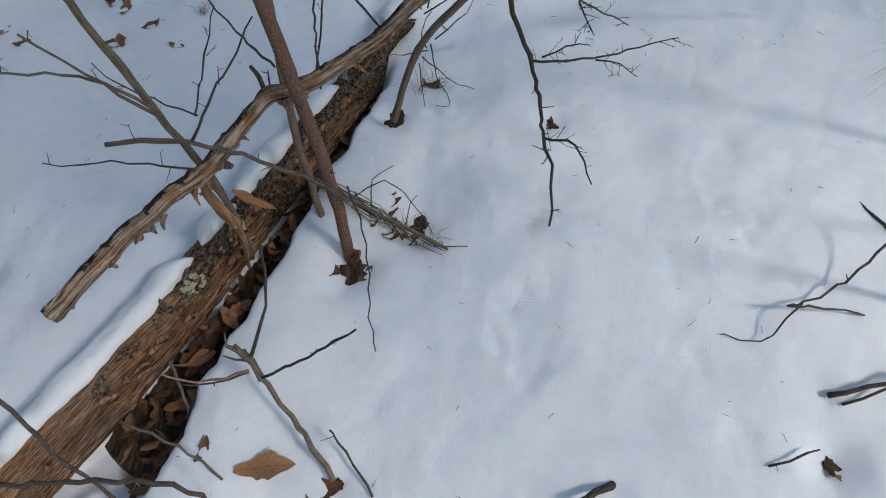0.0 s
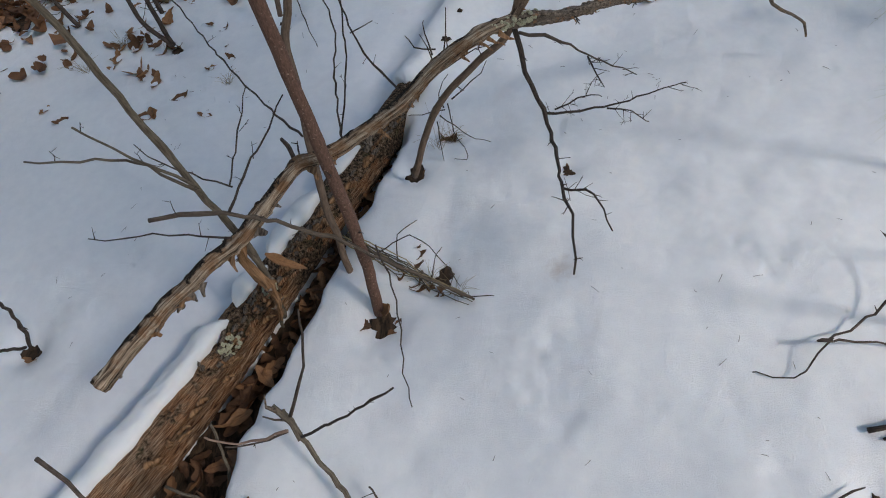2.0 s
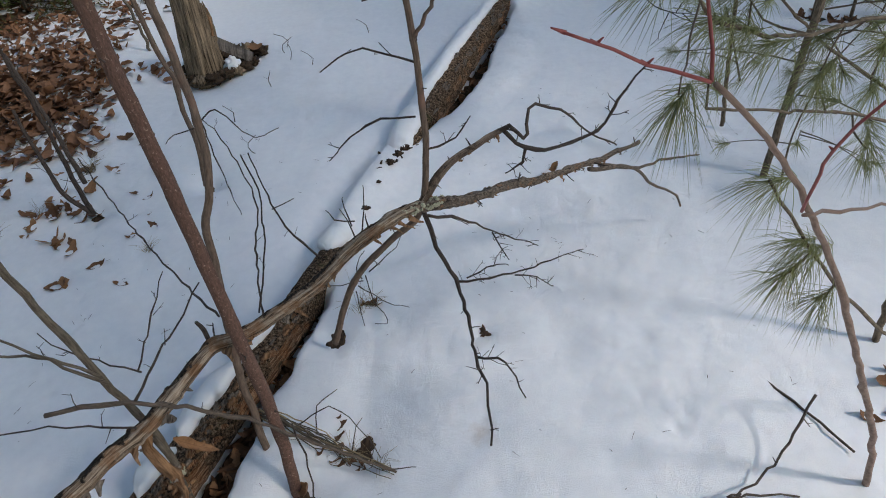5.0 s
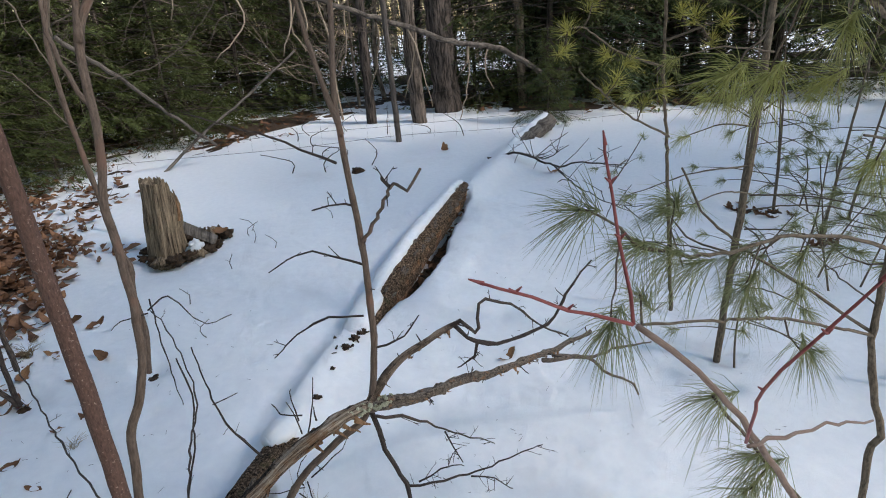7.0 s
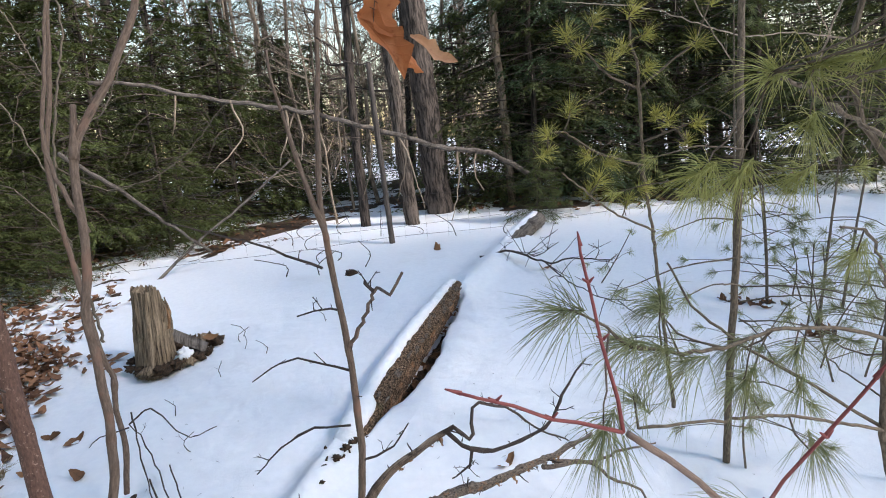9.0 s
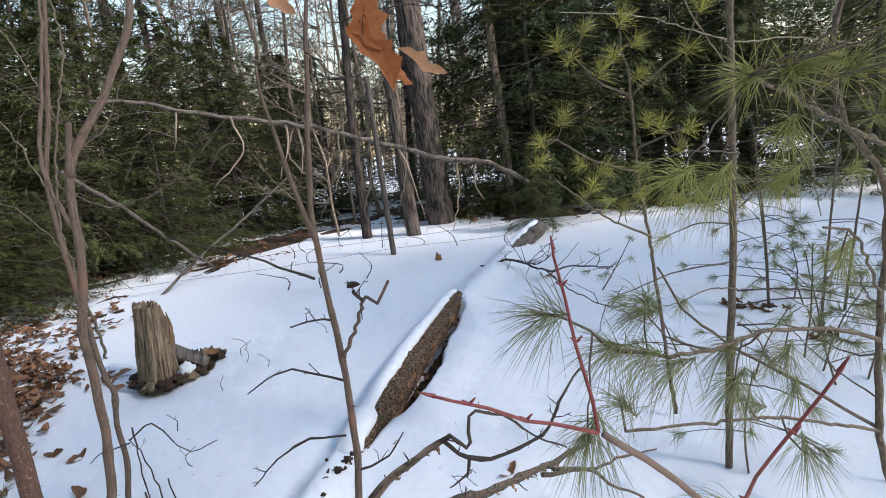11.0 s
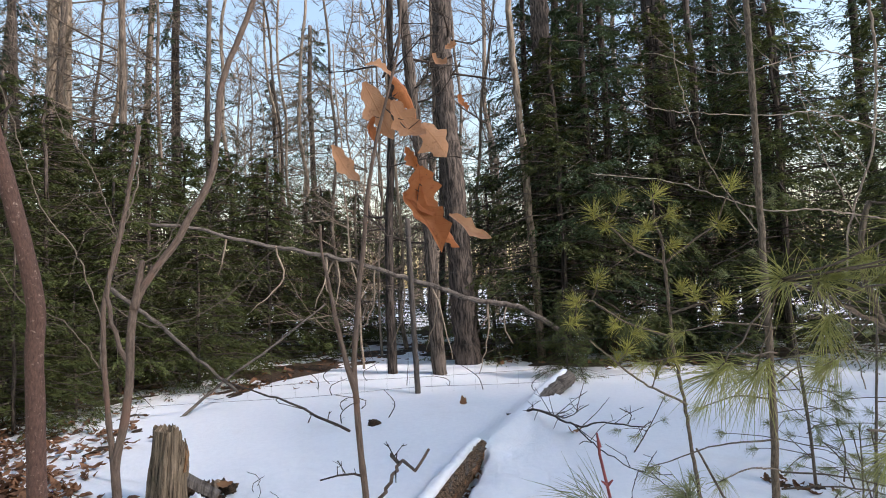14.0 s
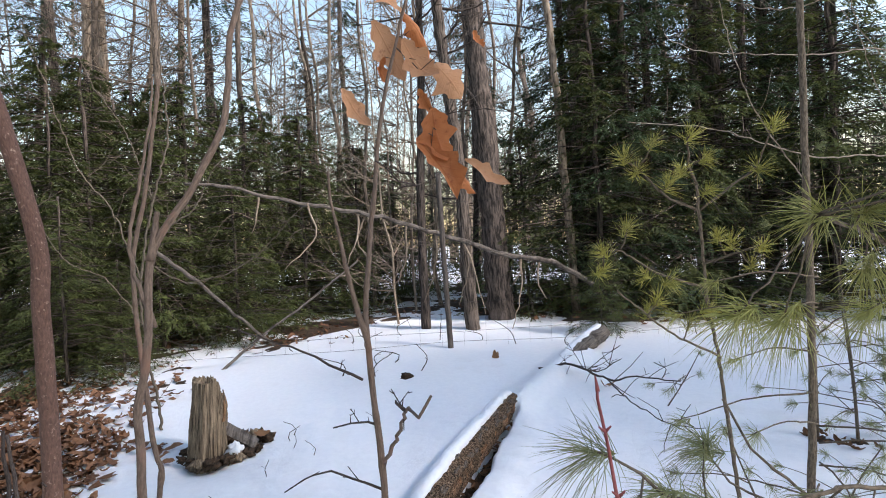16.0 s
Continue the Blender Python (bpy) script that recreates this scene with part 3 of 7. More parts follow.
LINE_CLUMP_B = [(-1.549, 3, 0.294), (-1.554, 3, 0.558), (-1.566, 3, 0.753), (-1.588, 3, 0.986)]
LINE_CLUMP_C = [(-2.137, 3.15, 0.226), (-2.174, 3.15, 0.385), (-2.212, 3.15, 0.528), (-2.265, 3.15, 0.728)]
LINE_CLUMP_D = [(-1.472, 2.8, 0.212), (-1.55, 2.8, 0.358), (-1.563, 2.8, 0.682), (-1.555, 2.8, 0.792)]
LINE_LF_A = [(-1.731, 4.951, 0.389), (-1.84, 4.951, 1.427), (-1.73, 4.951, 2.13), (-1.56, 4.951, 2.759), (-1.577, 4.951, 3.414), (-1.506, 4.951, 4.081)]
LINE_LF_B = [(-1.823, 4.951, 1.602), (-1.994, 4.868, 2.187), (-2.186, 4.815, 2.501), (-2.347, 4.72, 3.144), (-2.459, 4.651, 3.604)]
LINE_LF_C = [(-1.764, 4.951, 1.953), (-1.42, 5.024, 2.16), (-1.229, 5.091, 2.531), (-0.892, 5.162, 2.816), (-0.649, 5.251, 3.38)]
LINE_LF_D = [(-1.798, 4.951, 1.777), (-1.479, 5.018, 1.57), (-1.012, 5.103, 1.715), (-0.646, 5.186, 2.072), (-0.331, 5.251, 2.354)]
LINE_LF_E = [(-1.803, 4.951, 1.205), (-2.05, 4.878, 1.624), (-2.339, 4.82, 1.82), (-2.531, 4.751, 2.214)]
LINE_LF_F = [(-1.694, 4.951, 2.218), (-1.925, 5.021, 2.836), (-2.203, 5.075, 3.284), (-2.496, 5.151, 3.994)]
LINE_ARCH = [(-0.664, 1.22, 0.008), (-0.637, 1.213, 0.157), (-0.616, 1.199, 0.389), (-0.629, 1.184, 0.582), (-0.635, 1.171, 0.724), (-0.642, 1.146, 0.96), (-0.647, 1.12, 1.148), (-0.652, 1.1, 1.266)]
LINE_ARCH_B = [(-0.614, 1.15, 0.692), (-0.696, 1.132, 0.799), (-0.797, 1.117, 0.829), (-0.913, 1.1, 0.863)]
LINE_ARCH_C = [(-0.607, 1.15, 0.666), (-0.689, 1.125, 0.806), (-0.75, 1.1, 0.93)]
LINE_ARCH_D = [(-0.566, 1.14, 0.602), (-0.514, 1.182, 0.664), (-0.436, 1.244, 0.74), (-0.373, 1.3, 0.81)]
LINE_ARCH_E = [(-0.591, 1.25, 0.586), (-0.705, 1.273, 0.64), (-0.77, 1.287, 0.677), (-0.812, 1.3, 0.725)]
LINE_ARCH_F = [(-0.588, 1.12, 0.527), (-0.801, 1.16, 0.531), (-0.954, 1.184, 0.503), (-1.048, 1.2, 0.504)]
LINE_ARCH_G = [(-0.631, 1.3, 0.546), (-0.553, 1.354, 0.684), (-0.497, 1.4, 0.787)]
LINE_CROSS = [(-0.746, 1.1, 0.642), (-0.613, 1.129, 0.615), (-0.477, 1.164, 0.524), (-0.337, 1.2, 0.369), (-0.179, 1.2, 0.209), (-0.008, 1.2, 0.035)]
LINE_LONG = [(-0.413, 1.4, 0.607), (-0.564, 1.6, 0.577), (-0.705, 1.773, 0.61), (-0.875, 1.99, 0.685), (-1.037, 2.2, 0.783)]
LINE_THIN_A = [(-0.343, 1.5, 0.516), (-0.278, 1.5, 0.691), (-0.224, 1.5, 0.906), (-0.235, 1.5, 1.034)]
LINE_THIN_B = [(-0.255, 1.2, 0.351), (-0.216, 1.1, 0.299), (-0.187, 0.961, 0.284), (-0.168, 0.824, 0.29), (-0.141, 0.717, 0.317)]
LINE_THIN_C = [(-0.255, 2.09, 0.254), (-0.34, 2.039, 0.475), (-0.356, 1.99, 0.695), (-0.358, 1.96, 0.821)]
LINE_THIN_D = [(-0.367, 2.05, 0.537), (-0.276, 2.05, 0.571)]
LINE_THIN_E = [(-0.452, 1.78, 0.234), (-0.446, 1.949, 0.419), (-0.425, 2.084, 0.576), (-0.529, 2.253, 0.768), (-0.59, 2.31, 0.822)]
LINE_LOW = [(-0.302, 0.521, -0.033), (-0.363, 0.605, 0.036), (-0.468, 0.728, 0.115), (-0.509, 0.78, 0.214)]
LINE_LOW_B = [(-0.457, 0.72, 0.18), (-0.309, 0.711, 0.3), (-0.151, 0.7, 0.456)]
LINE_LOW_C = [(-0.48, 0.76, 0.221), (-0.422, 0.811, 0.329), (-0.397, 0.847, 0.399), (-0.384, 0.9, 0.493)]
LINE_LOW_D = [(-0.502, 0.74, 0.171), (-0.609, 0.729, 0.129), (-0.683, 0.72, 0.148)]
LINE_LOW_D2 = [(-0.498, 0.74, 0.182), (-0.565, 0.731, 0.16), (-0.642, 0.72, 0.153), (-0.691, 0.72, 0.178), (-0.707, 0.72, 0.221)]
LINE_LOW_K = [(-0.461, 0.72, 0.166), (-0.487, 0.75, 0.176), (-0.5, 0.77, 0.195), (-0.519, 0.78, 0.208), (-0.536, 0.79, 0.221)]
LINE_LOW_K2 = [(-0.516, 0.78, 0.198), (-0.539, 0.78, 0.232), (-0.528, 0.79, 0.289)]
LINE_LOW_K3 = [(-0.51, 0.77, 0.168), (-0.547, 0.77, 0.17), (-0.575, 0.78, 0.185)]
LINE_LOW_E = [(-0.197, 0.485, -0.046), (-0.262, 0.574, 0.002), (-0.304, 0.624, 0.057)]
LINE_LOW_F = [(-0.892, 0.58, -0.47), (-0.779, 0.669, -0.154), (-0.756, 0.752, 0.034), (-0.762, 0.8, 0.117)]
LINE_NEAR_A = [(-1.05, 0.45, 0.236), (-0.802, 0.435, 0.307), (-0.566, 0.42, 0.38), (-0.475, 0.409, 0.32), (-0.499, 0.4, 0.052)]
LINE_NEAR_B = [(-0.836, 0.55, 0.563), (-0.821, 0.512, 0.402), (-0.836, 0.485, 0.23), (-0.823, 0.45, -0.008)]
LINE_NEAR_C = [(-0.777, 0.6, 0.217), (-0.635, 0.552, 0.126), (-0.583, 0.5, -0.18)]
LINE_RT_A = [(1.274, 1.15, 0.173), (1.213, 1.1, 0.104), (1.114, 1.031, 0.045), (1.012, 0.979, 0.033), (0.918, 0.942, 0.065)]
LINE_RT_B = [(0.962, 0.95, 0.061), (0.851, 0.867, 0.004), (0.803, 0.884, -0.007), (0.755, 0.9, -0.008)]
LINE_RT_C = [(0.918, 0.942, 0.065), (1.074, 0.945, 0.031), (1.229, 0.948, -0.054), (1.365, 0.95, -0.134)]
LINE_RT_D = [(0.987, 0.728, -0.032), (1.12, 0.744, -0.001), (1.204, 0.752, 0.029)]
LINE_RT_E = [(1.015, 0.706, -0.036), (1.121, 0.733, -0.012), (1.227, 0.763, 0.02)]
LINE_RT_F = [(0.792, 0.555, -0.045), (0.861, 0.57, -0.037), (0.924, 0.589, -0.039)]
LINE_RT_G = [(0.31, 0.461, -0.001), (0.37, 0.49, -0.027), (0.412, 0.516, -0.055)]
LINE_RT_H = [(1.243, 1.396, 0.014), (1.29, 1.258, 0.024), (1.332, 1.158, 0.016), (1.38, 1.045, 0.007)]
LINE_OAK = [(-0.2, 1.71, 0.129), (-0.102, 1.686, 0.372), (-0.024, 1.67, 0.495), (0.083, 1.65, 0.604), (0.185, 1.63, 0.703), (0.224, 1.63, 0.883), (0.233, 1.63, 1.032), (0.231, 1.63, 1.235), (0.218, 1.63, 1.425), (0.214, 1.65, 1.624), (0.242, 1.729, 1.874), (0.271, 1.794, 2.105), (0.321, 1.85, 2.322), (0.371, 1.877, 2.509), (0.388, 1.9, 2.685)]
LINE_OAK_B = [(0.218, 1.63, 1.499), (0.189, 1.639, 1.632), (0.16, 1.647, 1.755), (0.145, 1.655, 1.872), (0.137, 1.66, 1.949)]
LINE_OAK_C = [(0.235, 1.64, 1.217), (0.284, 1.46, 1.348), (0.303, 1.32, 1.436), (0.31, 1.26, 1.455), (0.328, 1.2, 1.458), (0.35, 1.17, 1.501)]
LINE_OAK_J = [(0.303, 1.32, 1.436), (0.286, 1.27, 1.47)]
LINE_OAK_D = [(0.233, 1.63, 1.158), (0.133, 1.658, 1.193), (0.07, 1.674, 1.199), (-0.024, 1.7, 1.141)]
LINE_OAK_E = [(0.231, 1.63, 1.318), (0.182, 1.616, 1.334), (0.122, 1.6, 1.329)]
LINE_OAK_F = [(0.196, 1.63, 1.432), (0.05, 1.682, 1.497), (-0.1, 1.731, 1.552), (-0.161, 1.75, 1.569)]
LINE_OAK_G = [(0.22, 1.63, 0.91), (0.304, 1.614, 0.937), (0.357, 1.6, 1.006)]
LINE_OAK_H = [(0.21, 1.63, 1.011), (0.105, 1.674, 0.998), (0.02, 1.711, 0.943), (-0.063, 1.75, 0.856)]
LINE_OAK_I = [(0.254, 1.72, 1.982), (0.344, 1.799, 1.921), (0.494, 1.9, 1.991)]
LINE_LEAF_T = [(0.321, 1.85, 2.322), (0.402, 1.861, 2.235), (0.421, 1.872, 2.114), (0.407, 1.88, 2.028)]
# base, tip, half width, how far the blade faces sideways and up, cup, pale or not
LINE_HL = [((0.359, 1.88, 2.436), (0.271, 1.87, 2.468), 0.020, 0.2, 0.8, 0.4, 1), ((0.355, 1.88, 2.44), (0.429, 1.90, 2.306), 0.026, 0.5, 0.2, -0.7, 0), ((0.264, 1.88, 2.408), (0.347, 1.90, 2.235), 0.040, -0.2, 0.1, 0.35, 1),
           ((0.339, 1.87, 2.319), (0.434, 1.85, 2.214), 0.044, 0.1, 0.3, 0.3, 1), ((0.439, 1.88, 2.282), (0.514, 1.91, 2.182), 0.046, 0.2, 0.0, -0.3, 1), ((0.275, 1.88, 2.292), (0.274, 1.87, 2.215), 0.016, 0.6, 0.1, 0.9, 0),
           ((0.381, 1.88, 2.207), (0.422, 1.87, 2.131), 0.017, -0.7, 0.2, 0.8, 0), ((0.41, 1.87, 2.143), (0.446, 1.90, 2.0), 0.050, 0.1, -0.1, 0.25, 0), ((0.376, 1.88, 2.081), (0.48, 1.83, 1.889), 0.046, 0.3, 0.4, 0.9, 0),
           ((0.469, 1.87, 1.983), (0.528, 1.85, 1.893), 0.022, 0.8, 0.0, -0.8, 0), ((0.497, 1.88, 1.989), (0.637, 1.93, 1.918), 0.026, 0.0, 0.7, 0.5, 1), ((0.161, 1.88, 2.203), (0.238, 1.86, 2.09), 0.024, 0.1, 0.3, 0.4, 1),
           ((0.469, 1.88, 2.484), (0.515, 1.88, 2.456), 0.016, 0.5, 0.4, 0.8, 1), ((0.547, 1.88, 2.366), (0.575, 1.88, 2.317), 0.013, 0.3, 0.5, 0.7, 0), ((0.518, 1.88, 2.513), (0.555, 1.88, 2.53), 0.012, 0.2, 0.4, 0.7, 1)]
SPROUT = [[(-0.096, 2.12, 0.302), (-0.113, 2.12, 0.392), (-0.132, 2.12, 0.455)], [(-0.074, 2.12, 0.305), (-0.034, 2.12, 0.454), (-0.02, 2.12, 0.544)], [(-0.082, 2.12, 0.386), (-0.154, 2.12, 0.4), (-0.186, 2.12, 0.457)], [(-0.101, 2.12, 0.364), (-0.115, 2.12, 0.482), (-0.105, 2.12, 0.505)], [(-0.034, 2.12, 0.35), (-0.035, 2.12, 0.416)], [(-0.088, 2.12, 0.281), (0.053, 2.12, 0.359), (0.131, 2.12, 0.371)]]
LINE_LEFT_A = [(-1.608, 1.189, 0.014), (-1.558, 1.19, 0.1), (-1.47, 1.16, 0.257), (-1.382, 1.1, 0.424)]
LINE_LEFT_B = [(-1.623, 1.184, 0.013), (-1.585, 1.12, 0.103), (-1.538, 1.05, 0.191)]
OAK_WIRES = [[(-0.043, 1.7, 0.413), (-0.105, 1.72, 0.392), (-0.173, 1.74, 0.379)], [(-0.063, 1.71, 0.387), (0.006, 1.74, 0.275), (0.046, 1.76, 0.228), (0.093, 1.77, 0.197)], [(-0.03, 1.69, 0.443), (-0.03, 1.74, 0.296), (-0.0, 1.78, 0.154), (0.001, 1.79, 0.107), (-0.053, 1.8, 0.111)], [(-0.079, 1.72, 0.355), (-0.09, 1.78, 0.199), (-0.096, 1.81, 0.098)], [(-0.014, 1.68, 0.464), (0.094, 1.72, 0.524), (0.109, 1.75, 0.541)], [(-0.045, 1.7, 0.423), (-0.049, 1.66, 0.519), (-0.007, 1.64, 0.582)]]
LINE_RED = [(0.532, 0.75, 1.391), (0.648, 0.786, 1.279), (0.754, 0.817, 1.142), (0.878, 0.848, 0.959), (1.117, 0.9, 0.532), (1.222, 0.92, 0.331)]
LINE_RED_B = [(0.526, 0.75, 1.394), (0.526, 0.779, 1.464), (0.523, 0.806, 1.531), (0.522, 0.827, 1.585)]
LINE_RED_C = [(0.526, 0.75, 1.394), (0.468, 0.748, 1.416), (0.41, 0.745, 1.447), (0.354, 0.742, 1.474)]
LINE_RED_D = [(0.712, 0.78, 1.169), (0.667, 0.711, 1.308), (0.653, 0.66, 1.379), (0.675, 0.642, 1.426), (0.694, 0.62, 1.483)]
LINE_RED_E = [(0.717, 0.78, 1.163), (0.835, 0.838, 1.112), (0.958, 0.893, 1.066), (1.105, 0.95, 1)]
LINE_GREY = [(1.679, 1.4, 0.49), (1.621, 1.4, 0.646), (1.571, 1.4, 0.851), (1.542, 1.377, 1.139), (1.533, 1.354, 1.413), (1.508, 1.343, 1.53), (1.409, 1.331, 1.643), (1.373, 1.323, 1.717), (1.344, 1.312, 1.819), (1.368, 1.3, 1.923)]
LINE_GREY_B = [(1.572, 1.4, 0.854), (1.178, 1.269, 1.031), (0.889, 1.148, 1.136), (0.703, 1.05, 1.209)]
LINE_GREY_C = [(1.572, 1.4, 0.859), (1.396, 1.428, 0.995), (1.215, 1.457, 1.119), (1.089, 1.481, 1.238), (1.029, 1.5, 1.357)]
LINE_GREY_D = [(1.537, 1.37, 1.119), (1.331, 1.308, 1.201), (1.121, 1.238, 1.256), (0.951, 1.17, 1.269), (0.837, 1.12, 1.293), (0.696, 1.05, 1.353)]
LINE_GREY_E = [(1.496, 1.33, 1.6), (1.24, 1.218, 1.686), (1.085, 1.14, 1.734), (0.959, 1.07, 1.763)]
LINE_GREY_F = [(0.696, 1.05, 1.353), (0.632, 1.024, 1.408), (0.572, 1, 1.45)]
LINE_GREY_G = [(1.529, 1.35, 1.4), (1.501, 1.23, 1.547), (1.481, 1.1, 1.653)]
LINE_GREY_H = [(1.535, 1.36, 1.206), (1.289, 1.189, 1.431), (1.127, 1.1, 1.491)]
LINE_GREY_I = [(1.019, 1.05, 1.727), (0.992, 1.022, 1.745), (0.97, 1, 1.757)]
LINE_TA = [(0.959, 1.07, 1.767), (0.978, 1, 1.765), (0.786, 1, 1.63), (0.886, 1.05, 1.615), (1.096, 1.15, 1.673), (1.345, 1.3, 1.798)]
LINE_TB = [(1.22, 1, 1.818), (1.396, 1.1, 1.651), (1.209, 1.15, 1.426), (0.692, 1.05, 1.363), (0.761, 1.08, 1.329), (1.012, 1.2, 1.178)]
LINE_TC = [(1.171, 1.25, 1.197), (0.568, 1, 1.45), (0.774, 1.1, 1.413), (1.217, 1.3, 1.569), (0.594, 0.95, 1.286), (1.545, 1.33, 1.539)]
LINE_TD = [(1.63, 1.3, 1.446), (1.35, 1.2, 1.685), (1.39, 1.05, 1.782), (1.339, 1.05, 1.883), (1.333, 1.15, 1.91), (1.398, 1.15, 1.744)]
LINE_TG = [(0.999, 0.8, 1.808), (1.122, 0.85, 1.767), (1.03, 0.75, 1.814), (1.197, 0.95, 1.726), (1.209, 0.9, 1.668), (1.129, 1.05, 1.764), (0.957, 0.8, 1.837)]
LINE_LOW_PINE = [(1.548, 1.1, 0.205), (1.308, 1.05, 0.5), (1.143, 1.032, 0.668), (1.014, 1.016, 0.811), (0.893, 0.997, 0.967), (0.802, 0.98, 1.091)]
LINE_TE = [(0.803, 0.98, 1.088), (0.904, 1, 0.921), (0.904, 1, 0.833), (1.025, 1.02, 0.724), (0.945, 1, 0.898)]
LINE_TF = [(1.501, 1.5, 1.083), (1.328, 1.4, 1.011), (1.108, 1.3, 1.081), (0.818, 1.1, 1.289), (0.869, 1.3, 1.329), (1.707, 1.9, 0.995), (1.703, 1.6, 1.221), (1.066, 1.3, 1.209), (1.178, 1.2, 0.984), (0.694, 1.05, 1.27)]
LINE_PINEA = [(1.85, 2.843, 0.179), (1.764, 2.843, 1.095), (1.644, 2.71, 1.496), (1.575, 2.597, 1.813), (1.544, 2.55, 1.939)]
LINE_PINEA_B = [(1.587, 2.63, 1.84), (1.421, 2.59, 1.912), (1.296, 2.55, 2.028)]
LINE_PINEA_C = [(1.595, 2.63, 1.84), (1.71, 2.575, 1.932), (1.799, 2.529, 2.011), (1.832, 2.47, 2.164)]
LINE_PINEA_D = [(1.645, 2.71, 1.496), (1.412, 2.642, 1.57), (1.208, 2.572, 1.687), (1.135, 2.55, 1.68)]
LINE_PINEA_E = [(1.74, 2.79, 1.161), (1.441, 2.645, 1.315), (1.153, 2.47, 1.528)]
LINE_PINEA_F = [(1.62, 2.67, 1.605), (1.726, 2.562, 1.651), (1.804, 2.47, 1.695)]
LINE_PINEA_G = [(1.571, 2.59, 1.941), (1.53, 2.574, 2.019), (1.517, 2.55, 2.143)]
LINE_TP = [(1.372, 2.55, 2.138), (1.537, 2.55, 2.155), (1.236, 2.55, 2.082), (1.295, 2.55, 2.016), (1.433, 2.55, 1.958), (1.478, 2.55, 2.018), (1.602, 2.55, 2.062), (1.601, 2.55, 1.923), (1.765, 2.47, 1.998), (1.841, 2.47, 2.176), (1.239, 2.55, 1.783), (1.124, 2.55, 1.693), (1.129, 2.55, 1.608)]
LINE_TQ = [(1.327, 2.63, 1.577), (1.359, 2.55, 1.481), (1.457, 2.63, 1.542), (1.666, 2.63, 1.731), (1.676, 2.55, 1.704), (1.776, 2.47, 1.673), (1.766, 2.55, 1.598), (1.617, 2.63, 1.403), (1.559, 2.71, 1.347), (1.339, 2.63, 1.425)]
LINE_PINE1 = [(1.834, 2.391, 0.127), (1.856, 2.391, 0.63), (1.885, 2.391, 1.044), (1.901, 2.391, 1.5), (1.907, 2.391, 1.927), (1.919, 2.391, 2.466), (1.925, 2.391, 2.972), (1.929, 2.391, 3.284)]
LINE_SEED_SPOTS = [(3.149, 4.118), (3.307, 3.941), (3.287, 3.45), (3.669, 3.647), (3.334, 3.98), (2.505, 2.051), (3.832, 3.056)]
LINE_BRUSH = [(1.536, 5.789, 0.477), (1.836, 5.693, 0.531), (2.009, 5.189, 0.492), (2.315, 5.264, 0.469), (2.646, 5.125, 0.437)]
LINE_BRUSH_B = [(1.836, 5.693, 0.531), (1.887, 5.06, 0.6), (2.088, 5.025, 0.697)]
LINE_BRUSH_C = [(2.009, 5.189, 0.492), (1.984, 4.581, 0.453), (2.084, 4.156, 0.41), (2.29, 4.025, 0.397)]
LINE_LEAF_SPOTS = [(-1.63, 2.665), (-1.629, 1.175), (0.965, 0.564), (-0.492, 0.556), (0.358, 1.711), (-0.294, 1.192), (-1.232, 2.622), (0.87, 2.649), (2.046, 5.298), (1.209, 6.448), (-0.19, 1.76), (0.22, 5.949), (-0.195, 1.398), (-0.111, 1.268), (-0.255, 1.32), (-0.385, 1.165), (-0.275, 1.150), (-0.328, 0.501), (-0.669, 0.603), (-0.859, 0.635)]
LINE_PITS = [(-0.318, 1.171), (-0.207, 1.762), (-0.109, 1.32), (0.358, 1.711), (0.967, 0.569), (-0.297, 0.522), (-1.633, 1.183), (-0.941, 2.997), (-1.501, 2.868), (3.129, 4.089), (3.285, 3.913), (3.287, 3.44)]
LINE_CLODS = [(3.129, 4.089), (3.285, 3.913), (3.287, 3.44), (3.252, 3.41), (2.645, 2.1), (1.613, 1.206), (-1.616, 2.855), (-2.159, 3.178)]
LINE_GRASS_SPOTS = [(-0.069, 1.941), (-1.132, 2.502), (-1.634, 3.254), (-0.158, 1.305), (-0.065, 1.251), (-0.118, 1.887), (-1.788, 2.896), (-1.949, 2.743), (-0.433, 1.682), (-0.487, 1.536)]
LINE_SH_A = [(6.075, 5.6, 3.855), (5.093, 5.477, 4.054), (4.571, 5.413, 3.934), (4.071, 5.348, 3.782), (3.621, 5.288, 3.768), (3.034, 5.2, 3.914)]
LINE_SH_B = [(6.186, 5.8, 3.217), (5.152, 5.684, 3.464), (4.555, 5.619, 3.418), (3.812, 5.533, 3.414), (3.112, 5.446, 3.449), (2.798, 5.4, 3.592)]
LINE_SH_C = [(6.049, 5.8, 2.268), (5.049, 5.724, 2.414), (4.437, 5.676, 2.414), (3.775, 5.619, 2.598), (3.273, 5.574, 2.736), (2.441, 5.5, 2.816)]
LINE_SH_D = [(5.943, 5.8, 5.165), (6.018, 5.819, 4.188), (5.887, 5.841, 3.098), (5.63, 5.854, 2.512), (5.477, 5.866, 1.963), (5.471, 5.886, 0.976), (5.601, 5.9, 0.356)]
LINE_SH_E = [(4.271, 5.6, 2.129), (3.825, 5.542, 2.704), (3.597, 5.503, 3.136), (3.393, 5.445, 3.796), (3.34, 5.4, 4.335)]
LINE_SH_F = [(5.781, 5.8, 2.818), (5.064, 5.721, 3.579), (4.363, 5.645, 4.254), (3.995, 5.6, 4.673)]
LINE_SH_G = [(5.626, 5.8, 2.197), (5.143, 5.732, 3.079), (4.922, 5.683, 3.758), (4.77, 5.635, 4.432), (4.672, 5.6, 4.92)]
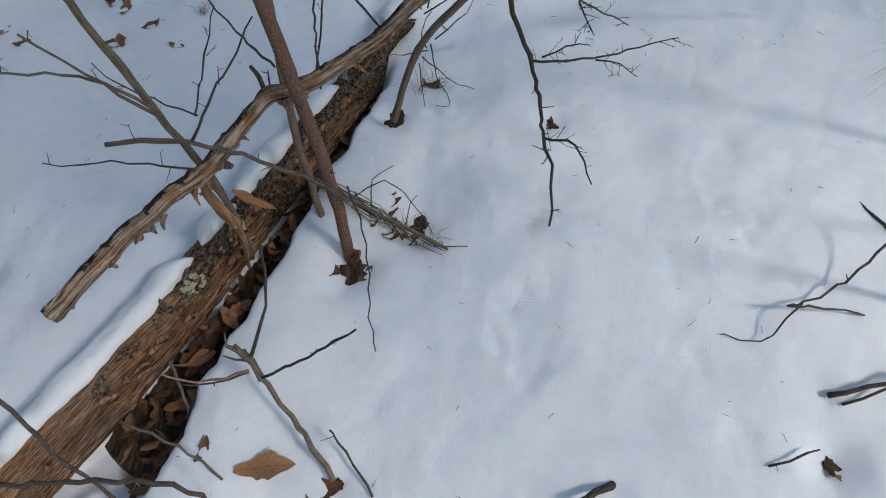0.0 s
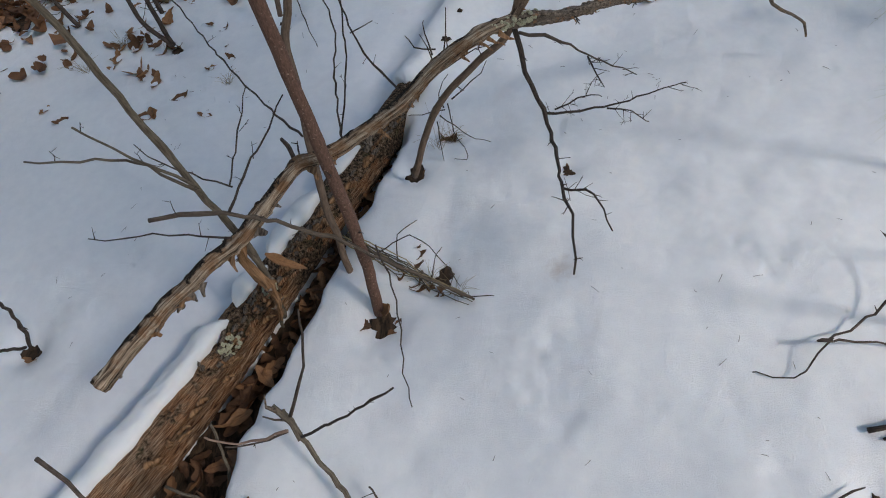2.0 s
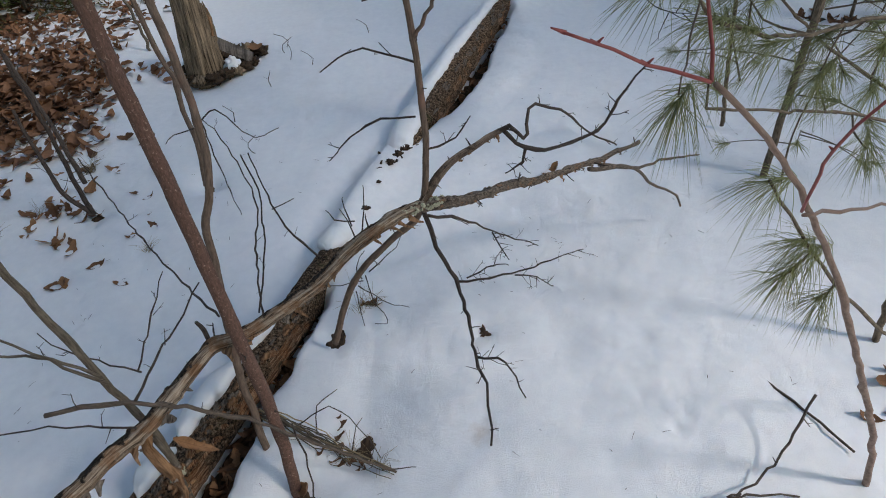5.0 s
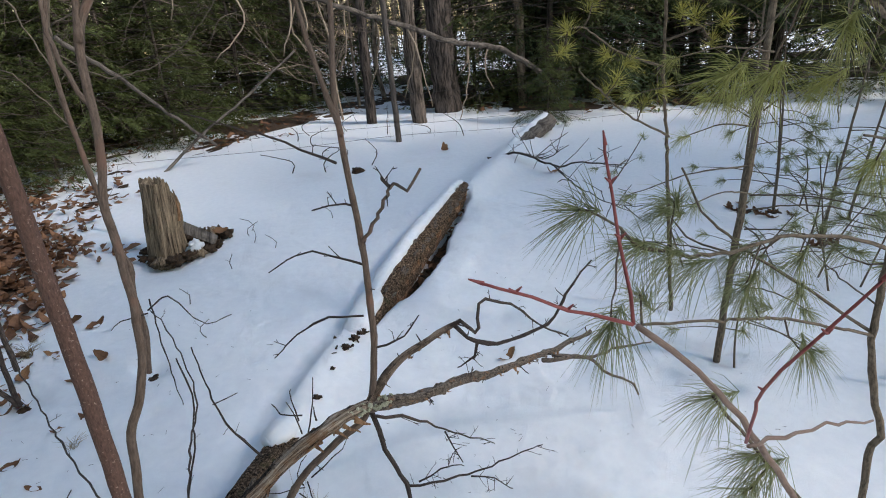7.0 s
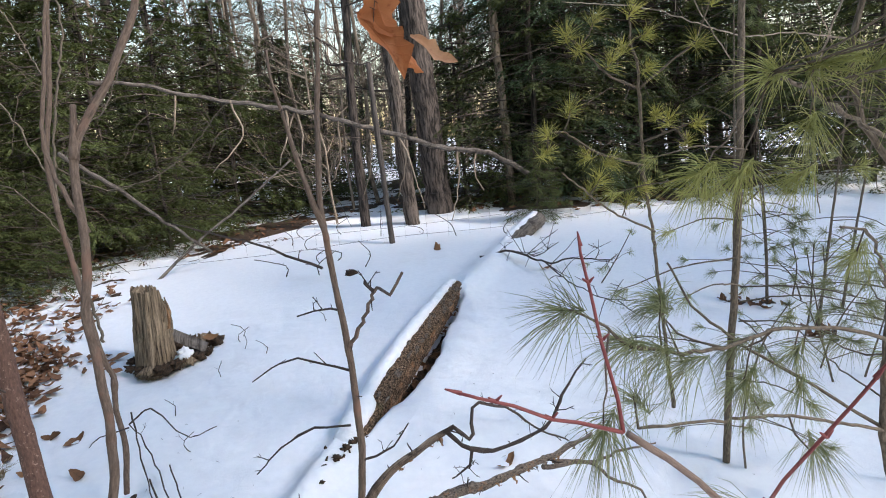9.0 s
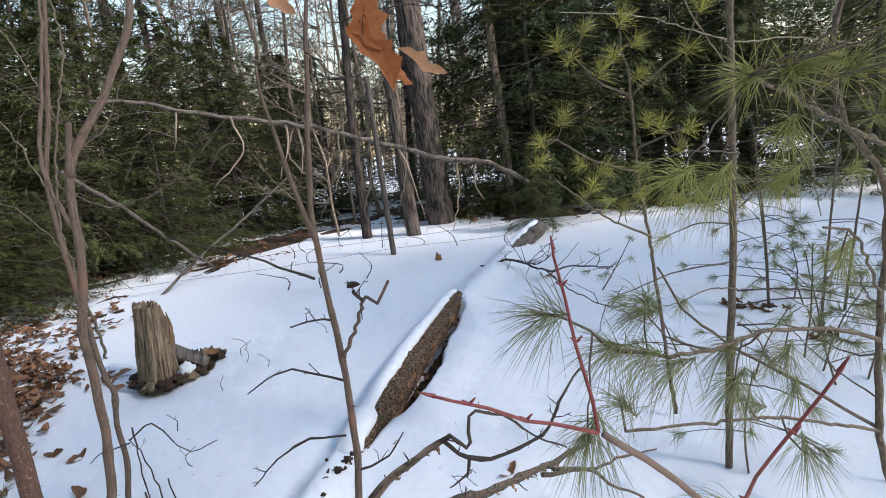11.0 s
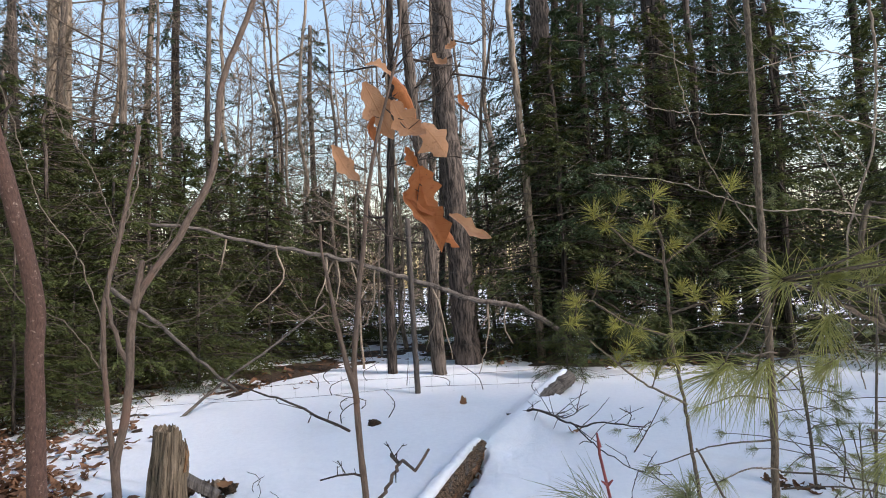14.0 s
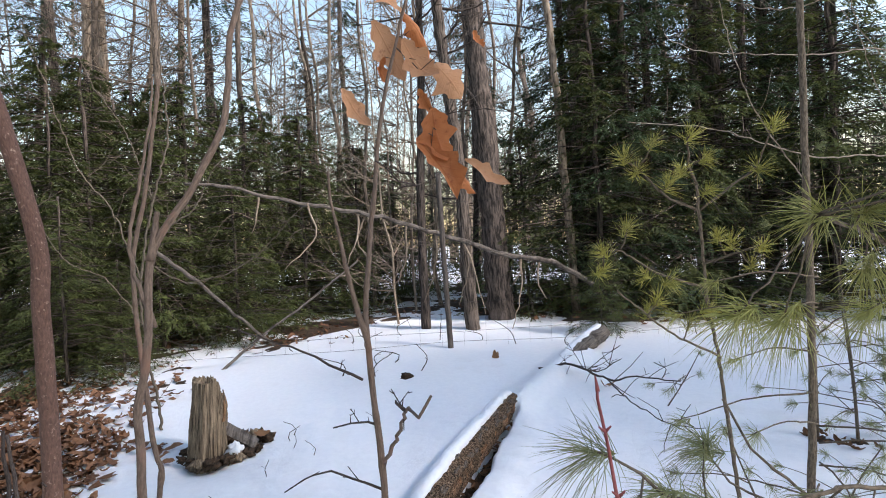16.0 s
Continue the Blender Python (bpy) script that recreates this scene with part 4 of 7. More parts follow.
LINE_GREYTREE = [(2.979, 9.35, 0.553), (2.945, 9.35, 1.847), (2.868, 9.35, 3.839), (2.755, 9.35, 6.092), (2.753, 9.35, 6.691), (2.813, 9.35, 8.733)]
LINE_FALLEN = [(-2.202, 6.97, 2.634), (-1.812, 7.11, 2.599), (-1.092, 7.356, 2.408), (-0.089, 7.66, 2.186), (0.87, 7.929, 1.869), (1.667, 8.138, 1.581), (2.351, 8.3, 1.433), (3.01, 8.47, 1.046)]
LINE_LEAN = [(-2.128, 5.81, 1.904), (-1.839, 6.179, 1.526), (-1.52, 6.544, 1.077), (-1.244, 6.81, 0.727)]
LINE_LEAN_B = [(-0.321, 7.47, 1.623), (-1.04, 7.121, 1.09), (-1.39, 6.936, 0.856), (-1.858, 6.64, 0.469)]


# ---- the ground ----
LOG_AXIS = LINE_LOG_AXIS
WELLS = LINE_WELLS
TRACKS = LINE_TRACKS


def base_height(x, y):
    return 0.1 * (y - 1.05) if y < 5 else 0.395 + 0.16 * (1 - math.exp(-(y - 5) / 1.6))


def axis_near(x, y):
    """Signed distance from the log's line (to its right: plus) and the place along it."""
    best = (9.0, 0.0)
    for (ax, ay), (bx, by) in zip(LOG_AXIS, LOG_AXIS[1:]):
        dx, dy = bx - ax, by - ay
        s = max(0.0, min(1.0, ((x - ax) * dx + (y - ay) * dy) / (dx * dx + dy * dy)))
        px, py = ax + dx * s, ay + dy * s
        d = math.hypot(x - px, y - py)
        if d < abs(best[0]):
            best = (d if (x - px) * dy - (y - py) * dx > 0 else -d, py)
    return best


def bell(d, r):
    return math.exp(-(d / r) ** 2)


def along(y, steps):
    """The value at y between the given (y, value) steps."""
    return float(np.interp(y, [p[0] for p in steps], [p[1] for p in steps]))


def gap_depth(y):
    """How far the snow has sunk beside the log, along the log."""
    w = noise.noise((y * 4, 3, 1)) * 0.2
    a = along(y, ((-0.4, 0.0), (0.0, 0.25), (0.45, 0.35), (0.72, 1.0), (1.7, 1.0), (1.95, 0.7), (2.12, 0.0)))
    b = along(y, ((3.05, 0.0), (3.25, 0.6), (3.5, 1.0), (4.3, 1.0), (4.75, 0.5), (4.9, 0.0)))
    return 0.24 * max(0.0, min(1.0, (a + b) * (1 + w)))


def gap_width(y):
    """How far from the log's line the snow's rim begins."""
    return along(y, ((0.0, 0.10), (0.45, 0.20), (0.66, 0.25), (0.82, 0.24), (0.95, 0.155), (1.08, 0.135), (1.26, 0.105), (1.54, 0.060), (1.85, 0.022), (2.15, -0.02), (3.1, -0.03), (3.25, 0.0), (3.42, 0.045), (3.67, 0.095), (3.95, 0.07), (4.2, 0.035), (4.72, -0.02)))


def log_radius(y):
    return along(y, ((0.0, 0.084), (0.5, 0.081), (0.9, 0.076), (1.2, 0.070), (1.6, 0.066), (2.1, 0.062), (3.0, 0.070), (3.4, 0.086), (4.2, 0.080), (4.7, 0.066), (4.9, 0.045)))


def snow(x, y):
    z = base_height(x, y)
    far = math.hypot(x, y - 2)
    z += 0.030 * noise.noise((x * 0.9, y * 0.9, 0.3)) + 0.013 * noise.noise((x * 2.3, y * 2.3, 5.1)) + min(0.25, 0.012 * far) * noise.noise((x * 0.16, y * 0.16, 9.0))
    if far < 3.2:
        z += 0.009 * noise.noise((x * 7, y * 7, 2.0)) + 0.0036 * noise.noise((x * 22, y * 22, 4.0))
    if far < 7:
        d, ay = axis_near(x, y)
        if abs(d) < 0.6:
            g = gap_depth(ay)
            w = gap_width(ay) + 0.022 * noise.noise((ay * 6, 1.5, 0)) + 0.014 * noise.noise((ay * 19, 4.5, 0))
            if d > -0.07:
                e = max(0.0, min(1.0, (d - w - 0.03) / 0.07)) if d > 0 else min(1.0, -d / 0.03)
                z -= g * (1 - e * e * (3 - 2 * e))
                z += 0.10 * g * bell(d - w - 0.22, 0.14)
                z += 0.075 * bell(d - 0.145, 0.05) * along(ay, ((0.2, 0.6), (0.55, 1.0), (0.70, 0.0)))
            else:
                z -= 0.034 * bell(d + 0.16, 0.10)
            z += 0.07 * bell(d + 0.03, 0.13) * bell(ay - 2.65, 0.42)
        for wx, wy, r, dep in WELLS:
            q = (x - wx) ** 2 + (y - wy) ** 2
            if q < 9 * r * r:
                z -= (dep if r > 0.065 else 0.55 * dep) * math.exp(-q / (r * r))
        for wx, wy in TRACKS:
            q = (x - wx) ** 2 + (y - wy) ** 2
            if q < 0.006:
                z -= 0.012 * math.exp(-q / 0.00028)
    # the ridge over the buried part between the two logs
    ux, uy = x - 1.107, y - 4.88
    s = max(0.0, min(1.15, (ux * 0.94 + uy * 1.43) / 2.93))
    z += 0.09 * bell(math.hypot(ux - 0.94 * s, uy - 1.43 * s), 0.17)
    return z


def snow_ground():
    """One sheet of snow, fine near the path and coarser out to the horizon."""
    def axis(lo, hi, step, reach):
        mid = list(np.arange(lo, hi + step / 2, step))
        out, g = [], step
        p = hi
        while p < reach:
            g *= 1.10
            p += g
            out.append(p)
        left, g, p = [], step, lo
        while p > -reach:
            g *= 1.10
            p -= g
            left.append(p)
        return left[::-1] + mid + out
    xs, ys = axis(-1.5, 1.6, 0.016, 900), axis(0.2, 5.0, 0.021, 900)
    xs2 = sorted(set(xs))
    m = Mesh()
    nx, ny = len(xs2), len(ys)
    m.v = [(x, y, snow(x, y)) for y in ys for x in xs2]
    m.uv = [(p[0], p[1]) for p in m.v]
    m.f = [(j * nx + i, j * nx + i + 1, (j + 1) * nx + i + 1, (j + 1) * nx + i) for j in range(ny - 1) for i in range(nx - 1)]
    return m


ground = part("ground", snow_ground(), SNOW)
tagged(ground, "old crusted snow over a gently rising forest clearing", "snow", kind="structure")

# ---- the rotten log ----
LOG_RISE = (0.0, 0.02, 0.02, 0.025, 0.03, 0.035, 0.04, 0.045, 0.03, -0.05, -0.12, -0.005, 0.06, 0.085)
LOG_LINE = [(x, y, base_height(x, y) + h) for (x, y), h in zip(LOG_AXIS, LOG_RISE)]


def big_log(mesh, pts, r0, r1, sides, step, seed, lumps=0.12):
    """A rotten log: lengthwise grooves, lumps and pits worked into its skin."""
    tube(mesh, pts, r0, r1, sides, step, 0.0, 0.012, seed)
    n = len(mesh.v) // sides
    out = []
    for i in range(n):
        ring = [Vector(p) for p in mesh.v[i * sides:(i + 1) * sides]]
        c = sum(ring, Vector()) / sides
        for k, q in enumerate(ring):
            u, v = mesh.uv[i * sides + k]
            d = (q - c).normalized()
            a = 2 * math.pi * k / sides
            g = noise.noise((math.cos(a) * 5.5, math.sin(a) * 5.5, v * 1.6 + seed)) + 0.5 * noise.noise((math.cos(a) * 13, math.sin(a) * 13, v * 3.2))
            s = noise.noise((q.x * 6, q.y * 6, q.z * 6 + seed)) + 0.6 * noise.noise((q.x * 24, q.y * 24, q.z * 24)) + 0.45 * noise.noise((q.x * 65, q.y * 65, q.z * 65))
            out.append(tuple(q + d * (0.055 * r0 * g + lumps * r0 * s)))
    mesh.v = out


def log_frame(line, i):
    """Right and up across the log's line at a point of it."""
    tan = (line[min(i + 1, len(line) - 1)] - line[max(i - 1, 0)]).normalized()
    right = tan.cross(Vector((0, 0, 1))).normalized()
    return tan, right, right.cross(tan)


def log_skin(y, a, run):
    """Radius of the rotten log: a proud rib of hard wood along its flank, hollowed out beneath; a: radians from the top to the right."""
    deg = math.degrees(a)
    r = log_radius(y)
    k = 1 + 0.10 * bell(deg - 60 - 8 * noise.noise((run * 2.2, 3, 3)), 15)
    if deg > 72:
        # below the rib the hollowed flank drops straight to the soil
        k += min(1.75, along(y, ((0.9, 0.52), (1.2, 0.46), (3.0, 0.46), (3.4, 0.56), (5, 0.56))) / max(0.05, math.sin(a))) - 1
    ca, sa = math.cos(a), math.sin(a)
    k += 0.055 * noise.noise((ca * 5, sa * 5, run * 1.4)) + 0.05 * noise.noise((ca * 13, sa * 13, run * 2.6)) + 0.030 * noise.noise((ca * 30, sa * 30, run * 5))
    rot = along(y, ((0.85, 0.25), (1.05, 1.0), (5, 1.0)))
    k += rot * (0.09 * noise.noise((ca * 4, sa * 4, run * 9)) + 0.08 * noise.noise((ca * 9, sa * 9, run * 24)) + 0.05 * noise.noise((ca * 18, sa * 18, run * 60)))
    return r * k


log_thing = thing("fallen_log", "rotten fallen log, bark partly gone, half sunk in snow", "log", (-0.5, 1.6, 0.1))
lm = Mesh()
dense = smooth_line(LOG_LINE, 0.008)
SIDES = 72
vs, uvs, run = [], [], 0.0
for i, p in enumerate(dense):
    tan, right, up = log_frame(dense, i)
    if i:
        run += (p - dense[i - 1]).length
    for k in range(SIDES):
        a = -math.pi + 2 * math.pi * k / SIDES
        vs.append(p + (right * math.sin(a) + up * math.cos(a)) * log_skin(p.y, a, run))
        uvs.append((a * 0.08, run))
nr = len(dense)
lm.add(vs, [(i * SIDES + k, i * SIDES + (k + 1) % SIDES, (i + 1) * SIDES + (k + 1) % SIDES, (i + 1) * SIDES + k) for i in range(nr - 1) for k in range(SIDES)] + [tuple(range(SIDES - 1, -1, -1)), tuple((nr - 1) * SIDES + k for k in range(SIDES))], uvs)
part("trunk", lm, LOGM, log_thing)


def log_point(y, ang, out=0.0):
    """A point of the log's skin beside y; the angle runs from its top (0) to its right flank (90)."""
    line = LOG_LINE
    for a, b in zip(line, line[1:]):
        if a[1] <= y <= b[1]:
            s = (y - a[1]) / (b[1] - a[1])
            c = Vector(a).lerp(Vector(b), s)
            tan = (Vector(b) - Vector(a)).normalized()
            right = tan.cross(Vector((0, 0, 1))).normalized()
            upv = right.cross(tan)
            d = upv * math.cos(radians(ang)) + right * math.sin(radians(ang))
            return c + d * (log_radius(y) + out), d, tan
    return Vector(line[0]), Vector((0, 0, 1)), Vector((0, 1, 0))


def lichen_patch(y, ang, size):
    m = Mesh()
    rnd = random.Random(int(y * 100))
    c, d, tan = log_point(y, ang, 0.014)
    oth = tan.cross(d)
    for _ in range(46):
        a, r = rnd.uniform(0, 6.28), size * rnd.random() ** 0.6
        p = c + tan * (math.cos(a) * r) + oth * (math.sin(a) * r * 0.75) + d * (0.004 - r * r * 3)
        s = rnd.uniform(0.004, 0.009)
        n = 7
        ring = [p + (tan * math.cos(2 * math.pi * k / n) + oth * math.sin(2 * math.pi * k / n)) * s * rnd.uniform(0.7, 1.2) + d * rnd.uniform(-0.001, 0.003) for k in range(n)]
        m.add(ring + [p + d * 0.005, p - d * 0.012], [(k, (k + 1) % n, n) for k in range(n)] + [((k + 1) % n, k, n + 1) for k in range(n)])
    part("lichen", m, LICHEN, log_thing, "pale green lichen", smooth=False)


def fork_lichen():
    """Lichen round the fork of the dead branch."""
    m = Mesh()
    rnd = random.Random(4)
    for _ in range(60):
        c = Vector((0.13, 1.57, 0.745)).lerp(Vector((0.255, 1.64, 0.728)), rnd.random())
        d = Vector((rnd.uniform(-1, 1), rnd.uniform(-1, 1), rnd.uniform(-0.2, 1))).normalized()
        s1 = d.orthogonal().normalized()
        s2 = d.cross(s1)
        p, s, n = c + d * 0.0185, rnd.uniform(0.004, 0.008), 6
        ring = [p + (s1 * math.cos(2 * math.pi * k / n) + s2 * math.sin(2 * math.pi * k / n)) * s * rnd.uniform(0.7, 1.2) for k in range(n)]
        m.add(ring + [p + d * 0.003, p - d * 0.01], [(k, (k + 1) % n, n) for k in range(n)] + [((k + 1) % n, k, n + 1) for k in range(n)])
    return m


lichen_patch(1.10, 46, 0.036)
lichen_patch(1.29, 46, 0.032)


def bark_flakes(count, y0, y1, a0, a1, material, name, size=0.03):
    rnd = random.Random(count)
    for _ in range(count):
        y, ang = rnd.uniform(y0, y1), rnd.uniform(a0, a1)
        c, d, tan = log_point(y, ang, 0.003)
        oth = tan.cross(d)
        m = Mesh()
        L, w = size * rnd.uniform(0.7, 2.2), size * rnd.uniform(0.3, 0.7)
        n = 6
        vs = []
        for i in range(n + 1):
            s = i / n - 0.5
            ww = w * (1 - abs(s) * 1.1) * rnd.uniform(0.7, 1.1) + 0.002
            lift = 0.008 + 0.02 * (s + 0.4) ** 2 * rnd.uniform(0.5, 1.6)
            q = c + tan * (s * L) + d * lift
            vs += [q - oth * ww, q + d * 0.004, q + oth * ww, q - d * 0.004]
        fs = [(i * 4 + k, i * 4 + (k + 1) % 4, i * 4 + 4 + (k + 1) % 4, i * 4 + 4 + k) for i in range(n) for k in range(4)]
        m.add(vs, fs + [(3, 2, 1, 0), (n * 4, n * 4 + 1, n * 4 + 2, n * 4 + 3)])
        part(name, m, material, log_thing)


bark_flakes(80, 0.98, 2.05, 18, 58, SCALYWOOD, "bark_flake", 0.013)
bark_flakes(34, 1.05, 1.95, 20, 75, LOGM, "bark_flake", 0.018)
bark_flakes(16, 1.1, 2.0, 25, 60, PEELWOOD, "bark_flake", 0.020)
bark_flakes(30, 0.3, 1.3, 60, 92, PEELWOOD, "wood_splinter", 0.022)
bark_flakes(40, 3.3, 4.75, 15, 70, SCALYWOOD, "bark_flake", 0.022)


def snow_cap(spans, line):
    """Soft rounded strips of snow that lie on the log's crown and sag over its left side."""
    m = Mesh()
    dense_all = smooth_line(line, 0.012)
    for y0, y1, wl, wr, height in spans:
        dense = [p for p in dense_all if y0 <= p.y <= y1]
        n, rows = len(dense), 21
        vs = []
        for i, p in enumerate(dense):
            s = i / max(1, n - 1)
            tan = (dense[min(i + 1, n - 1)] - dense[max(i - 1, 0)]).normalized()
            right = tan.cross(Vector((0, 0, 1))).normalized()
            up = right.cross(tan)
            run = min(i, n - 1 - i) * 0.012
            env = max(0.02, 1 - max(0.0, 1 - run / 0.085) ** 1.6) ** 0.6
            jl = 1 + 0.15 * noise.noise((p.y * 5, p.x * 5, 2))
            jr = 1 + 0.35 * noise.noise((p.y * 7, p.x * 7, 5)) + 0.30 * noise.noise((p.y * 21, 1, 2)) + 0.10 * noise.noise((p.y * 60, 1, 7))
            h = height * env * (1 + 0.25 * noise.noise((p.y * 4, 4, 2)))
            r = log_radius(p.y)
            a0, a1 = -wl * jl * env, wr * jr * env
            for k in range(rows):
                q = k / (rows - 1)
                a = radians(a0 + (a1 - a0) * q)
                bulge = math.sin(math.pi * q) ** 0.45
                rr = r * 0.93 + h * bulge + (0.005 * noise.noise((p.x * 34, p.y * 34, q * 5)) + 0.008 * noise.noise((p.x * 11, p.y * 11, q * 3)) + 0.0025 * noise.noise((p.x * 90, p.y * 90, q * 14))) * bulge
                vs.append(p + right * (math.sin(a) * rr) + up * (math.cos(a) * rr))
        m.add(vs, [(i * rows + k, i * rows + k + 1, (i + 1) * rows + k + 1, (i + 1) * rows + k) for i in range(n - 1) for k in range(rows - 1)])
    return m


cap = part("snow_cap", snow_cap([(-0.05, 1.16, 60, 17, 0.040), (1.20, 1.36, 70, 12, 0.044), (1.37, 1.66, 74, 14, 0.044), (1.68, 1.86, 70, 8, 0.040), (2.20, 3.34, 80, 40, 0.060), (3.24, 4.92, 72, 12, 0.048)], LOG_LINE), SNOW)
tagged(cap, "strip of settled snow lying along the log's top", "snow", kind="stuff")

# dark soil and dead leaves in the melted gap beside the log
hm = Mesh()
for y0, y1 in ((0.66, 2.02), (3.25, 4.75)):
    n = int((y1 - y0) / 0.015)
    vs = []
    for i in range(n + 1):
        y = y0 + (y1 - y0) * i / n
        c, d, tan = log_point(y, 90, -0.09)
        right = tan.cross(Vector((0, 0, 1))).normalized()
        for k in range(12):
            q = c + right * (-0.07 + 0.030 * k)
            vs.append((q.x, q.y, base_height(q.x, q.y) - 0.165 + 0.03 * noise.noise((q.x * 14, q.y * 14, 1)) + 0.012 * noise.noise((q.x * 50, q.y * 50, 1)) - (0.05 if i in (0, n) or k in (0, 11) else 0)))
    hm.add(vs, [(i * 12 + k, i * 12 + k + 1, i * 12 + k + 13, i * 12 + k + 12) for i in range(n) for k in range(11)])
tagged(part("soil_strip", hm, HUMUS), "dark bare soil in the thawed gap beside the log", "soil", kind="stuff")


def thaw(x, y):
    """Above nought where the forest floor shows through the snow."""
    return max(0.86 - math.hypot((x + 2.55) / 1.25, (y - 4.25) / 1.3), 0.95 - math.hypot((x + 3.6) / 1.9, (y - 6.0) / 1.5)) + 0.75 * noise.noise((x * 2.1, y * 2.1, 4)) + 0.45 * noise.noise((x * 6, y * 6, 2))


sm = Mesh()
gx, gy = np.arange(-5.4, -1.2, 0.045), np.arange(2.8, 7.4, 0.045)
sm.v = [(x, y, snow(x, y) - 0.03 + 0.05 * max(-0.4, min(0.7, thaw(x, y))) + 0.012 * noise.noise((x * 20, y * 20, 1))) for y in gy for x in gx]
sm.uv = [(p[0], p[1]) for p in sm.v]
sm.f = [(j * len(gx) + i, j * len(gx) + i + 1, (j + 1) * len(gx) + i + 1, (j + 1) * len(gx) + i) for j in range(len(gy) - 1) for i in range(len(gx) - 1)]
tagged(part("soil_patch", sm, HUMUS), "dark bare forest floor in a thawed patch of snow", "soil", kind="stuff")


def litter(name, label, spots, material, seed, size=(0.06, 0.13), floor=-9.0, lift=0.025, fine=False):
    m = Mesh()
    rnd = random.Random(seed)
    for x, y in spots:
        s = rnd.uniform(*size)
        yaw = rnd.uniform(0, 6.28)
        z = max(snow(x, y), base_height(x, y) + floor) + rnd.uniform(0.0, lift)
        d = Vector((math.cos(yaw), math.sin(yaw), rnd.uniform(-0.35, 0.35)))
        base = Vector((x, y, z + 0.01))
        leaf_mesh(m, base, base + d * s, s * rnd.uniform(0.24, 0.36), (rnd.uniform(-0.6, 0.6), rnd.uniform(-0.6, 0.6), 1), rnd.uniform(-0.5, 1.0), rnd.uniform(-0.6, 0.9), rnd.choice((1, 2, 3)), rnd, rnd.uniform(0.05, 0.17), fine)
    return tagged(part(name, m, material), label, "leaves", kind="stuff")


rnd = random.Random(5)
spots = []
for _ in range(170):
    y = rnd.uniform(0.25, 1.98)
    c, d, tan = log_point(y, 90, rnd.uniform(-0.03, gap_width(y) - 0.03) if y > 0.68 else rnd.gauss(0.15, 0.035))
    if y > 0.66 or rnd.random() < 0.3:
        spots.append((c.x, c.y))
for _ in range(70):
    y = rnd.uniform(3.45, 4.8)
    c, d, tan = log_point(y, 90, rnd.uniform(-0.04, 0.03))
    spots.append((c.x, c.y))
litter("leaf_litter", "curled brown dead leaves packed in the gap beside the log", spots, LITTER, 1, (0.05, 0.10), -0.150, 0.045, True)
spots = []
while len(spots) < 1900:
    x, y = (rnd.gauss(-2.5, 0.6), rnd.gauss(4.2, 0.7)) if len(spots) < 1300 else (rnd.gauss(-3.5, 0.9), rnd.gauss(5.7, 0.8))
    if x < -1.5 and thaw(x, y) > 0.15 * rnd.random():
        spots.append((x, y))
litter("leaf_litter", "brown oak leaves over a thawed patch of forest floor", spots, PATCHLEAF, 2, (0.05, 0.145))
spots = [(rnd.uniform(-5.0, -0.6), rnd.gauss(8.3, 0.3)) for _ in range(160)] + [(rnd.uniform(-6, -2.3), rnd.uniform(5.3, 8.2)) for _ in range(70)]
litter("leaf_litter", "dead leaves along the edge of the dark wood", spots, LITTER, 3, (0.05, 0.10))

def wood_floor(x, y):
    """Above nought where leaf mould shows between the snow patches inside the wood."""
    edge = along(x, ((-5.0, 6.9), (-2.6, 7.1), (-1.5, 7.25), (-1.1, 8.1), (-0.3, 9.4), (0.4, 9.4), (1.1, 8.9), (2.0, 8.6), (3.0, 8.1), (3.5, 7.6), (5.0, 7.6)))
    return min(0.55, (y - edge) * 0.9) + 0.75 * noise.noise((x * 0.7, y * 0.7, 6)) + 0.35 * noise.noise((x * 2.6, y * 2.6, 3)) - 0.22


fm = Mesh()
gx, gy = np.arange(-13.0, 13.0, 0.13), np.arange(6.4, 17.0, 0.13)
fm.v = [(x, y, snow(x, y) - 0.015 + 0.06 * max(-0.5, min(0.6, wood_floor(x, y))) + 0.02 * noise.noise((x * 8, y * 8, 1))) for y in gy for x in gx]
fm.uv = [(p[0], p[1]) for p in fm.v]
fm.f = [(j * len(gx) + i, j * len(gx) + i + 1, (j + 1) * len(gx) + i + 1, (j + 1) * len(gx) + i) for j in range(len(gy) - 1) for i in range(len(gx) - 1)]
tagged(part("leaf_mould", fm, HUMUS), "dark leaf mould and snow patches under the trees", "soil", kind="stuff")
rnd = random.Random(71)
spots = []
while len(spots) < 900:
    x, y = rnd.uniform(-8, 6), 7.0 + 6 * rnd.random() ** 1.6
    if wood_floor(x, y) > 0.05:
        spots.append((x, y))
litter("leaf_litter", "dead leaves on the dark floor of the wood", spots, PATCHLEAF, 4, (0.07, 0.14), -9.0, 0.05)

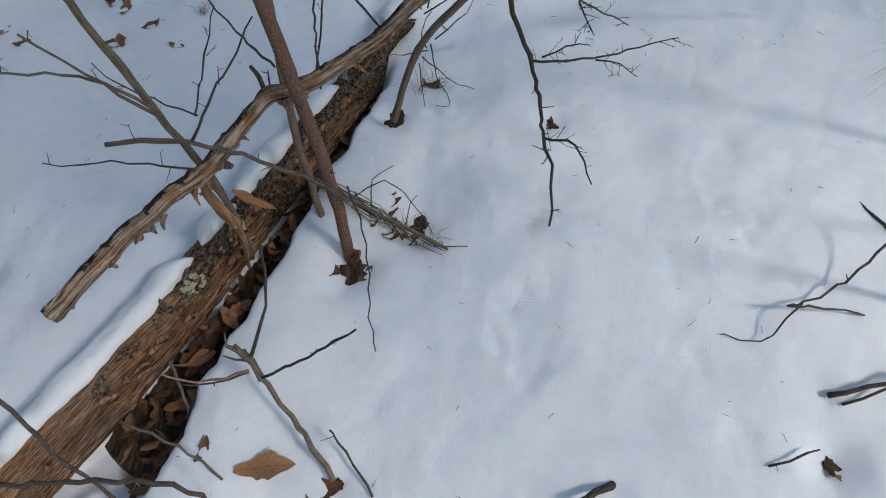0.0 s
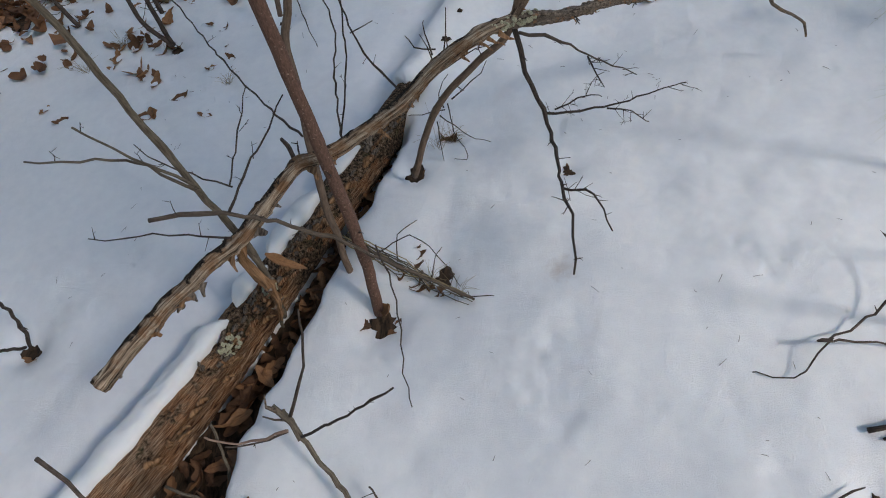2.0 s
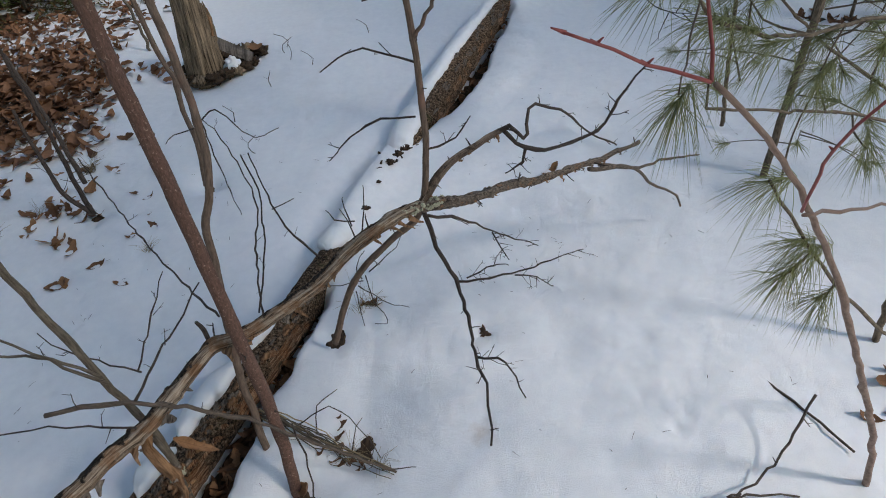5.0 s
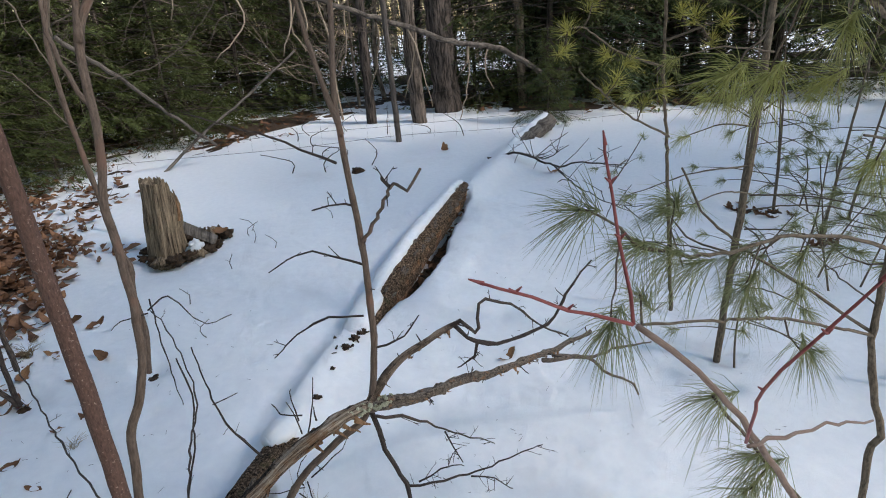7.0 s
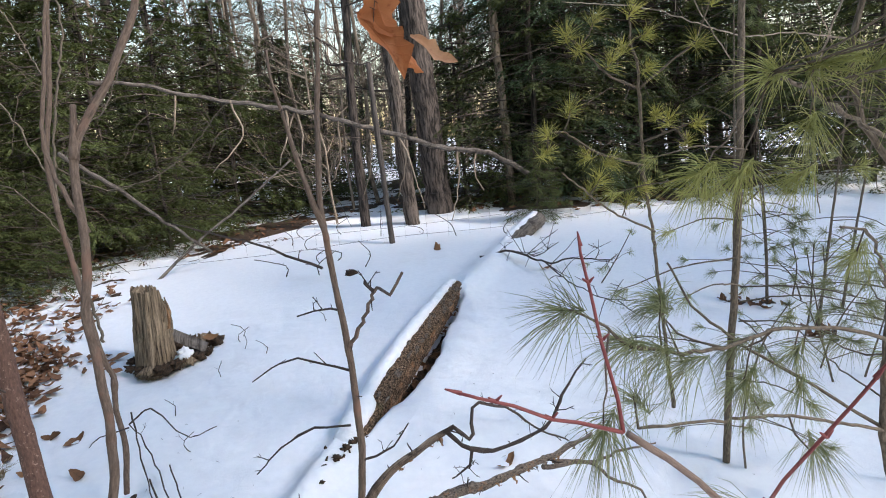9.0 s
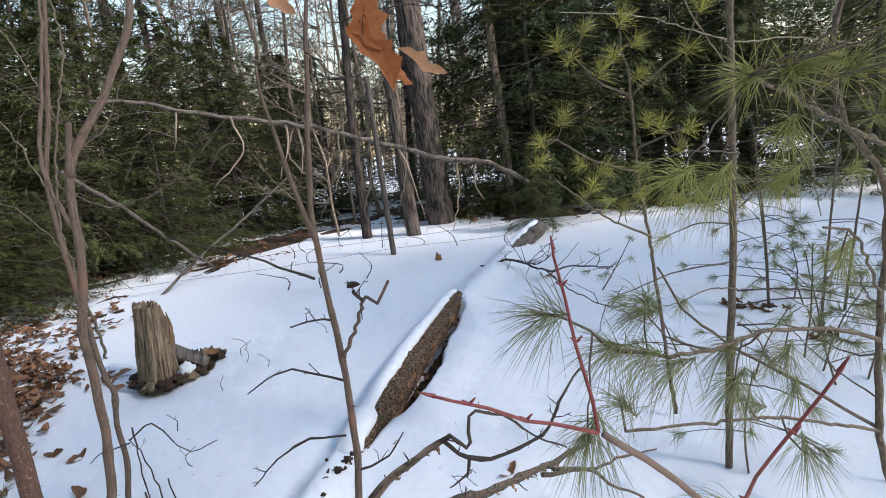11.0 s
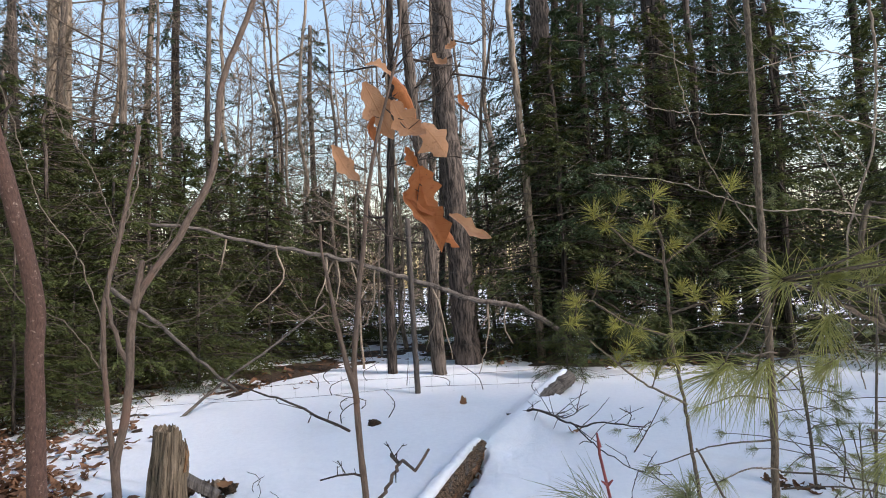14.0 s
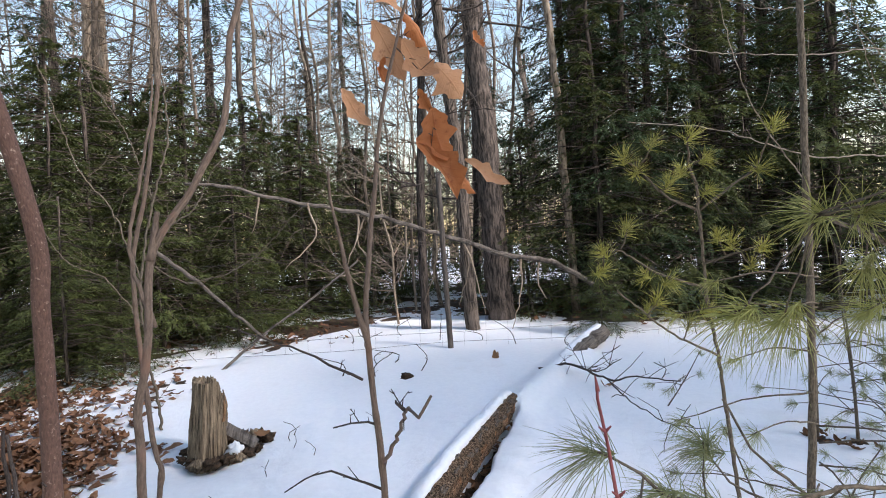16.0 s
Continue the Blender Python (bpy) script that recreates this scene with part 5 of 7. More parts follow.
# bits of bark and twig on the snow along the buried part of the log
bm_ = Mesh()
for _ in range(6):
    y = rnd.uniform(2.3, 3.2)
    c, d, tan = log_point(y, rnd.gauss(8, 22), 0.046)
    c.z = max(c.z, snow(c.x, c.y) + 0.002)
    e = c + tan * rnd.uniform(-0.02, 0.03) + Vector((rnd.uniform(-0.02, 0.02), rnd.uniform(-0.01, 0.01), 0.004))
    tube(bm_, [c, c.lerp(e, 0.5) + Vector((0, 0, 0.003)), e], 0.003 + 0.012 * rnd.random() ** 3, 0.003, 7, 0.008, 0.9, 0, rnd.random() * 9)
tagged(part("bark_crumbs", bm_, HUMUS), "dark bark crumbs on the snow over the buried log", "debris", kind="stuff")

# ---- the dead branch that lies over the log ----
dead = thing("dead_branch", "long dead broken branch with peeling bark, propped over the log", "branch", (-0.4, 1.3, 0.6))
dm = Mesh()
tube(dm, LINE_DEAD, 0.0215, 0.0175, 24, 0.005, 0.42, 0.007, 2.0, knots=0.22)
main_limb = part("main_limb", dm, DEADWOOD, dead)
part("lichen", fork_lichen(), LICHEN, dead, "pale green lichen", False)
side_limb = stem("limb", LINE_LIMB_A, 0.017, 0.007, SCALYWOOD, dead, "scaly bark with orange lichen", 14, 0.006, 0.008, 0.7, 0.5)
for pts, a, b in ((LINE_LIMB_B, 0.009, 0.004), (LINE_LIMB_C, 0.008, 0.003)):
    stem("limb", pts, a, b, SCALYWOOD, dead)
up_limb = stem("limb", LINE_UP_A, 0.014, 0.008, GREYWOOD, dead, "", 8, 0.02, 0.005, 0.3)
for pts, a, b in ((LINE_UP_B, 0.0075, 0.003), (LINE_UP_C, 0.0065, 0.0025), (LINE_UP_D, 0.005, 0.002), (LINE_HANG, 0.0085, 0.0028), (LINE_HANG_B, 0.0045, 0.0018), (LINE_HANG_C, 0.004, 0.0018), (LINE_HANG_D, 0.0045, 0.0018), (LINE_HANG_E, 0.003, 0.0015), (LINE_HANG_F, 0.003, 0.0014), (LINE_HANG_G, 0.003, 0.0014)):
    m = Mesh()
    tube(m, pts, a, b, 6, 0.02, 0.15, 0.005, random.random() * 50, knots=0.4)
    stalk = part("twig", m, TWIG, dead)
    spurs(stalk, pts, max(0.0013, b * 0.7), 9, 0.045, 4, int(a * 1e5))
for holder, pts, k in ((side_limb, LINE_LIMB_A, 9), (main_limb, LINE_DEAD, 3), (up_limb, LINE_UP_A, 4)):
    spurs(holder, pts, 0.003, k, 0.05, 5, k)
m = Mesh()
tube(m, [(-0.423, 1.312, 0.61), (-0.425, 1.315, 0.645), (-0.432, 1.312, 0.675)], 0.007, 0.005, 6, 0.01, 0.3)
part("stub", m, TWIG, dead)


def peel(parent, pts, count, seed, k=1.0):
    """Loose strips and teeth of bark along the underside of the branch."""
    rnd = random.Random(seed)
    line = smooth_line(pts, 0.01)
    for _ in range(count):
        i = rnd.randrange(2, len(line) - 2)
        tan = (line[i + 1] - line[i - 1]).normalized()
        right = tan.cross(Vector((0, 0, 1))).normalized()
        sgn = 1 if rnd.random() < 0.75 else -1
        c = line[i] + right * 0.018 * sgn * k - Vector((0, 0, 0.008 * k))
        L, w = (0.012 + 0.045 * rnd.random() ** 2) * k, rnd.uniform(0.004, 0.022) * k
        d = (right * sgn * rnd.uniform(0.4, 1.0) + Vector((0, 0, rnd.uniform(-0.8, 0.1))) + tan * rnd.uniform(-0.7, 0.7)).normalized()
        t2 = (tan - d * tan.dot(d)).normalized()
        nn = d.cross(t2)
        vs = []
        n = 4
        for j in range(n + 1):
            s = j / n
            q = c + d * (L * s) + nn * 0.010 * s * s * rnd.uniform(-1, 1)
            ww = w * (1 - 0.8 * s) * rnd.uniform(0.7, 1.2)
            vs += [q - t2 * ww, q + nn * 0.0018, q + t2 * ww, q - nn * 0.0018]
        m = Mesh()
        m.add(vs, [(j * 4 + k, j * 4 + (k + 1) % 4, j * 4 + 4 + (k + 1) % 4, j * 4 + 4 + k) for j in range(n) for k in range(4)] + [(3, 2, 1, 0), (n * 4, n * 4 + 1, n * 4 + 2, n * 4 + 3)])
        part("bark_strip", m, PEELWOOD if rnd.random() < 0.6 else SCALYWOOD, parent, "", False)


broken = stem("broken_limb", LINE_RAG, 0.012, 0.006, PEELWOOD, dead, "ragged orange-brown splintered wood", 12, 0.006, 0.006, 0.8, 0.7)
stem("twig", LINE_RAG_B, 0.008, 0.005, LIGHTTWIG, dead)
peel(broken, LINE_RAG, 14, 12, 0.6)
m = Mesh()
leaf_mesh(m, LINE_SLAB[0], LINE_SLAB[1], 0.020, (0.3, -0.5, 1), 0.5, 0.6, 2, random.Random(2), 0.08)
tagged(part("dead_leaf", m, DEADLEAF), "curled tan leaf lying on the log's snow", "leaf", "fallen leaves")
peel(main_limb, LINE_DEAD, 34, 8)
peel(side_limb, LINE_LIMB_A, 26, 9, 0.5)
peel(up_limb, LINE_UP_A, 8, 10, 0.5)

# ---- saplings and shrubs round the log ----
sap = thing("sapling", "slender brown-barked sapling with a melted hollow at its foot", "sapling", (-0.336, 1.21, 0.0))
m = Mesh()
tube(m, LINE_SAP1, 0.0185, 0.0145, 12, 0.02, 0.08, 0.003, 4, knots=0.06)
stalk = part("stem", m, BROWNBARK, sap)
spurs(stalk, LINE_SAP1, 0.0025, 6, 0.05, 5, 3)

bent = thing("sapling", "crooked pale sapling, broken once and grown on sideways", "sapling", (-0.43, 1.34, 0.03))
m = Mesh()
tube(m, LINE_STEM2, 0.0125, 0.0095, 10, 0.025, 0.12, 0.006, 9, knots=0.18)
part("stem", m, STEMBARK, bent)
stem("snag", LINE_SNAG, 0.011, 0.007, STEMBARK, bent, "broken dead tip", 8, 0.015, 0.002, 0.4)
stem("branch", LINE_STEM2_B, 0.008, 0.004, STEMBARK, bent)

back = thing("sapling", "thin grey sapling standing farther back in the snow", "sapling", (-0.94, 2.99, 0.19))
stem("stem", LINE_STEM3, 0.0135, 0.009, STEMBARK, back, "", 8)
for pts in (LINE_THIN_F, LINE_THIN_G, LINE_THIN_H):
    stem("twig", pts, 0.004, 0.0018, TWIG, back)

clump = thing("shrub", "clump of bare brown stems with leaves caught at the foot", "shrub", (-1.5, 2.86, 0.18))
for pts in (LINE_CLUMP_A, LINE_CLUMP_B, LINE_CLUMP_C, LINE_CLUMP_D):
    m = Mesh()
    tube(m, pts, 0.013, 0.007, 7, 0.03, 0.12, 0.008, random.random() * 9, knots=0.2)
    stalk = part("stem", m, TWIG, clump)
    spurs(stalk, pts, 0.002, 6, 0.10, 4, int(pts[0][0] * -100))

thicket = thing("shrub", "thin grey shrub with crossing bare twigs before the evergreens", "shrub", LINE_LF_A[0])
for pts, a in ((LINE_LF_A, 0.012), (LINE_LF_B, 0.007), (LINE_LF_C, 0.006), (LINE_LF_D, 0.006), (LINE_LF_E, 0.006), (LINE_LF_F, 0.005)):
    m = Mesh()
    tube(m, pts, a, a * 0.4, 6, 0.04, 0.1, 0.010, a * 700, knots=0.2)
    stalk = part("stem", m, LIGHTTWIG, thicket)
    spurs(stalk, pts, 0.0025, 10, 0.26, 4, int(a * 3000) + len(pts), LIGHTTWIG)

arch = thing("sapling", "olive-brown arching sapling with forked side twigs", "sapling", (-0.676, 1.32, 0.0))
stem("stem", LINE_ARCH, 0.0105, 0.007, LIGHTTWIG, arch, "", 8)
for pts, a in ((LINE_ARCH_B, 0.0042), (LINE_ARCH_C, 0.0042), (LINE_ARCH_D, 0.0034), (LINE_ARCH_E, 0.0028), (LINE_ARCH_F, 0.003), (LINE_ARCH_G, 0.0026)):
    m = Mesh()
    tube(m, pts, a, a * 0.5, 6, 0.02, 0.1, 0.004, random.random() * 9, knots=0.3)
    stalk = part("twig", m, LIGHTTWIG if a > 0.004 else TWIG, arch)
    spurs(stalk, pts, 0.0013, 3, 0.04, 4, int(a * 1e5))

cross = thing("fallen_stick", "thin bare stick lying across the log", "stick", (-0.4, 1.25, 0.4))
m = Mesh()
tube(m, LINE_CROSS, 0.0062, 0.004, 7, 0.02, 0.15, 0.005, 5, knots=0.25)
stalk = part("stick", m, BRANCHY, cross)
spurs(stalk, LINE_CROSS, 0.0016, 9, 0.06, 4, 4)


def lone_twig(name, label, pts, a, b, material, k=3, group="thin bare twigs"):
    th = thing(name, label, "twig", pts[0], group)
    m = Mesh()
    tube(m, pts, a, b, 6, 0.02, 0.12, 0.004, random.random() * 30, knots=0.3)
    stalk = part("stem", m, material, th)
    if k:
        spurs(stalk, pts, max(0.0011, b * 0.6), k, 0.04, 4, int(abs(pts[0][0]) * 1000))
    return th


straw = thing("brush_clump", "bundle of thin tan dead stems lying beside the sapling", "stems", (-0.2, 1.32, 0.05))
rr = random.Random(19)
for k in range(16):
    j = lambda q: Vector((rr.gauss(0, q), rr.gauss(0, q), rr.gauss(0, q * 0.6)))
    pts = [Vector((-0.43, 1.44, 0.13)) + j(0.012), Vector((-0.254, 1.342, 0.075)) + j(0.014), Vector((-0.139, 1.267, 0.058)) + j(0.012), Vector((-0.021, 1.201, 0.045)) + j(0.010)]
    if k % 3 == 0:
        pts = pts[:3]
    stem("stalk", pts, 0.0026, 0.0014, LIGHTTWIG if k % 4 else GRASS, straw, "", 5, 0.03, 0.003)
for pts in ([(-0.263, 1.368, 0.06), (-0.255, 1.437, 0.12), (-0.184, 1.479, 0.14)], [(-0.33, 1.40, 0.08), (-0.198, 1.40, 0.15), (-0.102, 1.319, 0.10), (-0.05, 1.24, 0.06)], [(-0.05, 1.21, 0.045), (0.056, 1.201, 0.045)], [(-0.15, 1.27, 0.05), (-0.13, 1.33, 0.10), (-0.10, 1.36, 0.12)], [(-0.26, 1.34, 0.03), (-0.26, 1.30, 0.14), (-0.27, 1.28, 0.24)]):
    stem("stalk", pts, 0.0024, 0.0013, TWIG, straw, "dark bare twig", 5, 0.03, 0.003)


sprout = thing("seedling", "small bare forked shoot sprouting from the buried log", "seedling", (-0.13, 2.12, 0.15))
for pts in SPROUT:
    stem("twig", pts, 0.0035, 0.0016, TWIG, sprout, "", 6, 0.03, 0.003)
lone_twig("twig", "long thin bare twig leaning over the snow", LINE_LONG, 0.0035, 0.002, TWIG)
lone_twig("twig", "thin upright twig beside the dead branch", LINE_THIN_A, 0.003, 0.0018, TWIG)
lone_twig("twig", "hair-thin hanging twig in front of the sapling", LINE_THIN_B, 0.0028, 0.0014, TWIG, 1)
t = lone_twig("twig", "bare upright seedling growing from the log", LINE_THIN_C, 0.005, 0.002, TWIG)
stem("twig", LINE_THIN_D, 0.0025, 0.0015, TWIG, t)
lone_twig("twig", "tall thin twig bent over the snow", LINE_THIN_E, 0.004, 0.0018, TWIG)
low = thing("seedling", "low olive seedling with dark side twigs beside the log", "seedling", (-0.30, 0.6, -0.06))
stem("stem", LINE_LOW, 0.0075, 0.006, LIGHTTWIG, low)
for pts, a in ((LINE_LOW_B, 0.004), (LINE_LOW_C, 0.0045), (LINE_LOW_D, 0.0035)):
    m = Mesh()
    tube(m, pts, a, a * 0.6, 6, 0.02, 0.15, 0.003, random.random() * 9, knots=0.4)
    stalk = part("twig", m, TWIG, low)
    spurs(stalk, pts, 0.0015, 4, 0.012, 4, int(a * 1e4))
stem("twig", LINE_LOW_D2, 0.004, 0.0025, REDBASE, low, "reddish dead twig")
stem("knot", LINE_LOW_K, 0.009, 0.0065, LIGHTTWIG, low, "gnarled broken top", 8, 0.006, 0.004, 0.6, 0.8)
for pts in (LINE_LOW_K2, LINE_LOW_K3):
    stem("bark_strip", pts, 0.006, 0.002, SCALYWOOD, low, "", 5, 0.01, 0.004, 0.6, 0.5)
lone_twig("twig", "short bent twig standing in the snow", LINE_LOW_E, 0.0035, 0.0025, TWIG, 1)
t = lone_twig("twig", "dark twig rising from a leafy hollow in the snow", LINE_LEFT_A, 0.006, 0.005, TWIG, 1)
stem("twig", LINE_LEFT_B, 0.006, 0.005, TWIG, t)
lone_twig("twig", "bare twig rising from the thawed gap", LINE_LOW_F, 0.006, 0.004, LIGHTTWIG, 4)
lone_twig("twig", "dark twig arching low over the log", LINE_NEAR_A, 0.006, 0.004, TWIG, 0)
lone_twig("twig", "grey twig leaning across the log", LINE_NEAR_B, 0.005, 0.004, TWIG, 1)
lone_twig("twig", "pale twig crossing beneath the log's end", LINE_NEAR_C, 0.004, 0.003, LIGHTTWIG, 0)
t = lone_twig("fallen_twig", "thin forked dead twig lying on the snow", LINE_RT_A, 0.004, 0.003, TWIG, 2)
stem("twig", LINE_RT_B, 0.003, 0.0016, TWIG, t)
stem("twig", LINE_RT_C, 0.003, 0.002, TWIG, t)
lone_twig("fallen_twig", "dark stick poking out of a small hollow in the snow", LINE_RT_D, 0.0075, 0.006, TWIG, 0)
lone_twig("fallen_twig", "thin dark stick lying on the snow", LINE_RT_E, 0.004, 0.003, TWIG, 0)
lone_twig("fallen_twig", "short thin stick lying on the snow beside a leaf", LINE_RT_F, 0.0035, 0.002, TWIG, 0)
lone_twig("fallen_twig", "blunt brown stick end standing out of the snow", LINE_RT_G, 0.008, 0.0095, TWIG, 0)
lone_twig("fallen_twig", "dark stick half sunk in the snow", LINE_RT_H, 0.0045, 0.004, TWIG, 0)

# ---- the young oak with its hanging leaves ----
oak = thing("oak_sapling", "thin young oak with a few dry leaves still hanging", "sapling", (-0.209, 1.84, 0.1))
m = Mesh()
tube(m, LINE_OAK, 0.0125, 0.0035, 9, 0.02, 0.12, 0.003, 6, knots=0.2)
part("stem", m, STEMBARK, oak)
for pts, a in ((LINE_OAK_B, 0.0075), (LINE_OAK_C, 0.0055), (LINE_OAK_J, 0.0035), (LINE_OAK_D, 0.0038), (LINE_OAK_E, 0.0035), (LINE_OAK_F, 0.004), (LINE_OAK_G, 0.0035), (LINE_OAK_H, 0.0035), (LINE_OAK_I, 0.002), (LINE_LEAF_T, 0.0022)):
    m = Mesh()
    tube(m, pts, a, a * 0.45, 6, 0.02, 0.15, 0.004, random.random() * 9, knots=0.4)
    stalk = part("twig", m, STEMBARK if a > 0.005 else TWIG, oak)
    spurs(stalk, pts, 0.0016, 3, 0.03, 4, int(a * 1e5))
spurs(oak, LINE_OAK, 0.0022, 10, 0.05, 4, 11)
for pts in OAK_WIRES:
    stem("twig", pts, 0.0022, 0.0012, TWIG, oak, "thin wiry side twig", 5, 0.03, 0.003)
rnd = random.Random(21)
stalks = []
for base, tip, *_ in LINE_HL:
    m = Mesh()
    q = Vector(base)
    near = min(smooth_line(LINE_LEAF_T, 0.02) + smooth_line(LINE_OAK, 0.02)[60:], key=lambda p: (p - q).length)
    tube(m, [near, near.lerp(q, 0.5) + Vector((0, 0, 0.008)), q], 0.0012, 0.0009, 4, 0.03)
    stalks.append(part("leaf_stalk", m, TWIG, oak))
for k, (base, tip, half, aside, up, cup, pale) in enumerate(LINE_HL):
    m = Mesh()
    leaf_mesh(m, base, tip, half * 1.5, (aside, -1, up), rnd.uniform(-0.5, 0.9), cup, rnd.choice((3, 4)), rnd, 0.20)
    part("leaf", m, OAKPALE if pale else OAKLEAF, stalks[k], "dry pale tan oak leaf" if pale else "dry orange-brown oak leaf")


# ---- red maple shoot ----
red = thing("maple_seedling", "young maple shoot with bright red bare twigs and buds", "seedling", (1.2, 0.92, 0.0))
stem("stem", LINE_RED + [(1.31, 0.94, 0.12), (1.37, 0.96, -0.06)], 0.0036, 0.0095, REDBASE, red, "", 8, 0.03, 0.003, 0.05)
for pts in (LINE_RED_B, LINE_RED_C, LINE_RED_D):
    m = Mesh()
    tube(m, pts, 0.0023, 0.0016, 8, 0.015, 0.06, 0.002, random.random() * 9, knots=0.35)
    line = smooth_line(pts, 0.01)
    d = (line[-1] - line[-3]).normalized()
    tube(m, [line[-1] - d * 0.004, line[-1] + d * 0.004, line[-1] + d * 0.010, line[-1] + d * 0.013], 0.0026, 0.0009, 7, 0.004)
    for f in (0.45, 0.78):
        c = line[int(len(line) * f)]
        for s in (-1, 1):
            e = Vector((s * 0.6, 0, 0.5)).normalized()
            tube(m, [c, c + e * 0.006, c + e * 0.009], 0.0022, 0.0008, 6, 0.004)
    part("twig", m, REDTWIG, red, "smooth red twig with paired buds")
stem("twig", LINE_RED_E, 0.003, 0.0022, REDBASE, red)


# ---- pines ----
def tuft(mesh, at, ax, n, length, spread=1.0, droop=0.35, thick=0.0006, seed=0, shoot=0.05):
    """A bundle of long needles round the end of a shoot."""
    rnd = random.Random(seed)
    at, ax = Vector(at), Vector(ax).normalized()
    s1 = ax.orthogonal().normalized()
    s2 = ax.cross(s1)
    for _ in range(n):
        a = rnd.uniform(0, 6.283)
        q = rnd.random()
        lean = radians(rnd.uniform(12, 75)) * spread
        d = ax * math.cos(lean) + (s1 * math.cos(a) + s2 * math.sin(a)) * math.sin(lean)
        L = length * rnd.uniform(0.75, 1.1)
        b = at - ax * (shoot * q)
        dr = droop * rnd.uniform(0.5, 1.3)
        m1 = b + d * (L * 0.5) - Vector((0, 0, dr * L * 0.16))
        e = b + d * L - Vector((0, 0, dr * L * 0.6))
        u = d.orthogonal().normalized() * thick
        w = d.cross(u).normalized() * thick
        k = len(mesh.v)
        tri = (u, -0.5 * u + 0.87 * w, -0.5 * u - 0.87 * w)
        mesh.v += [tuple(b + o) for o in tri] + [tuple(m1 + o) for o in tri] + [tuple(e)]
        mesh.uv += [(0, 0)] * 7
        mesh.f += [(k, k + 1, k + 4, k + 3), (k + 1, k + 2, k + 5, k + 4), (k + 2, k, k + 3, k + 5), (k + 3, k + 4, k + 6), (k + 4, k + 5, k + 6), (k + 5, k + 3, k + 6)]


def needle_part(parent, at, ax, n, length, material, seed, **kw):
    m = Mesh()
    tuft(m, at, ax, n, length, seed=seed, **kw)
    return part("needle_tuft", m, material, parent)


near_pine = thing("pine_sapling", "young white pine with long soft needles, close to the path", "pine", (1.7, 1.4, 0.0))
stem("stem", [(1.72, 1.42, -0.05), (1.66, 1.41, 0.4)] + LINE_GREY, 0.0115, 0.006, PINEBARK, near_pine, "", 9)
for pts, a in ((LINE_GREY_B, 0.0045), (LINE_GREY_C, 0.005), (LINE_GREY_D, 0.0055), (LINE_GREY_E, 0.0055), (LINE_GREY_F, 0.003), (LINE_GREY_G, 0.005), (LINE_GREY_H, 0.004), (LINE_GREY_I, 0.0025)):
    stem("branch", pts, a, a * 0.55, PINEBARK, near_pine)
rnd = random.Random(77)
anchor = []
for pts in (LINE_GREY, LINE_GREY_B, LINE_GREY_C, LINE_GREY_D, LINE_GREY_E, LINE_GREY_F, LINE_GREY_G, LINE_GREY_H):
    anchor += smooth_line(pts, 0.02)
for i, p in enumerate(LINE_TA + LINE_TB + LINE_TC + LINE_TD + LINE_TG):
    q = Vector(p)
    near = min(anchor, key=lambda s: (s - q).length + 0.3 * max(0, q.x - s.x + 0.05))
    d = (q - near)
    if d.length < 0.03:
        d = Vector((-0.8, -0.2, 0.1))
    d.normalize()
    bearer = near_pine
    if (q - near).length > 0.02:
        bearer = stem("branchlet", [near, near.lerp(q, 0.5) + Vector((0, 0, -0.01)), q], 0.0019, 0.0013, PINEBARK, near_pine, "", 5)
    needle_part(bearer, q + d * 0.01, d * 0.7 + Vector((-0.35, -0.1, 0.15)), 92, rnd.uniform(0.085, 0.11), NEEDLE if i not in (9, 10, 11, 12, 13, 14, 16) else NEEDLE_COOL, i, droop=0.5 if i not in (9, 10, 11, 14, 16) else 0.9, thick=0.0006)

stem("branch", LINE_LOW_PINE, 0.006, 0.003, PINEBARK, near_pine)
anchor += smooth_line(LINE_LOW_PINE, 0.02)
for i, p in enumerate(LINE_TE + LINE_TF):
    q = Vector(p)
    near = min(anchor, key=lambda s: (s - q).length)
    d = q - near
    bearer = near_pine
    if d.length > 0.02:
        bearer = stem("branchlet", [near, near.lerp(q, 0.5) + Vector((0, 0, -0.02)), q], 0.0026, 0.0016, PINEBARK, near_pine, "", 5)
    d = d.normalized() if d.length > 0.03 else Vector((-0.7, 0, 0.2))
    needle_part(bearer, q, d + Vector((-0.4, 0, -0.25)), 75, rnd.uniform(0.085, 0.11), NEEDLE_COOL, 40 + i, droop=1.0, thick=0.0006)

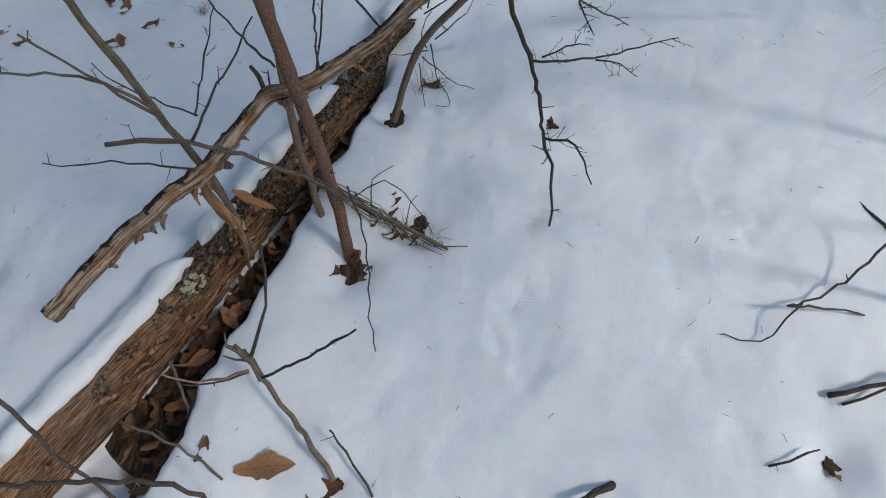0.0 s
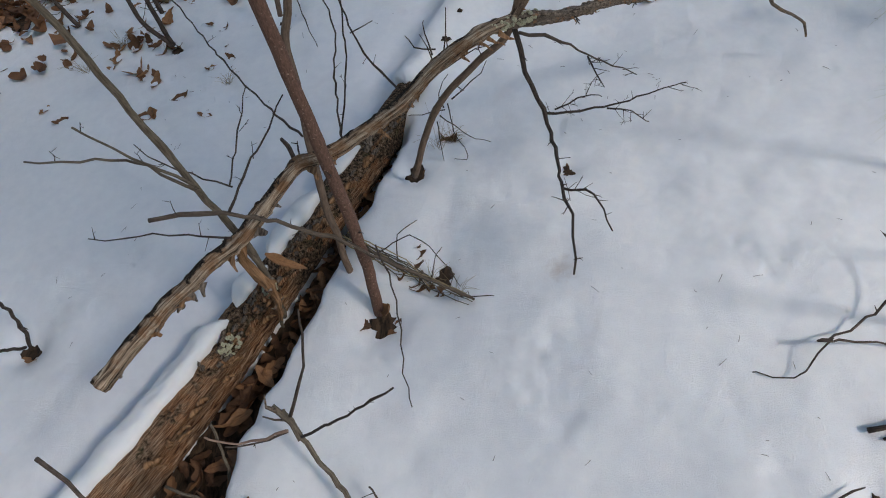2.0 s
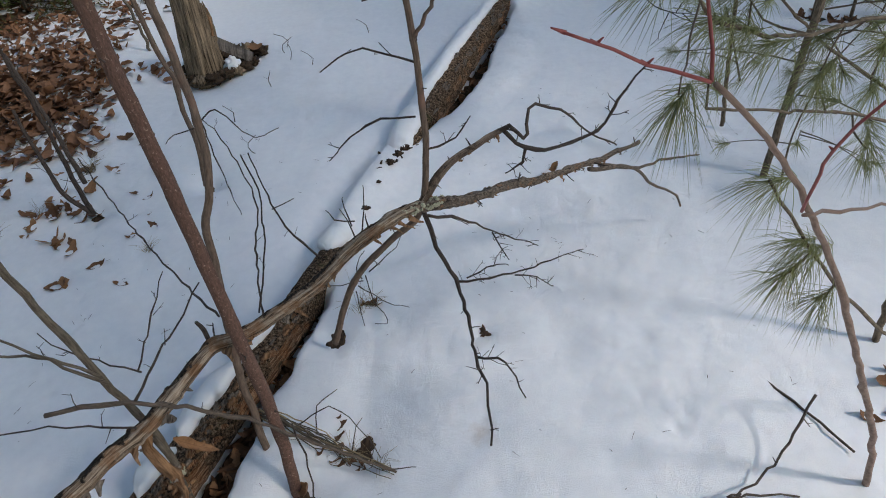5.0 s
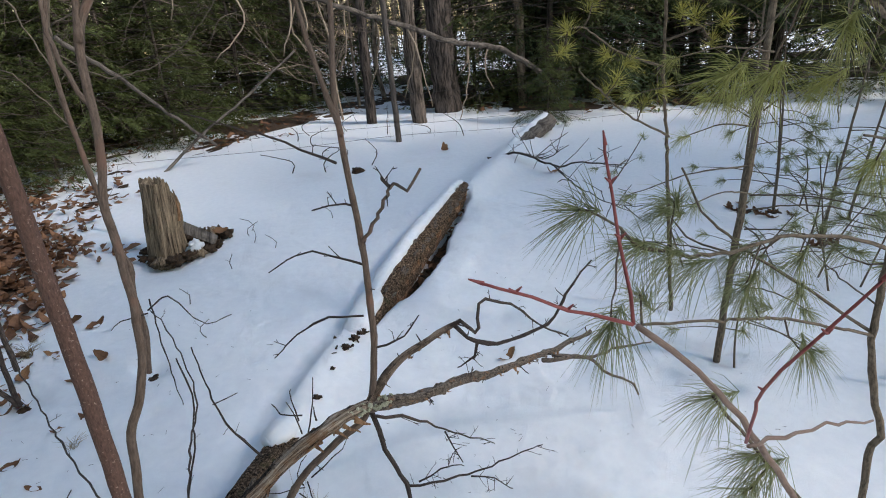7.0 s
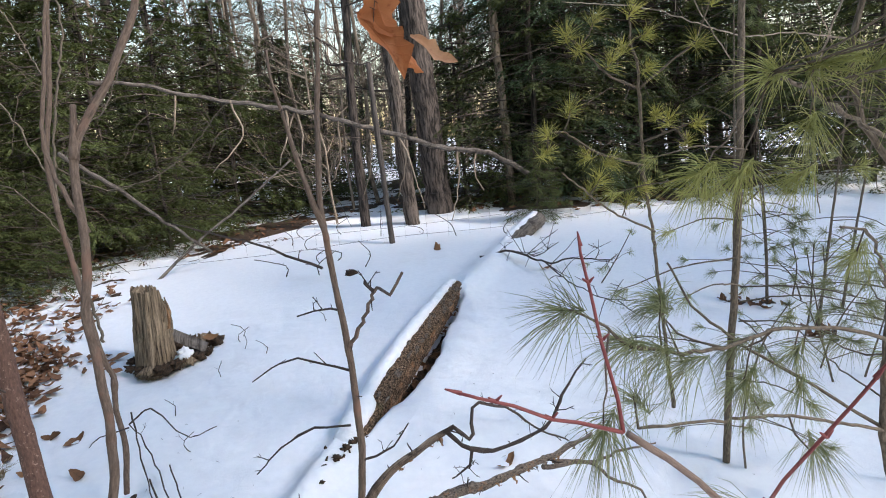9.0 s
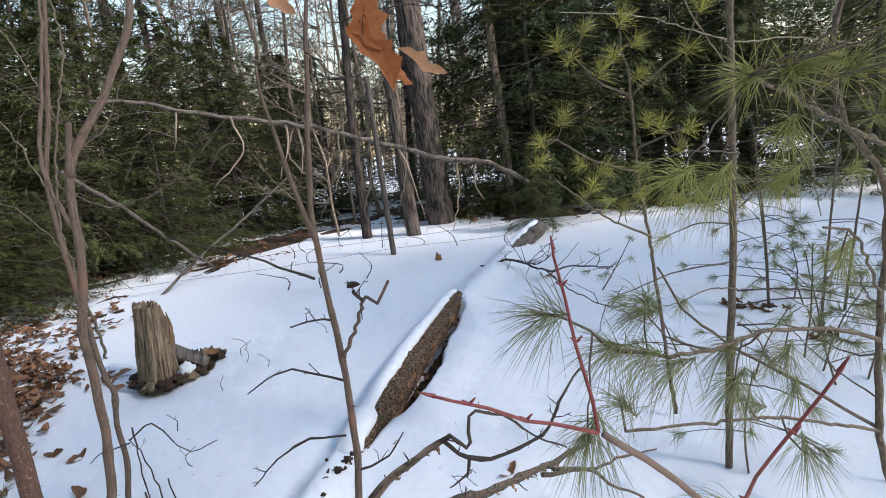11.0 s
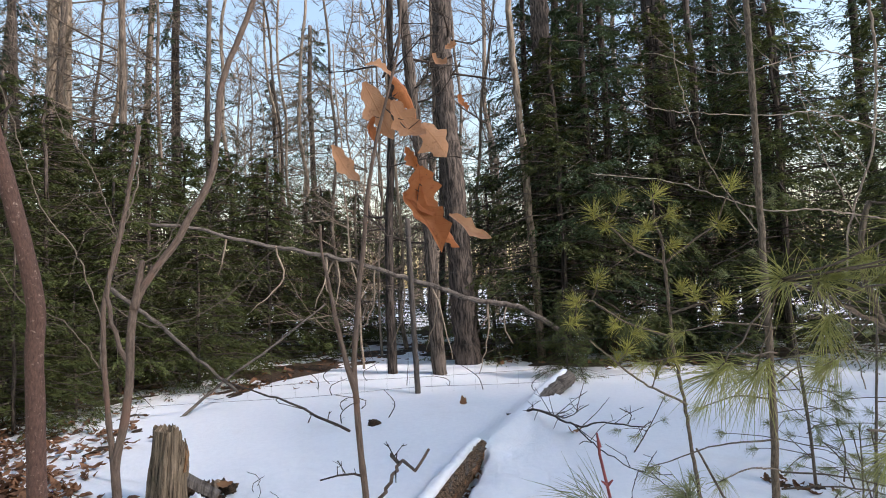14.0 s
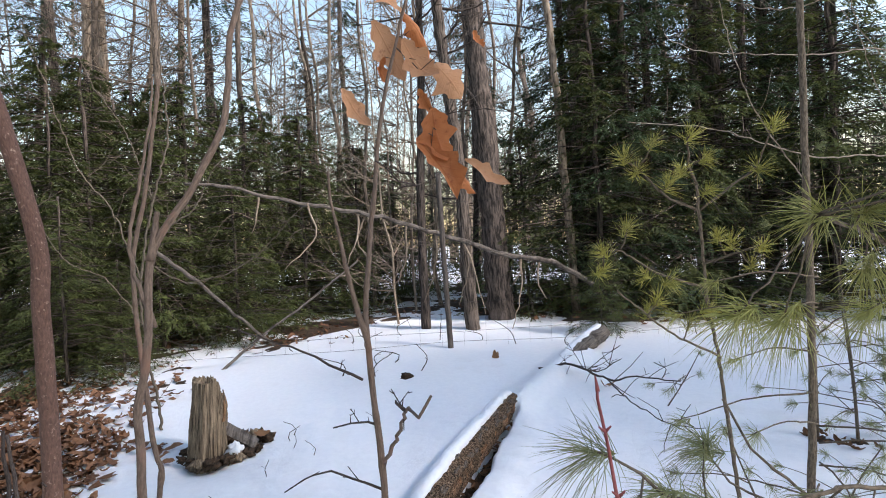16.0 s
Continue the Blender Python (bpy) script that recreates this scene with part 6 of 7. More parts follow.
mid_pine = thing("pine_sapling", "slim young pine with yellow-green needle tufts at its twig ends", "pine", (1.85, 2.84, 0.18))
stem("stem", LINE_PINEA, 0.011, 0.006, PINEBARK, mid_pine, "", 8)
anchor = []
for pts in (LINE_PINEA_B, LINE_PINEA_C, LINE_PINEA_D, LINE_PINEA_E, LINE_PINEA_F, LINE_PINEA_G):
    stem("branch", pts, 0.006, 0.003, PINEBARK, mid_pine)
    anchor += smooth_line(pts, 0.03)
for i, p in enumerate(LINE_TP + LINE_TQ):
    q = Vector(p)
    near = min(anchor, key=lambda s: (s - q).length)
    d = q - near
    bearer = mid_pine
    if d.length > 0.02:
        bearer = stem("branchlet", [near, near.lerp(q, 0.5) - Vector((0, 0, 0.015)), q], 0.0035, 0.002, PINEBARK, mid_pine, "", 5)
    d = d.normalized() * 0.5 + Vector((rnd.uniform(-0.4, 0.4), -0.2, 0.6))
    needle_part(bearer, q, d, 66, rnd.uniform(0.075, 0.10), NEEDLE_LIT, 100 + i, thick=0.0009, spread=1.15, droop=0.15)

tall_pine = thing("pine_sapling", "tall thin pine with a bare brown stem", "pine", (1.83, 2.38, 0.13))
m = Mesh()
tube(m, LINE_PINE1, 0.0165, 0.012, 9, 0.04, 0.1, 0.004, 3)
part("stem", m, PINEBARK, tall_pine)
for i in range(16):
    z = rnd.uniform(0.5, 1.7)
    a = rnd.uniform(2.2, 5.2)
    c = Vector((1.88 + (z - 0.6) * 0.05, 2.38, z))
    L = rnd.uniform(0.25, 0.6)
    e = c + Vector((math.cos(a) * L, math.sin(a) * L, rnd.uniform(-0.12, 0.12)))
    bough = stem("branch", [c, c.lerp(e, 0.5) + Vector((0, 0, 0.03)), e], 0.004, 0.002, PINEBARK, tall_pine, "", 5)
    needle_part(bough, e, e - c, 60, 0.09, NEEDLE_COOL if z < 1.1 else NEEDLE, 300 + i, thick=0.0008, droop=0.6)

# seedlings farther back on the snow
rnd = random.Random(31)
for (x, y), (h, lean) in zip(LINE_SEED_SPOTS, ((2.4, 0.05), (1.4, -0.1), (1.8, 0.35), (1.5, 0.5), (1.1, -0.1), (1.6, 0.1), (2.2, 0.1))):
    z0 = snow(x, y) - 0.05
    pine = thing("pine_seedling", "small pine with sparse needle tufts standing in the snow", "pine", (x, y, z0), "pine seedlings")
    top = Vector((x + lean * h * 0.4, y + 0.05, z0 + h))
    stem("stem", [(x, y, z0), (x + lean * h * 0.12, y, z0 + h * 0.4), top], 0.0105, 0.004, PINEBARK, pine, "", 7, 0.08)
    for i in range(11):
        s = rnd.uniform(0.15, 1.0)
        c = Vector((x, y, z0)).lerp(top, s)
        a = rnd.uniform(0, 6.28)
        L = (1.15 - s) * rnd.uniform(0.25, 0.6) + 0.05
        e = c + Vector((math.cos(a) * L, math.sin(a) * L, rnd.uniform(-0.15, 0.15)))
        bough = stem("branch", [c, c.lerp(e, 0.5) + Vector((0, 0, 0.02)), e], 0.004, 0.002, PINEBARK, pine, "", 5, 0.08)
        needle_part(bough, e, e - c, 55, 0.085, NEEDLE_COOL, 500 + i + int(x * 100), thick=0.0010, droop=0.5)

rnd = random.Random(63)
for k in range(16):
    x, y = rnd.uniform(1.7, 4.4), rnd.uniform(2.3, 5.2)
    h = rnd.uniform(0.25, 0.8)
    z0 = snow(x, y) - 0.04
    pine = thing("pine_seedling", "low spindly pine seedling half buried in snow", "pine", (x, y, z0), "pine seedlings")
    top = Vector((x + rnd.uniform(-0.3, 0.3), y + rnd.uniform(-0.1, 0.1), z0 + h))
    stem("stem", [(x, y, z0), Vector((x, y, z0)).lerp(top, 0.5) + Vector((rnd.uniform(-0.05, 0.05), 0, 0.03)), top], 0.006, 0.003, PINEBARK, pine, "", 6, 0.06)
    needle_part(pine, top, (rnd.uniform(-0.4, 0.4), 0, 1), 45, 0.08, NEEDLE_COOL, 900 + k, thick=0.0009, droop=0.4)
    for i in range(4):
        c = Vector((x, y, z0)).lerp(top, rnd.uniform(0.3, 0.9))
        a = rnd.uniform(0, 6.28)
        e = c + Vector((math.cos(a), math.sin(a), rnd.uniform(-0.2, 0.3))) * rnd.uniform(0.12, 0.4)
        bough = stem("branch", [c, c.lerp(e, 0.5) + Vector((0, 0, 0.02)), e], 0.003, 0.0016, PINEBARK, pine, "", 5, 0.06)
        needle_part(bough, e, e - c, 40, 0.075, NEEDLE_COOL, 950 + 7 * k + i, thick=0.0009, droop=0.5)

# ---- stump ----
stump = thing("tree_stump", "weathered grey-brown broken stump with a rotted side", "stump", (-1.20, 4.40, 0.30))
m = Mesh()
n, rings = 110, 44
vs, uvs = [], []
sx, sy, sz = -1.205, 4.42, base_height(-1.2, 4.42) - 0.07
for j in range(rings + 1):
    s = j / rings
    for k in range(n):
        a = 2 * math.pi * k / n
        ca, sa = math.cos(a), math.sin(a)
        # the right side has rotted down in a ragged slope
        lip = 0.625 + 0.012 * math.sin(a * 2 + 2) + 0.03 * noise.noise((ca * 7, sa * 7, 5)) + 0.025 * noise.noise((ca * 20, sa * 20, 2)) - 0.20 * max(0.0, math.cos(a - 0.35) - 0.45) / 0.55 * (1 + 0.5 * noise.noise((ca * 12, sa * 12, 8)))
        r = 0.101 + 0.034 * (1 - s) ** 2.2 * (1 + 0.4 * math.sin(a * 4 + 1)) + 0.006 * s
        r *= 1 + 0.11 * noise.noise((ca * 3.2, sa * 3.2, s * 0.7)) + 0.12 * noise.noise((ca * 9, sa * 9, s * 1.1)) + 0.08 * noise.noise((ca * 24, sa * 24, s * 2.2)) + 0.03 * noise.noise((ca * 30, sa * 30, s * 14))
        vs.append((sx + ca * r + 0.045 * s, sy + sa * r, sz + s * lip))
        uvs.append((a * 0.11, s * lip))
m.add(vs, [(j * n + k, j * n + (k + 1) % n, (j + 1) * n + (k + 1) % n, (j + 1) * n + k) for j in range(rings) for k in range(n)], uvs)
tx, top_ring = sx + 0.045, vs[rings * n:]
m.add(list(top_ring) + [(tx + 0.75 * (v[0] - tx), sy + 0.75 * (v[1] - sy), v[2] - 0.02 + 0.02 * noise.noise((v[0] * 60, v[1] * 60, 3))) for v in top_ring] + [(tx + 0.3 * (v[0] - tx), sy + 0.3 * (v[1] - sy), v[2] - 0.10 + 0.03 * noise.noise((v[0] * 40, v[1] * 40, 9))) for v in top_ring] + [(tx, sy, sz + 0.44)],
      [(q * n + k, q * n + (k + 1) % n, (q + 1) * n + (k + 1) % n, (q + 1) * n + k) for q in (0, 1) for k in range(n)] + [(2 * n + k, 2 * n + (k + 1) % n, 3 * n) for k in range(n)])
part("trunk", m, STUMPW, stump)


def clod(parent, c, r, flat, material, seed, name="rotten_clod"):
    """A crumbling lump of rotten wood and soil."""
    m = Mesh()
    nu, nv = 18, 11
    vs = [tuple(Vector(c) + Vector((0, 0, -r * flat)))]
    for j in range(1, nv):
        th = math.pi * j / nv
        for k in range(nu):
            ph = 2 * math.pi * k / nu
            d = Vector((math.sin(th) * math.cos(ph), math.sin(th) * math.sin(ph), -math.cos(th)))
            q = r * (1 + 0.7 * noise.noise(d * 1.4 + Vector((seed, 0, 0))) + 0.6 * noise.noise(d * 3.5 + Vector((0, seed, 0))) + 0.45 * noise.noise(d * 8 + Vector((0, 0, seed))))
            vs.append(tuple(Vector(c) + Vector((d.x * q, d.y * q, d.z * q * flat))))
    vs.append(tuple(Vector(c) + Vector((0, 0, r * flat))))
    f = [(0, 1 + (k + 1) % nu, 1 + k) for k in range(nu)] + [(1 + j * nu + k, 1 + j * nu + (k + 1) % nu, 1 + (j + 1) * nu + (k + 1) % nu, 1 + (j + 1) * nu + k) for j in range(nv - 2) for k in range(nu)]
    f += [(len(vs) - 1, 1 + (nv - 2) * nu + k, 1 + (nv - 2) * nu + (k + 1) % nu) for k in range(nu)]
    m.add(vs, f)
    return part(name, m, material, parent)


gz = base_height(-1.1, 4.4)
for k, (x, y, r, fl, mat) in enumerate(((-1.27, 4.32, 0.050, 0.6, HUMUS), (-1.20, 4.27, 0.055, 0.6, STUMPW), (-1.12, 4.27, 0.055, 0.7, HUMUS), (-1.05, 4.33, 0.050, 0.8, HUMUS), (-0.98, 4.37, 0.050, 0.8, STUMPW), (-0.92, 4.42, 0.046, 0.8, HUMUS), (-0.86, 4.48, 0.038, 0.8, HUMUS),
                                         (-1.10, 4.62, 0.060, 1.0, HUMUS), (-1.02, 4.66, 0.060, 1.0, HUMUS), (-0.95, 4.68, 0.055, 1.0, STUMPW), (-0.88, 4.68, 0.055, 1.0, HUMUS), (-0.82, 4.65, 0.045, 1.0, HUMUS), (-1.36, 4.37, 0.032, 0.8, HUMUS), (-1.38, 4.50, 0.035, 0.9, HUMUS), (-1.06, 4.48, 0.07, 0.35, HUMUS), (-0.97, 4.52, 0.07, 0.35, HUMUS))):
    clod(stump, (x, y, gz + 0.01 + (y - 4.4) * 0.1), r * 1.05, fl * 0.8, mat, 3.1 * k + 1)
m = Mesh()
vs = []
for i in range(11):
    q = i / 10
    p = Vector((-1.10, 4.47, gz + 0.20)).lerp(Vector((-0.87, 4.47, gz + 0.055)), q)
    w = 0.042 * (1 - 0.25 * q) * (1 + 0.35 * noise.noise((q * 7, 2, 1)))
    vs += [p + Vector((-0.01, -w, -0.025)), p + Vector((0, -w * 0.3, 0.010 + 0.006 * noise.noise((q * 8, 1, 1)))), p + Vector((0.02, w, 0.018)), p + Vector((0, 0, -0.03))]
m.add(vs, [(i * 4 + a, i * 4 + (a + 1) % 4, i * 4 + 4 + (a + 1) % 4, i * 4 + 4 + a) for i in range(10) for a in range(4)] + [(3, 2, 1, 0), (40, 41, 42, 43)])
part("slab", m, GREYPOLE, stump, "split grey slab of wood", False)
for k, (a, z0, L) in enumerate(((-0.5, 0.50, 0.16), (-0.2, 0.44, 0.20), (0.1, 0.40, 0.20), (0.4, 0.46, 0.15), (0.75, 0.52, 0.13))):
    m = Mesh()
    c = Vector((tx + 0.095 * math.cos(a), sy + 0.095 * math.sin(a), sz + z0 - 0.12))
    tube(m, [c, c + Vector((0.012, 0, L * 0.5)), c + Vector((0.004, 0, L))], 0.016, 0.004, 6, 0.015, 0.5, 0.004, k * 3.0)
    part("splinter", m, PEELWOOD if k % 2 else STUMPW, stump, "split reddish rotten wood", False)
lump = clod(None, (-1.0, 4.40, gz + 0.05), 0.050, 0.8, SNOW, 5.5, "snow_lump")
tagged(lump, "small lump of snow in the stump's rotted hollow", "snow", kind="stuff")
ground_leaf("dead_leaf", -0.86, 4.60, 0.12, 0.5, DEADLEAF, "curled tan leaf caught on the stump's rotted side", 0.6, gz + 0.075, 0.8)

for k, (x, y, r) in enumerate(((0.065, 2.88, 0.024), (0.110, 2.96, 0.026), (0.145, 3.03, 0.034), (0.185, 3.10, 0.040), (-0.075, 2.51, 0.018), (0.0, 2.70, 0.012))):
    bit = clod(None, (x, y, snow(x, y) + 0.002), r, 0.55, HUMUS, 2.3 * k + 40, "bark_lump")
    tagged(bit, "dark lump of rotten bark showing through the snow", "bark", "bark lumps")

# dark lump added to give the melted hole its darkness
bit = clod(None, (0.23, 5.95, snow(0.23, 5.95) + 0.02), 0.055, 0.8, HUMUS, 77.0, "bark_lump")
tagged(bit, "dark lump added in place of a melted hole's darkness", "bark", "bark lumps")

# ---- second log, brush and small clutter ----
far_log = thing("fallen_log", "snow-topped log end rising out of the snow", "log", (2.2, 6.5, 0.5))
m = Mesh()
FAR_LINE = [(1.80, 5.95, 0.40), (2.18, 6.5, 0.51), (2.60, 7.0, 0.60)]
big_log(m, FAR_LINE, 0.085, 0.088, 32, 0.03, 8.0, 0.2)
part("trunk", m, GREYPOLE, far_log)
m = Mesh()
dense = smooth_line(FAR_LINE, 0.03)
vs = []
for i, p in enumerate(dense):
    for k in range(9):
        a = k / 4 - 1
        vs.append((p.x - 0.040 + a * 0.055, p.y + 0.028 - a * 0.035, p.z + 0.105 - 0.035 * a * a + 0.008 * noise.noise((p.x * 9, p.y * 9, k))))
m.add(vs, [(i * 9 + k, i * 9 + k + 1, i * 9 + k + 10, i * 9 + k + 9) for i in range(len(dense) - 1) for k in range(8)])
tagged(part("snow_cap", m, SNOW), "snow lying along the top of the far log", "snow", kind="stuff")

brush = thing("fallen_branch", "dead brushy branch lying on the snow beside the far log", "branch", (1.54, 5.79, 0.45))
for pts, a in ((LINE_BRUSH, 0.014), (LINE_BRUSH_B, 0.008), (LINE_BRUSH_C, 0.007)):
    m = Mesh()
    tube(m, pts, a, a * 0.4, 6, 0.06, 0.15, 0.02, random.random() * 9, knots=0.2)
    stalk = part("limb", m, TWIG, brush)
    spurs(stalk, pts, 0.004, 9, 0.28, 4, int(a * 1e4))
rnd = random.Random(12)
for _ in range(15):
    x, y = rnd.uniform(-0.6, 4.0), rnd.uniform(5.3, 8.2)
    z = snow(x, y)
    h = rnd.uniform(0.1, 0.45)
    lone_twig("twig", "bare twig poking out of the snow", [(x, y, z - 0.03), (x + rnd.uniform(-0.1, 0.1), y, z + h * 0.5), (x + rnd.uniform(-0.3, 0.3), y + rnd.uniform(-0.1, 0.1), z + h)], 0.006, 0.003, TWIG, 3, "twigs in the snow")
for _ in range(8):
    x, y = rnd.uniform(-0.9, 0.0), rnd.uniform(3.2, 4.8)
    z = snow(x, y)
    lone_twig("twig", "bare twig poking out of the snow", [(x, y, z - 0.03), (x + rnd.uniform(-0.05, 0.05), y, z + 0.05), (x + rnd.uniform(-0.08, 0.08), y, z + 0.11)], 0.003, 0.0015, TWIG, 1, "twigs in the snow")

LEAVES = ((0.12, 0.6, DEADLEAF, "curled tan oak leaf on the snow", 0.9), (0.12, 2.0, DEADLEAF, "brown leaf sunk in a hollow in the snow", 0.6), (0.085, 1.4, DEADLEAF, "curled brown leaf in a hollow of the snow", 0.55),
          (0.165, 0.1, DEADLEAF, "flat orange-brown oak leaf on the snow", 0.1), (0.065, 1.3, LITTER, "small dark leaf standing in the snow", 1.1), (0.085, -0.9, DEADLEAF, "orange leaf at the foot of the sapling", 0.4),
          (0.07, 0.2, DEADLEAF, "small tan leaf on the snow", 0.3), (0.11, 0.5, DEADLEAF, "brown leaf lying on the snow", 0.6), (0.15, 0.2, DEADLEAF, "curled tan leaf on the snow beside the brush", 1.0),
          (0.15, 1.2, DEADLEAF, "tan leaf caught upright in the snow", 1.2), (0.06, 0.3, DEADLEAF, "reddish leaf at the foot of the oak sapling", 0.7), (0.11, 1.0, LITTER, "dark leaf in a melted hole in the snow", 0.9),
          (0.07, 0.5, LITTER, "dark curled leaf among twigs", 0.45), (0.06, 2.5, LITTER, "dark curled leaf among twigs", 0.45), (0.06, 1.5, LITTER, "dark curled leaf among twigs", 0.45),
          (0.08, 2.6, LITTER, "dark dead leaf in the hollow round the sapling", 0.4), (0.07, 0.9, LITTER, "dark dead leaf in the hollow round the sapling", 0.4),
          (0.10, 0.3, LITTER, "dark brown leaf half under the snow", 0.4), (0.07, 1.2, LITTER, "curled brown leaf on the snow", 0.8), (0.09, 0.8, DEADLEAF, "curled brown leaf on the snow", 0.8))
for (x, y), (s, yaw, mat, lab, cu) in zip(LINE_LEAF_SPOTS, LEAVES):
    ground_leaf("dead_leaf", x, y, s, yaw, mat, lab, 0.7 if "orange leaf at" in lab else 0.35 if cu > 0.5 else 0.12, snow(x, y) + 0.012 if s > 0.16 else snow(x, y) + 0.03 if "orange leaf at" in lab else None, cu)
for (x, y), r in zip(LINE_PITS, (0.050, 0.045, 0.04, 0.026, 0.022, 0.018, 0.035, 0.03, 0.03, 0.08, 0.06, 0.08)):
    pit(x, y, r)
for k, (x, y) in enumerate(LINE_CLODS):
    rr = random.Random(k)
    for _ in range(7):
        ground_leaf("dead_leaf", x + rr.uniform(-0.12, 0.12), y + rr.uniform(-0.1, 0.1), rr.uniform(0.06, 0.11), rr.uniform(0, 6.28), LITTER, "dark dead leaf packed round a stem's foot", 0.5, None, 0.9, 0.5)
for k, (x, y) in enumerate(LINE_LEAF_SPOTS[12:15]):
    rr = random.Random(k + 50)
    for _ in range(2):
        ground_leaf("dead_leaf", x + rr.uniform(-0.06, 0.06), y + rr.uniform(-0.045, 0.045), rr.uniform(0.05, 0.08), rr.uniform(0, 6.28), LITTER, "dark dead leaf packed round the sapling's foot", 0.15, None, 0.3, 0.2)
for y in np.linspace(0.25, 1.9, 44):
    rr = random.Random(int(y * 1000))
    c, d, tan = log_point(y, 90, rr.uniform(-0.01, max(0.0, gap_width(y) - 0.04)) if y > 0.68 else rr.gauss(0.15, 0.03))
    ground_leaf("dead_leaf", c.x, c.y, rr.uniform(0.06, 0.10), rr.uniform(0, 6.28), DEADLEAF if rr.random() < 0.65 else LITTER, "curled brown leaf in the gap beside the log", 0.7, max(snow(c.x, c.y), base_height(c.x, c.y) - 0.125) + rr.uniform(0, 0.05), rr.uniform(0.2, 1.0), 0.5)
rnd = random.Random(44)
for _ in range(60):
    x, y = rnd.gauss(-1.65, 0.45), rnd.gauss(2.95, 0.42)
    if x < -1.05:
        ground_leaf("dead_leaf", x, y, rnd.uniform(0.05, 0.125), rnd.uniform(0, 6.3), LITTER if rnd.random() < 0.5 else DEADLEAF, "dead leaf scattered on thin snow", 0.4, None, rnd.uniform(0.2, 1.0))


for k in range(5):
    rr = random.Random(k + 70)
    ground_leaf("dead_leaf", -0.074 + rr.uniform(-0.02, 0.02), 1.94 + rr.uniform(-0.02, 0.02), 0.06, rr.uniform(0, 6.3), LITTER, "dark curled leaf caught in a grass tuft", 0.5, None, 0.9)


def grass_tuft(x, y, n, h, seed):
    rnd = random.Random(seed)
    m = Mesh()
    for _ in range(n):
        a = rnd.uniform(0, 6.28)
        L = h * rnd.uniform(0.5, 1.2)
        b = Vector((x + rnd.uniform(-0.015, 0.015), y + rnd.uniform(-0.015, 0.015), snow(x, y) - 0.01))
        d = Vector((math.cos(a) * 0.6, math.sin(a) * 0.6, 1)).normalized()
        tube(m, [b, b + d * L * 0.6, b + d * L + Vector((math.cos(a), math.sin(a), -0.8)) * L * 0.25], 0.0009, 0.0005, 3, 0.03)
    ob = part("grass_tuft", m, GRASS)
    return tagged(ob, "tuft of dry tan grass in the snow", "grass", "grass tufts")


for i, ((x, y), (n, h)) in enumerate(zip(LINE_GRASS_SPOTS, ((26, 0.09), (26, 0.08), (50, 0.14), (26, 0.10), (18, 0.10), (14, 0.16), (20, 0.1), (20, 0.12), (20, 0.10), (16, 0.10)))):
    grass_tuft(x, y, n, h, i)

# pine needles and bits of bark scattered on the snow
m = Mesh()
rnd = random.Random(90)
for _ in range(230):
    x, y = rnd.uniform(-1.6, 1.9), rnd.uniform(0.35, 3.6)
    if abs(axis_near(x, y)[0]) < 0.28:
        continue
    a, L = rnd.uniform(0, 6.28), rnd.choice((0.008, 0.01, 0.015, 0.02, 0.03))
    p = Vector((x, y, snow(x, y) + 0.002))
    q = Vector((x + math.cos(a) * L, y + math.sin(a) * L, 0))
    q.z = snow(q.x, q.y) + rnd.uniform(0.001, 0.008)
    tube(m, [p, p.lerp(q, 0.5) + Vector((0, 0, 0.001)), q], 0.0009, 0.0005, 4, 0.05)
tagged(part("scattered_needles", m, TWIG), "loose needles and bark crumbs scattered over the snow", "debris", kind="stuff")

# ---- the wire fence ----
fence = thing("wire_fence", "tall thin wire fence on a grey post at the wood's edge", "fence", (0.77, 7.23, 0.5))
pz = snow(0.774, 7.226)
m = Mesh()
tube(m, [(0.774, 7.226, pz - 0.1), (0.75, 7.226, pz + 1.1), (0.735, 7.226, pz + 2.15)], 0.036, 0.032, 10, 0.1, 0.08, 0.008, 3)
part("post", m, POSTM, fence)
for h in (0.06, 0.2, 0.55, 0.85, 1.15, 1.45, 1.8):
    m = Mesh()
    pts = [(x, 7.18 + 0.05 * math.sin(x), snow(x, 7.18) * 0.3 + 0.7 * pz + h + 0.02 * math.sin(x * 2 + h * 9)) for x in (-5, -3.4, -1.9, -0.5, 0.76, 2.2, 3.7, 5.6, 8)]
    tube(m, pts, 0.0019, 0.0019, 4, 0.25)
    part("wire", m, WIRE, fence)
for i in range(48):
    x = -5.0 + i * 0.27
    m = Mesh()
    tube(m, [(x, 7.18, snow(x, 7.18) + 0.02), (x + 0.01, 7.19, snow(x, 7.18) + 0.9), (x, 7.18, pz + 1.8)], 0.0009, 0.0009, 3, 0.4)
    part("wire", m, WIRE, fence)

# ---- the wood ----
def trunk_mesh(h, r, lean, seed, sides=14, flare=1.35, bend=0.03):
    m = Mesh()
    rnd = random.Random(seed)
    ph, amp = rnd.uniform(0, 6.28), bend * 2.2
    pts = [(0, 0, -0.3), (0, 0, 0.05)] + [(lean * z + amp * (math.sin(ph + z * 0.55) - math.sin(ph)) + rnd.uniform(-bend, bend), rnd.uniform(-bend, bend), z) for z in np.linspace(0.8, h, 9)]
    tube(m, pts, r * flare, r * 0.55, sides, 0.25 if sides < 16 else 0.06, 0.10 if sides < 16 else 0.22, 0.02, seed, power=0.5)
    return m


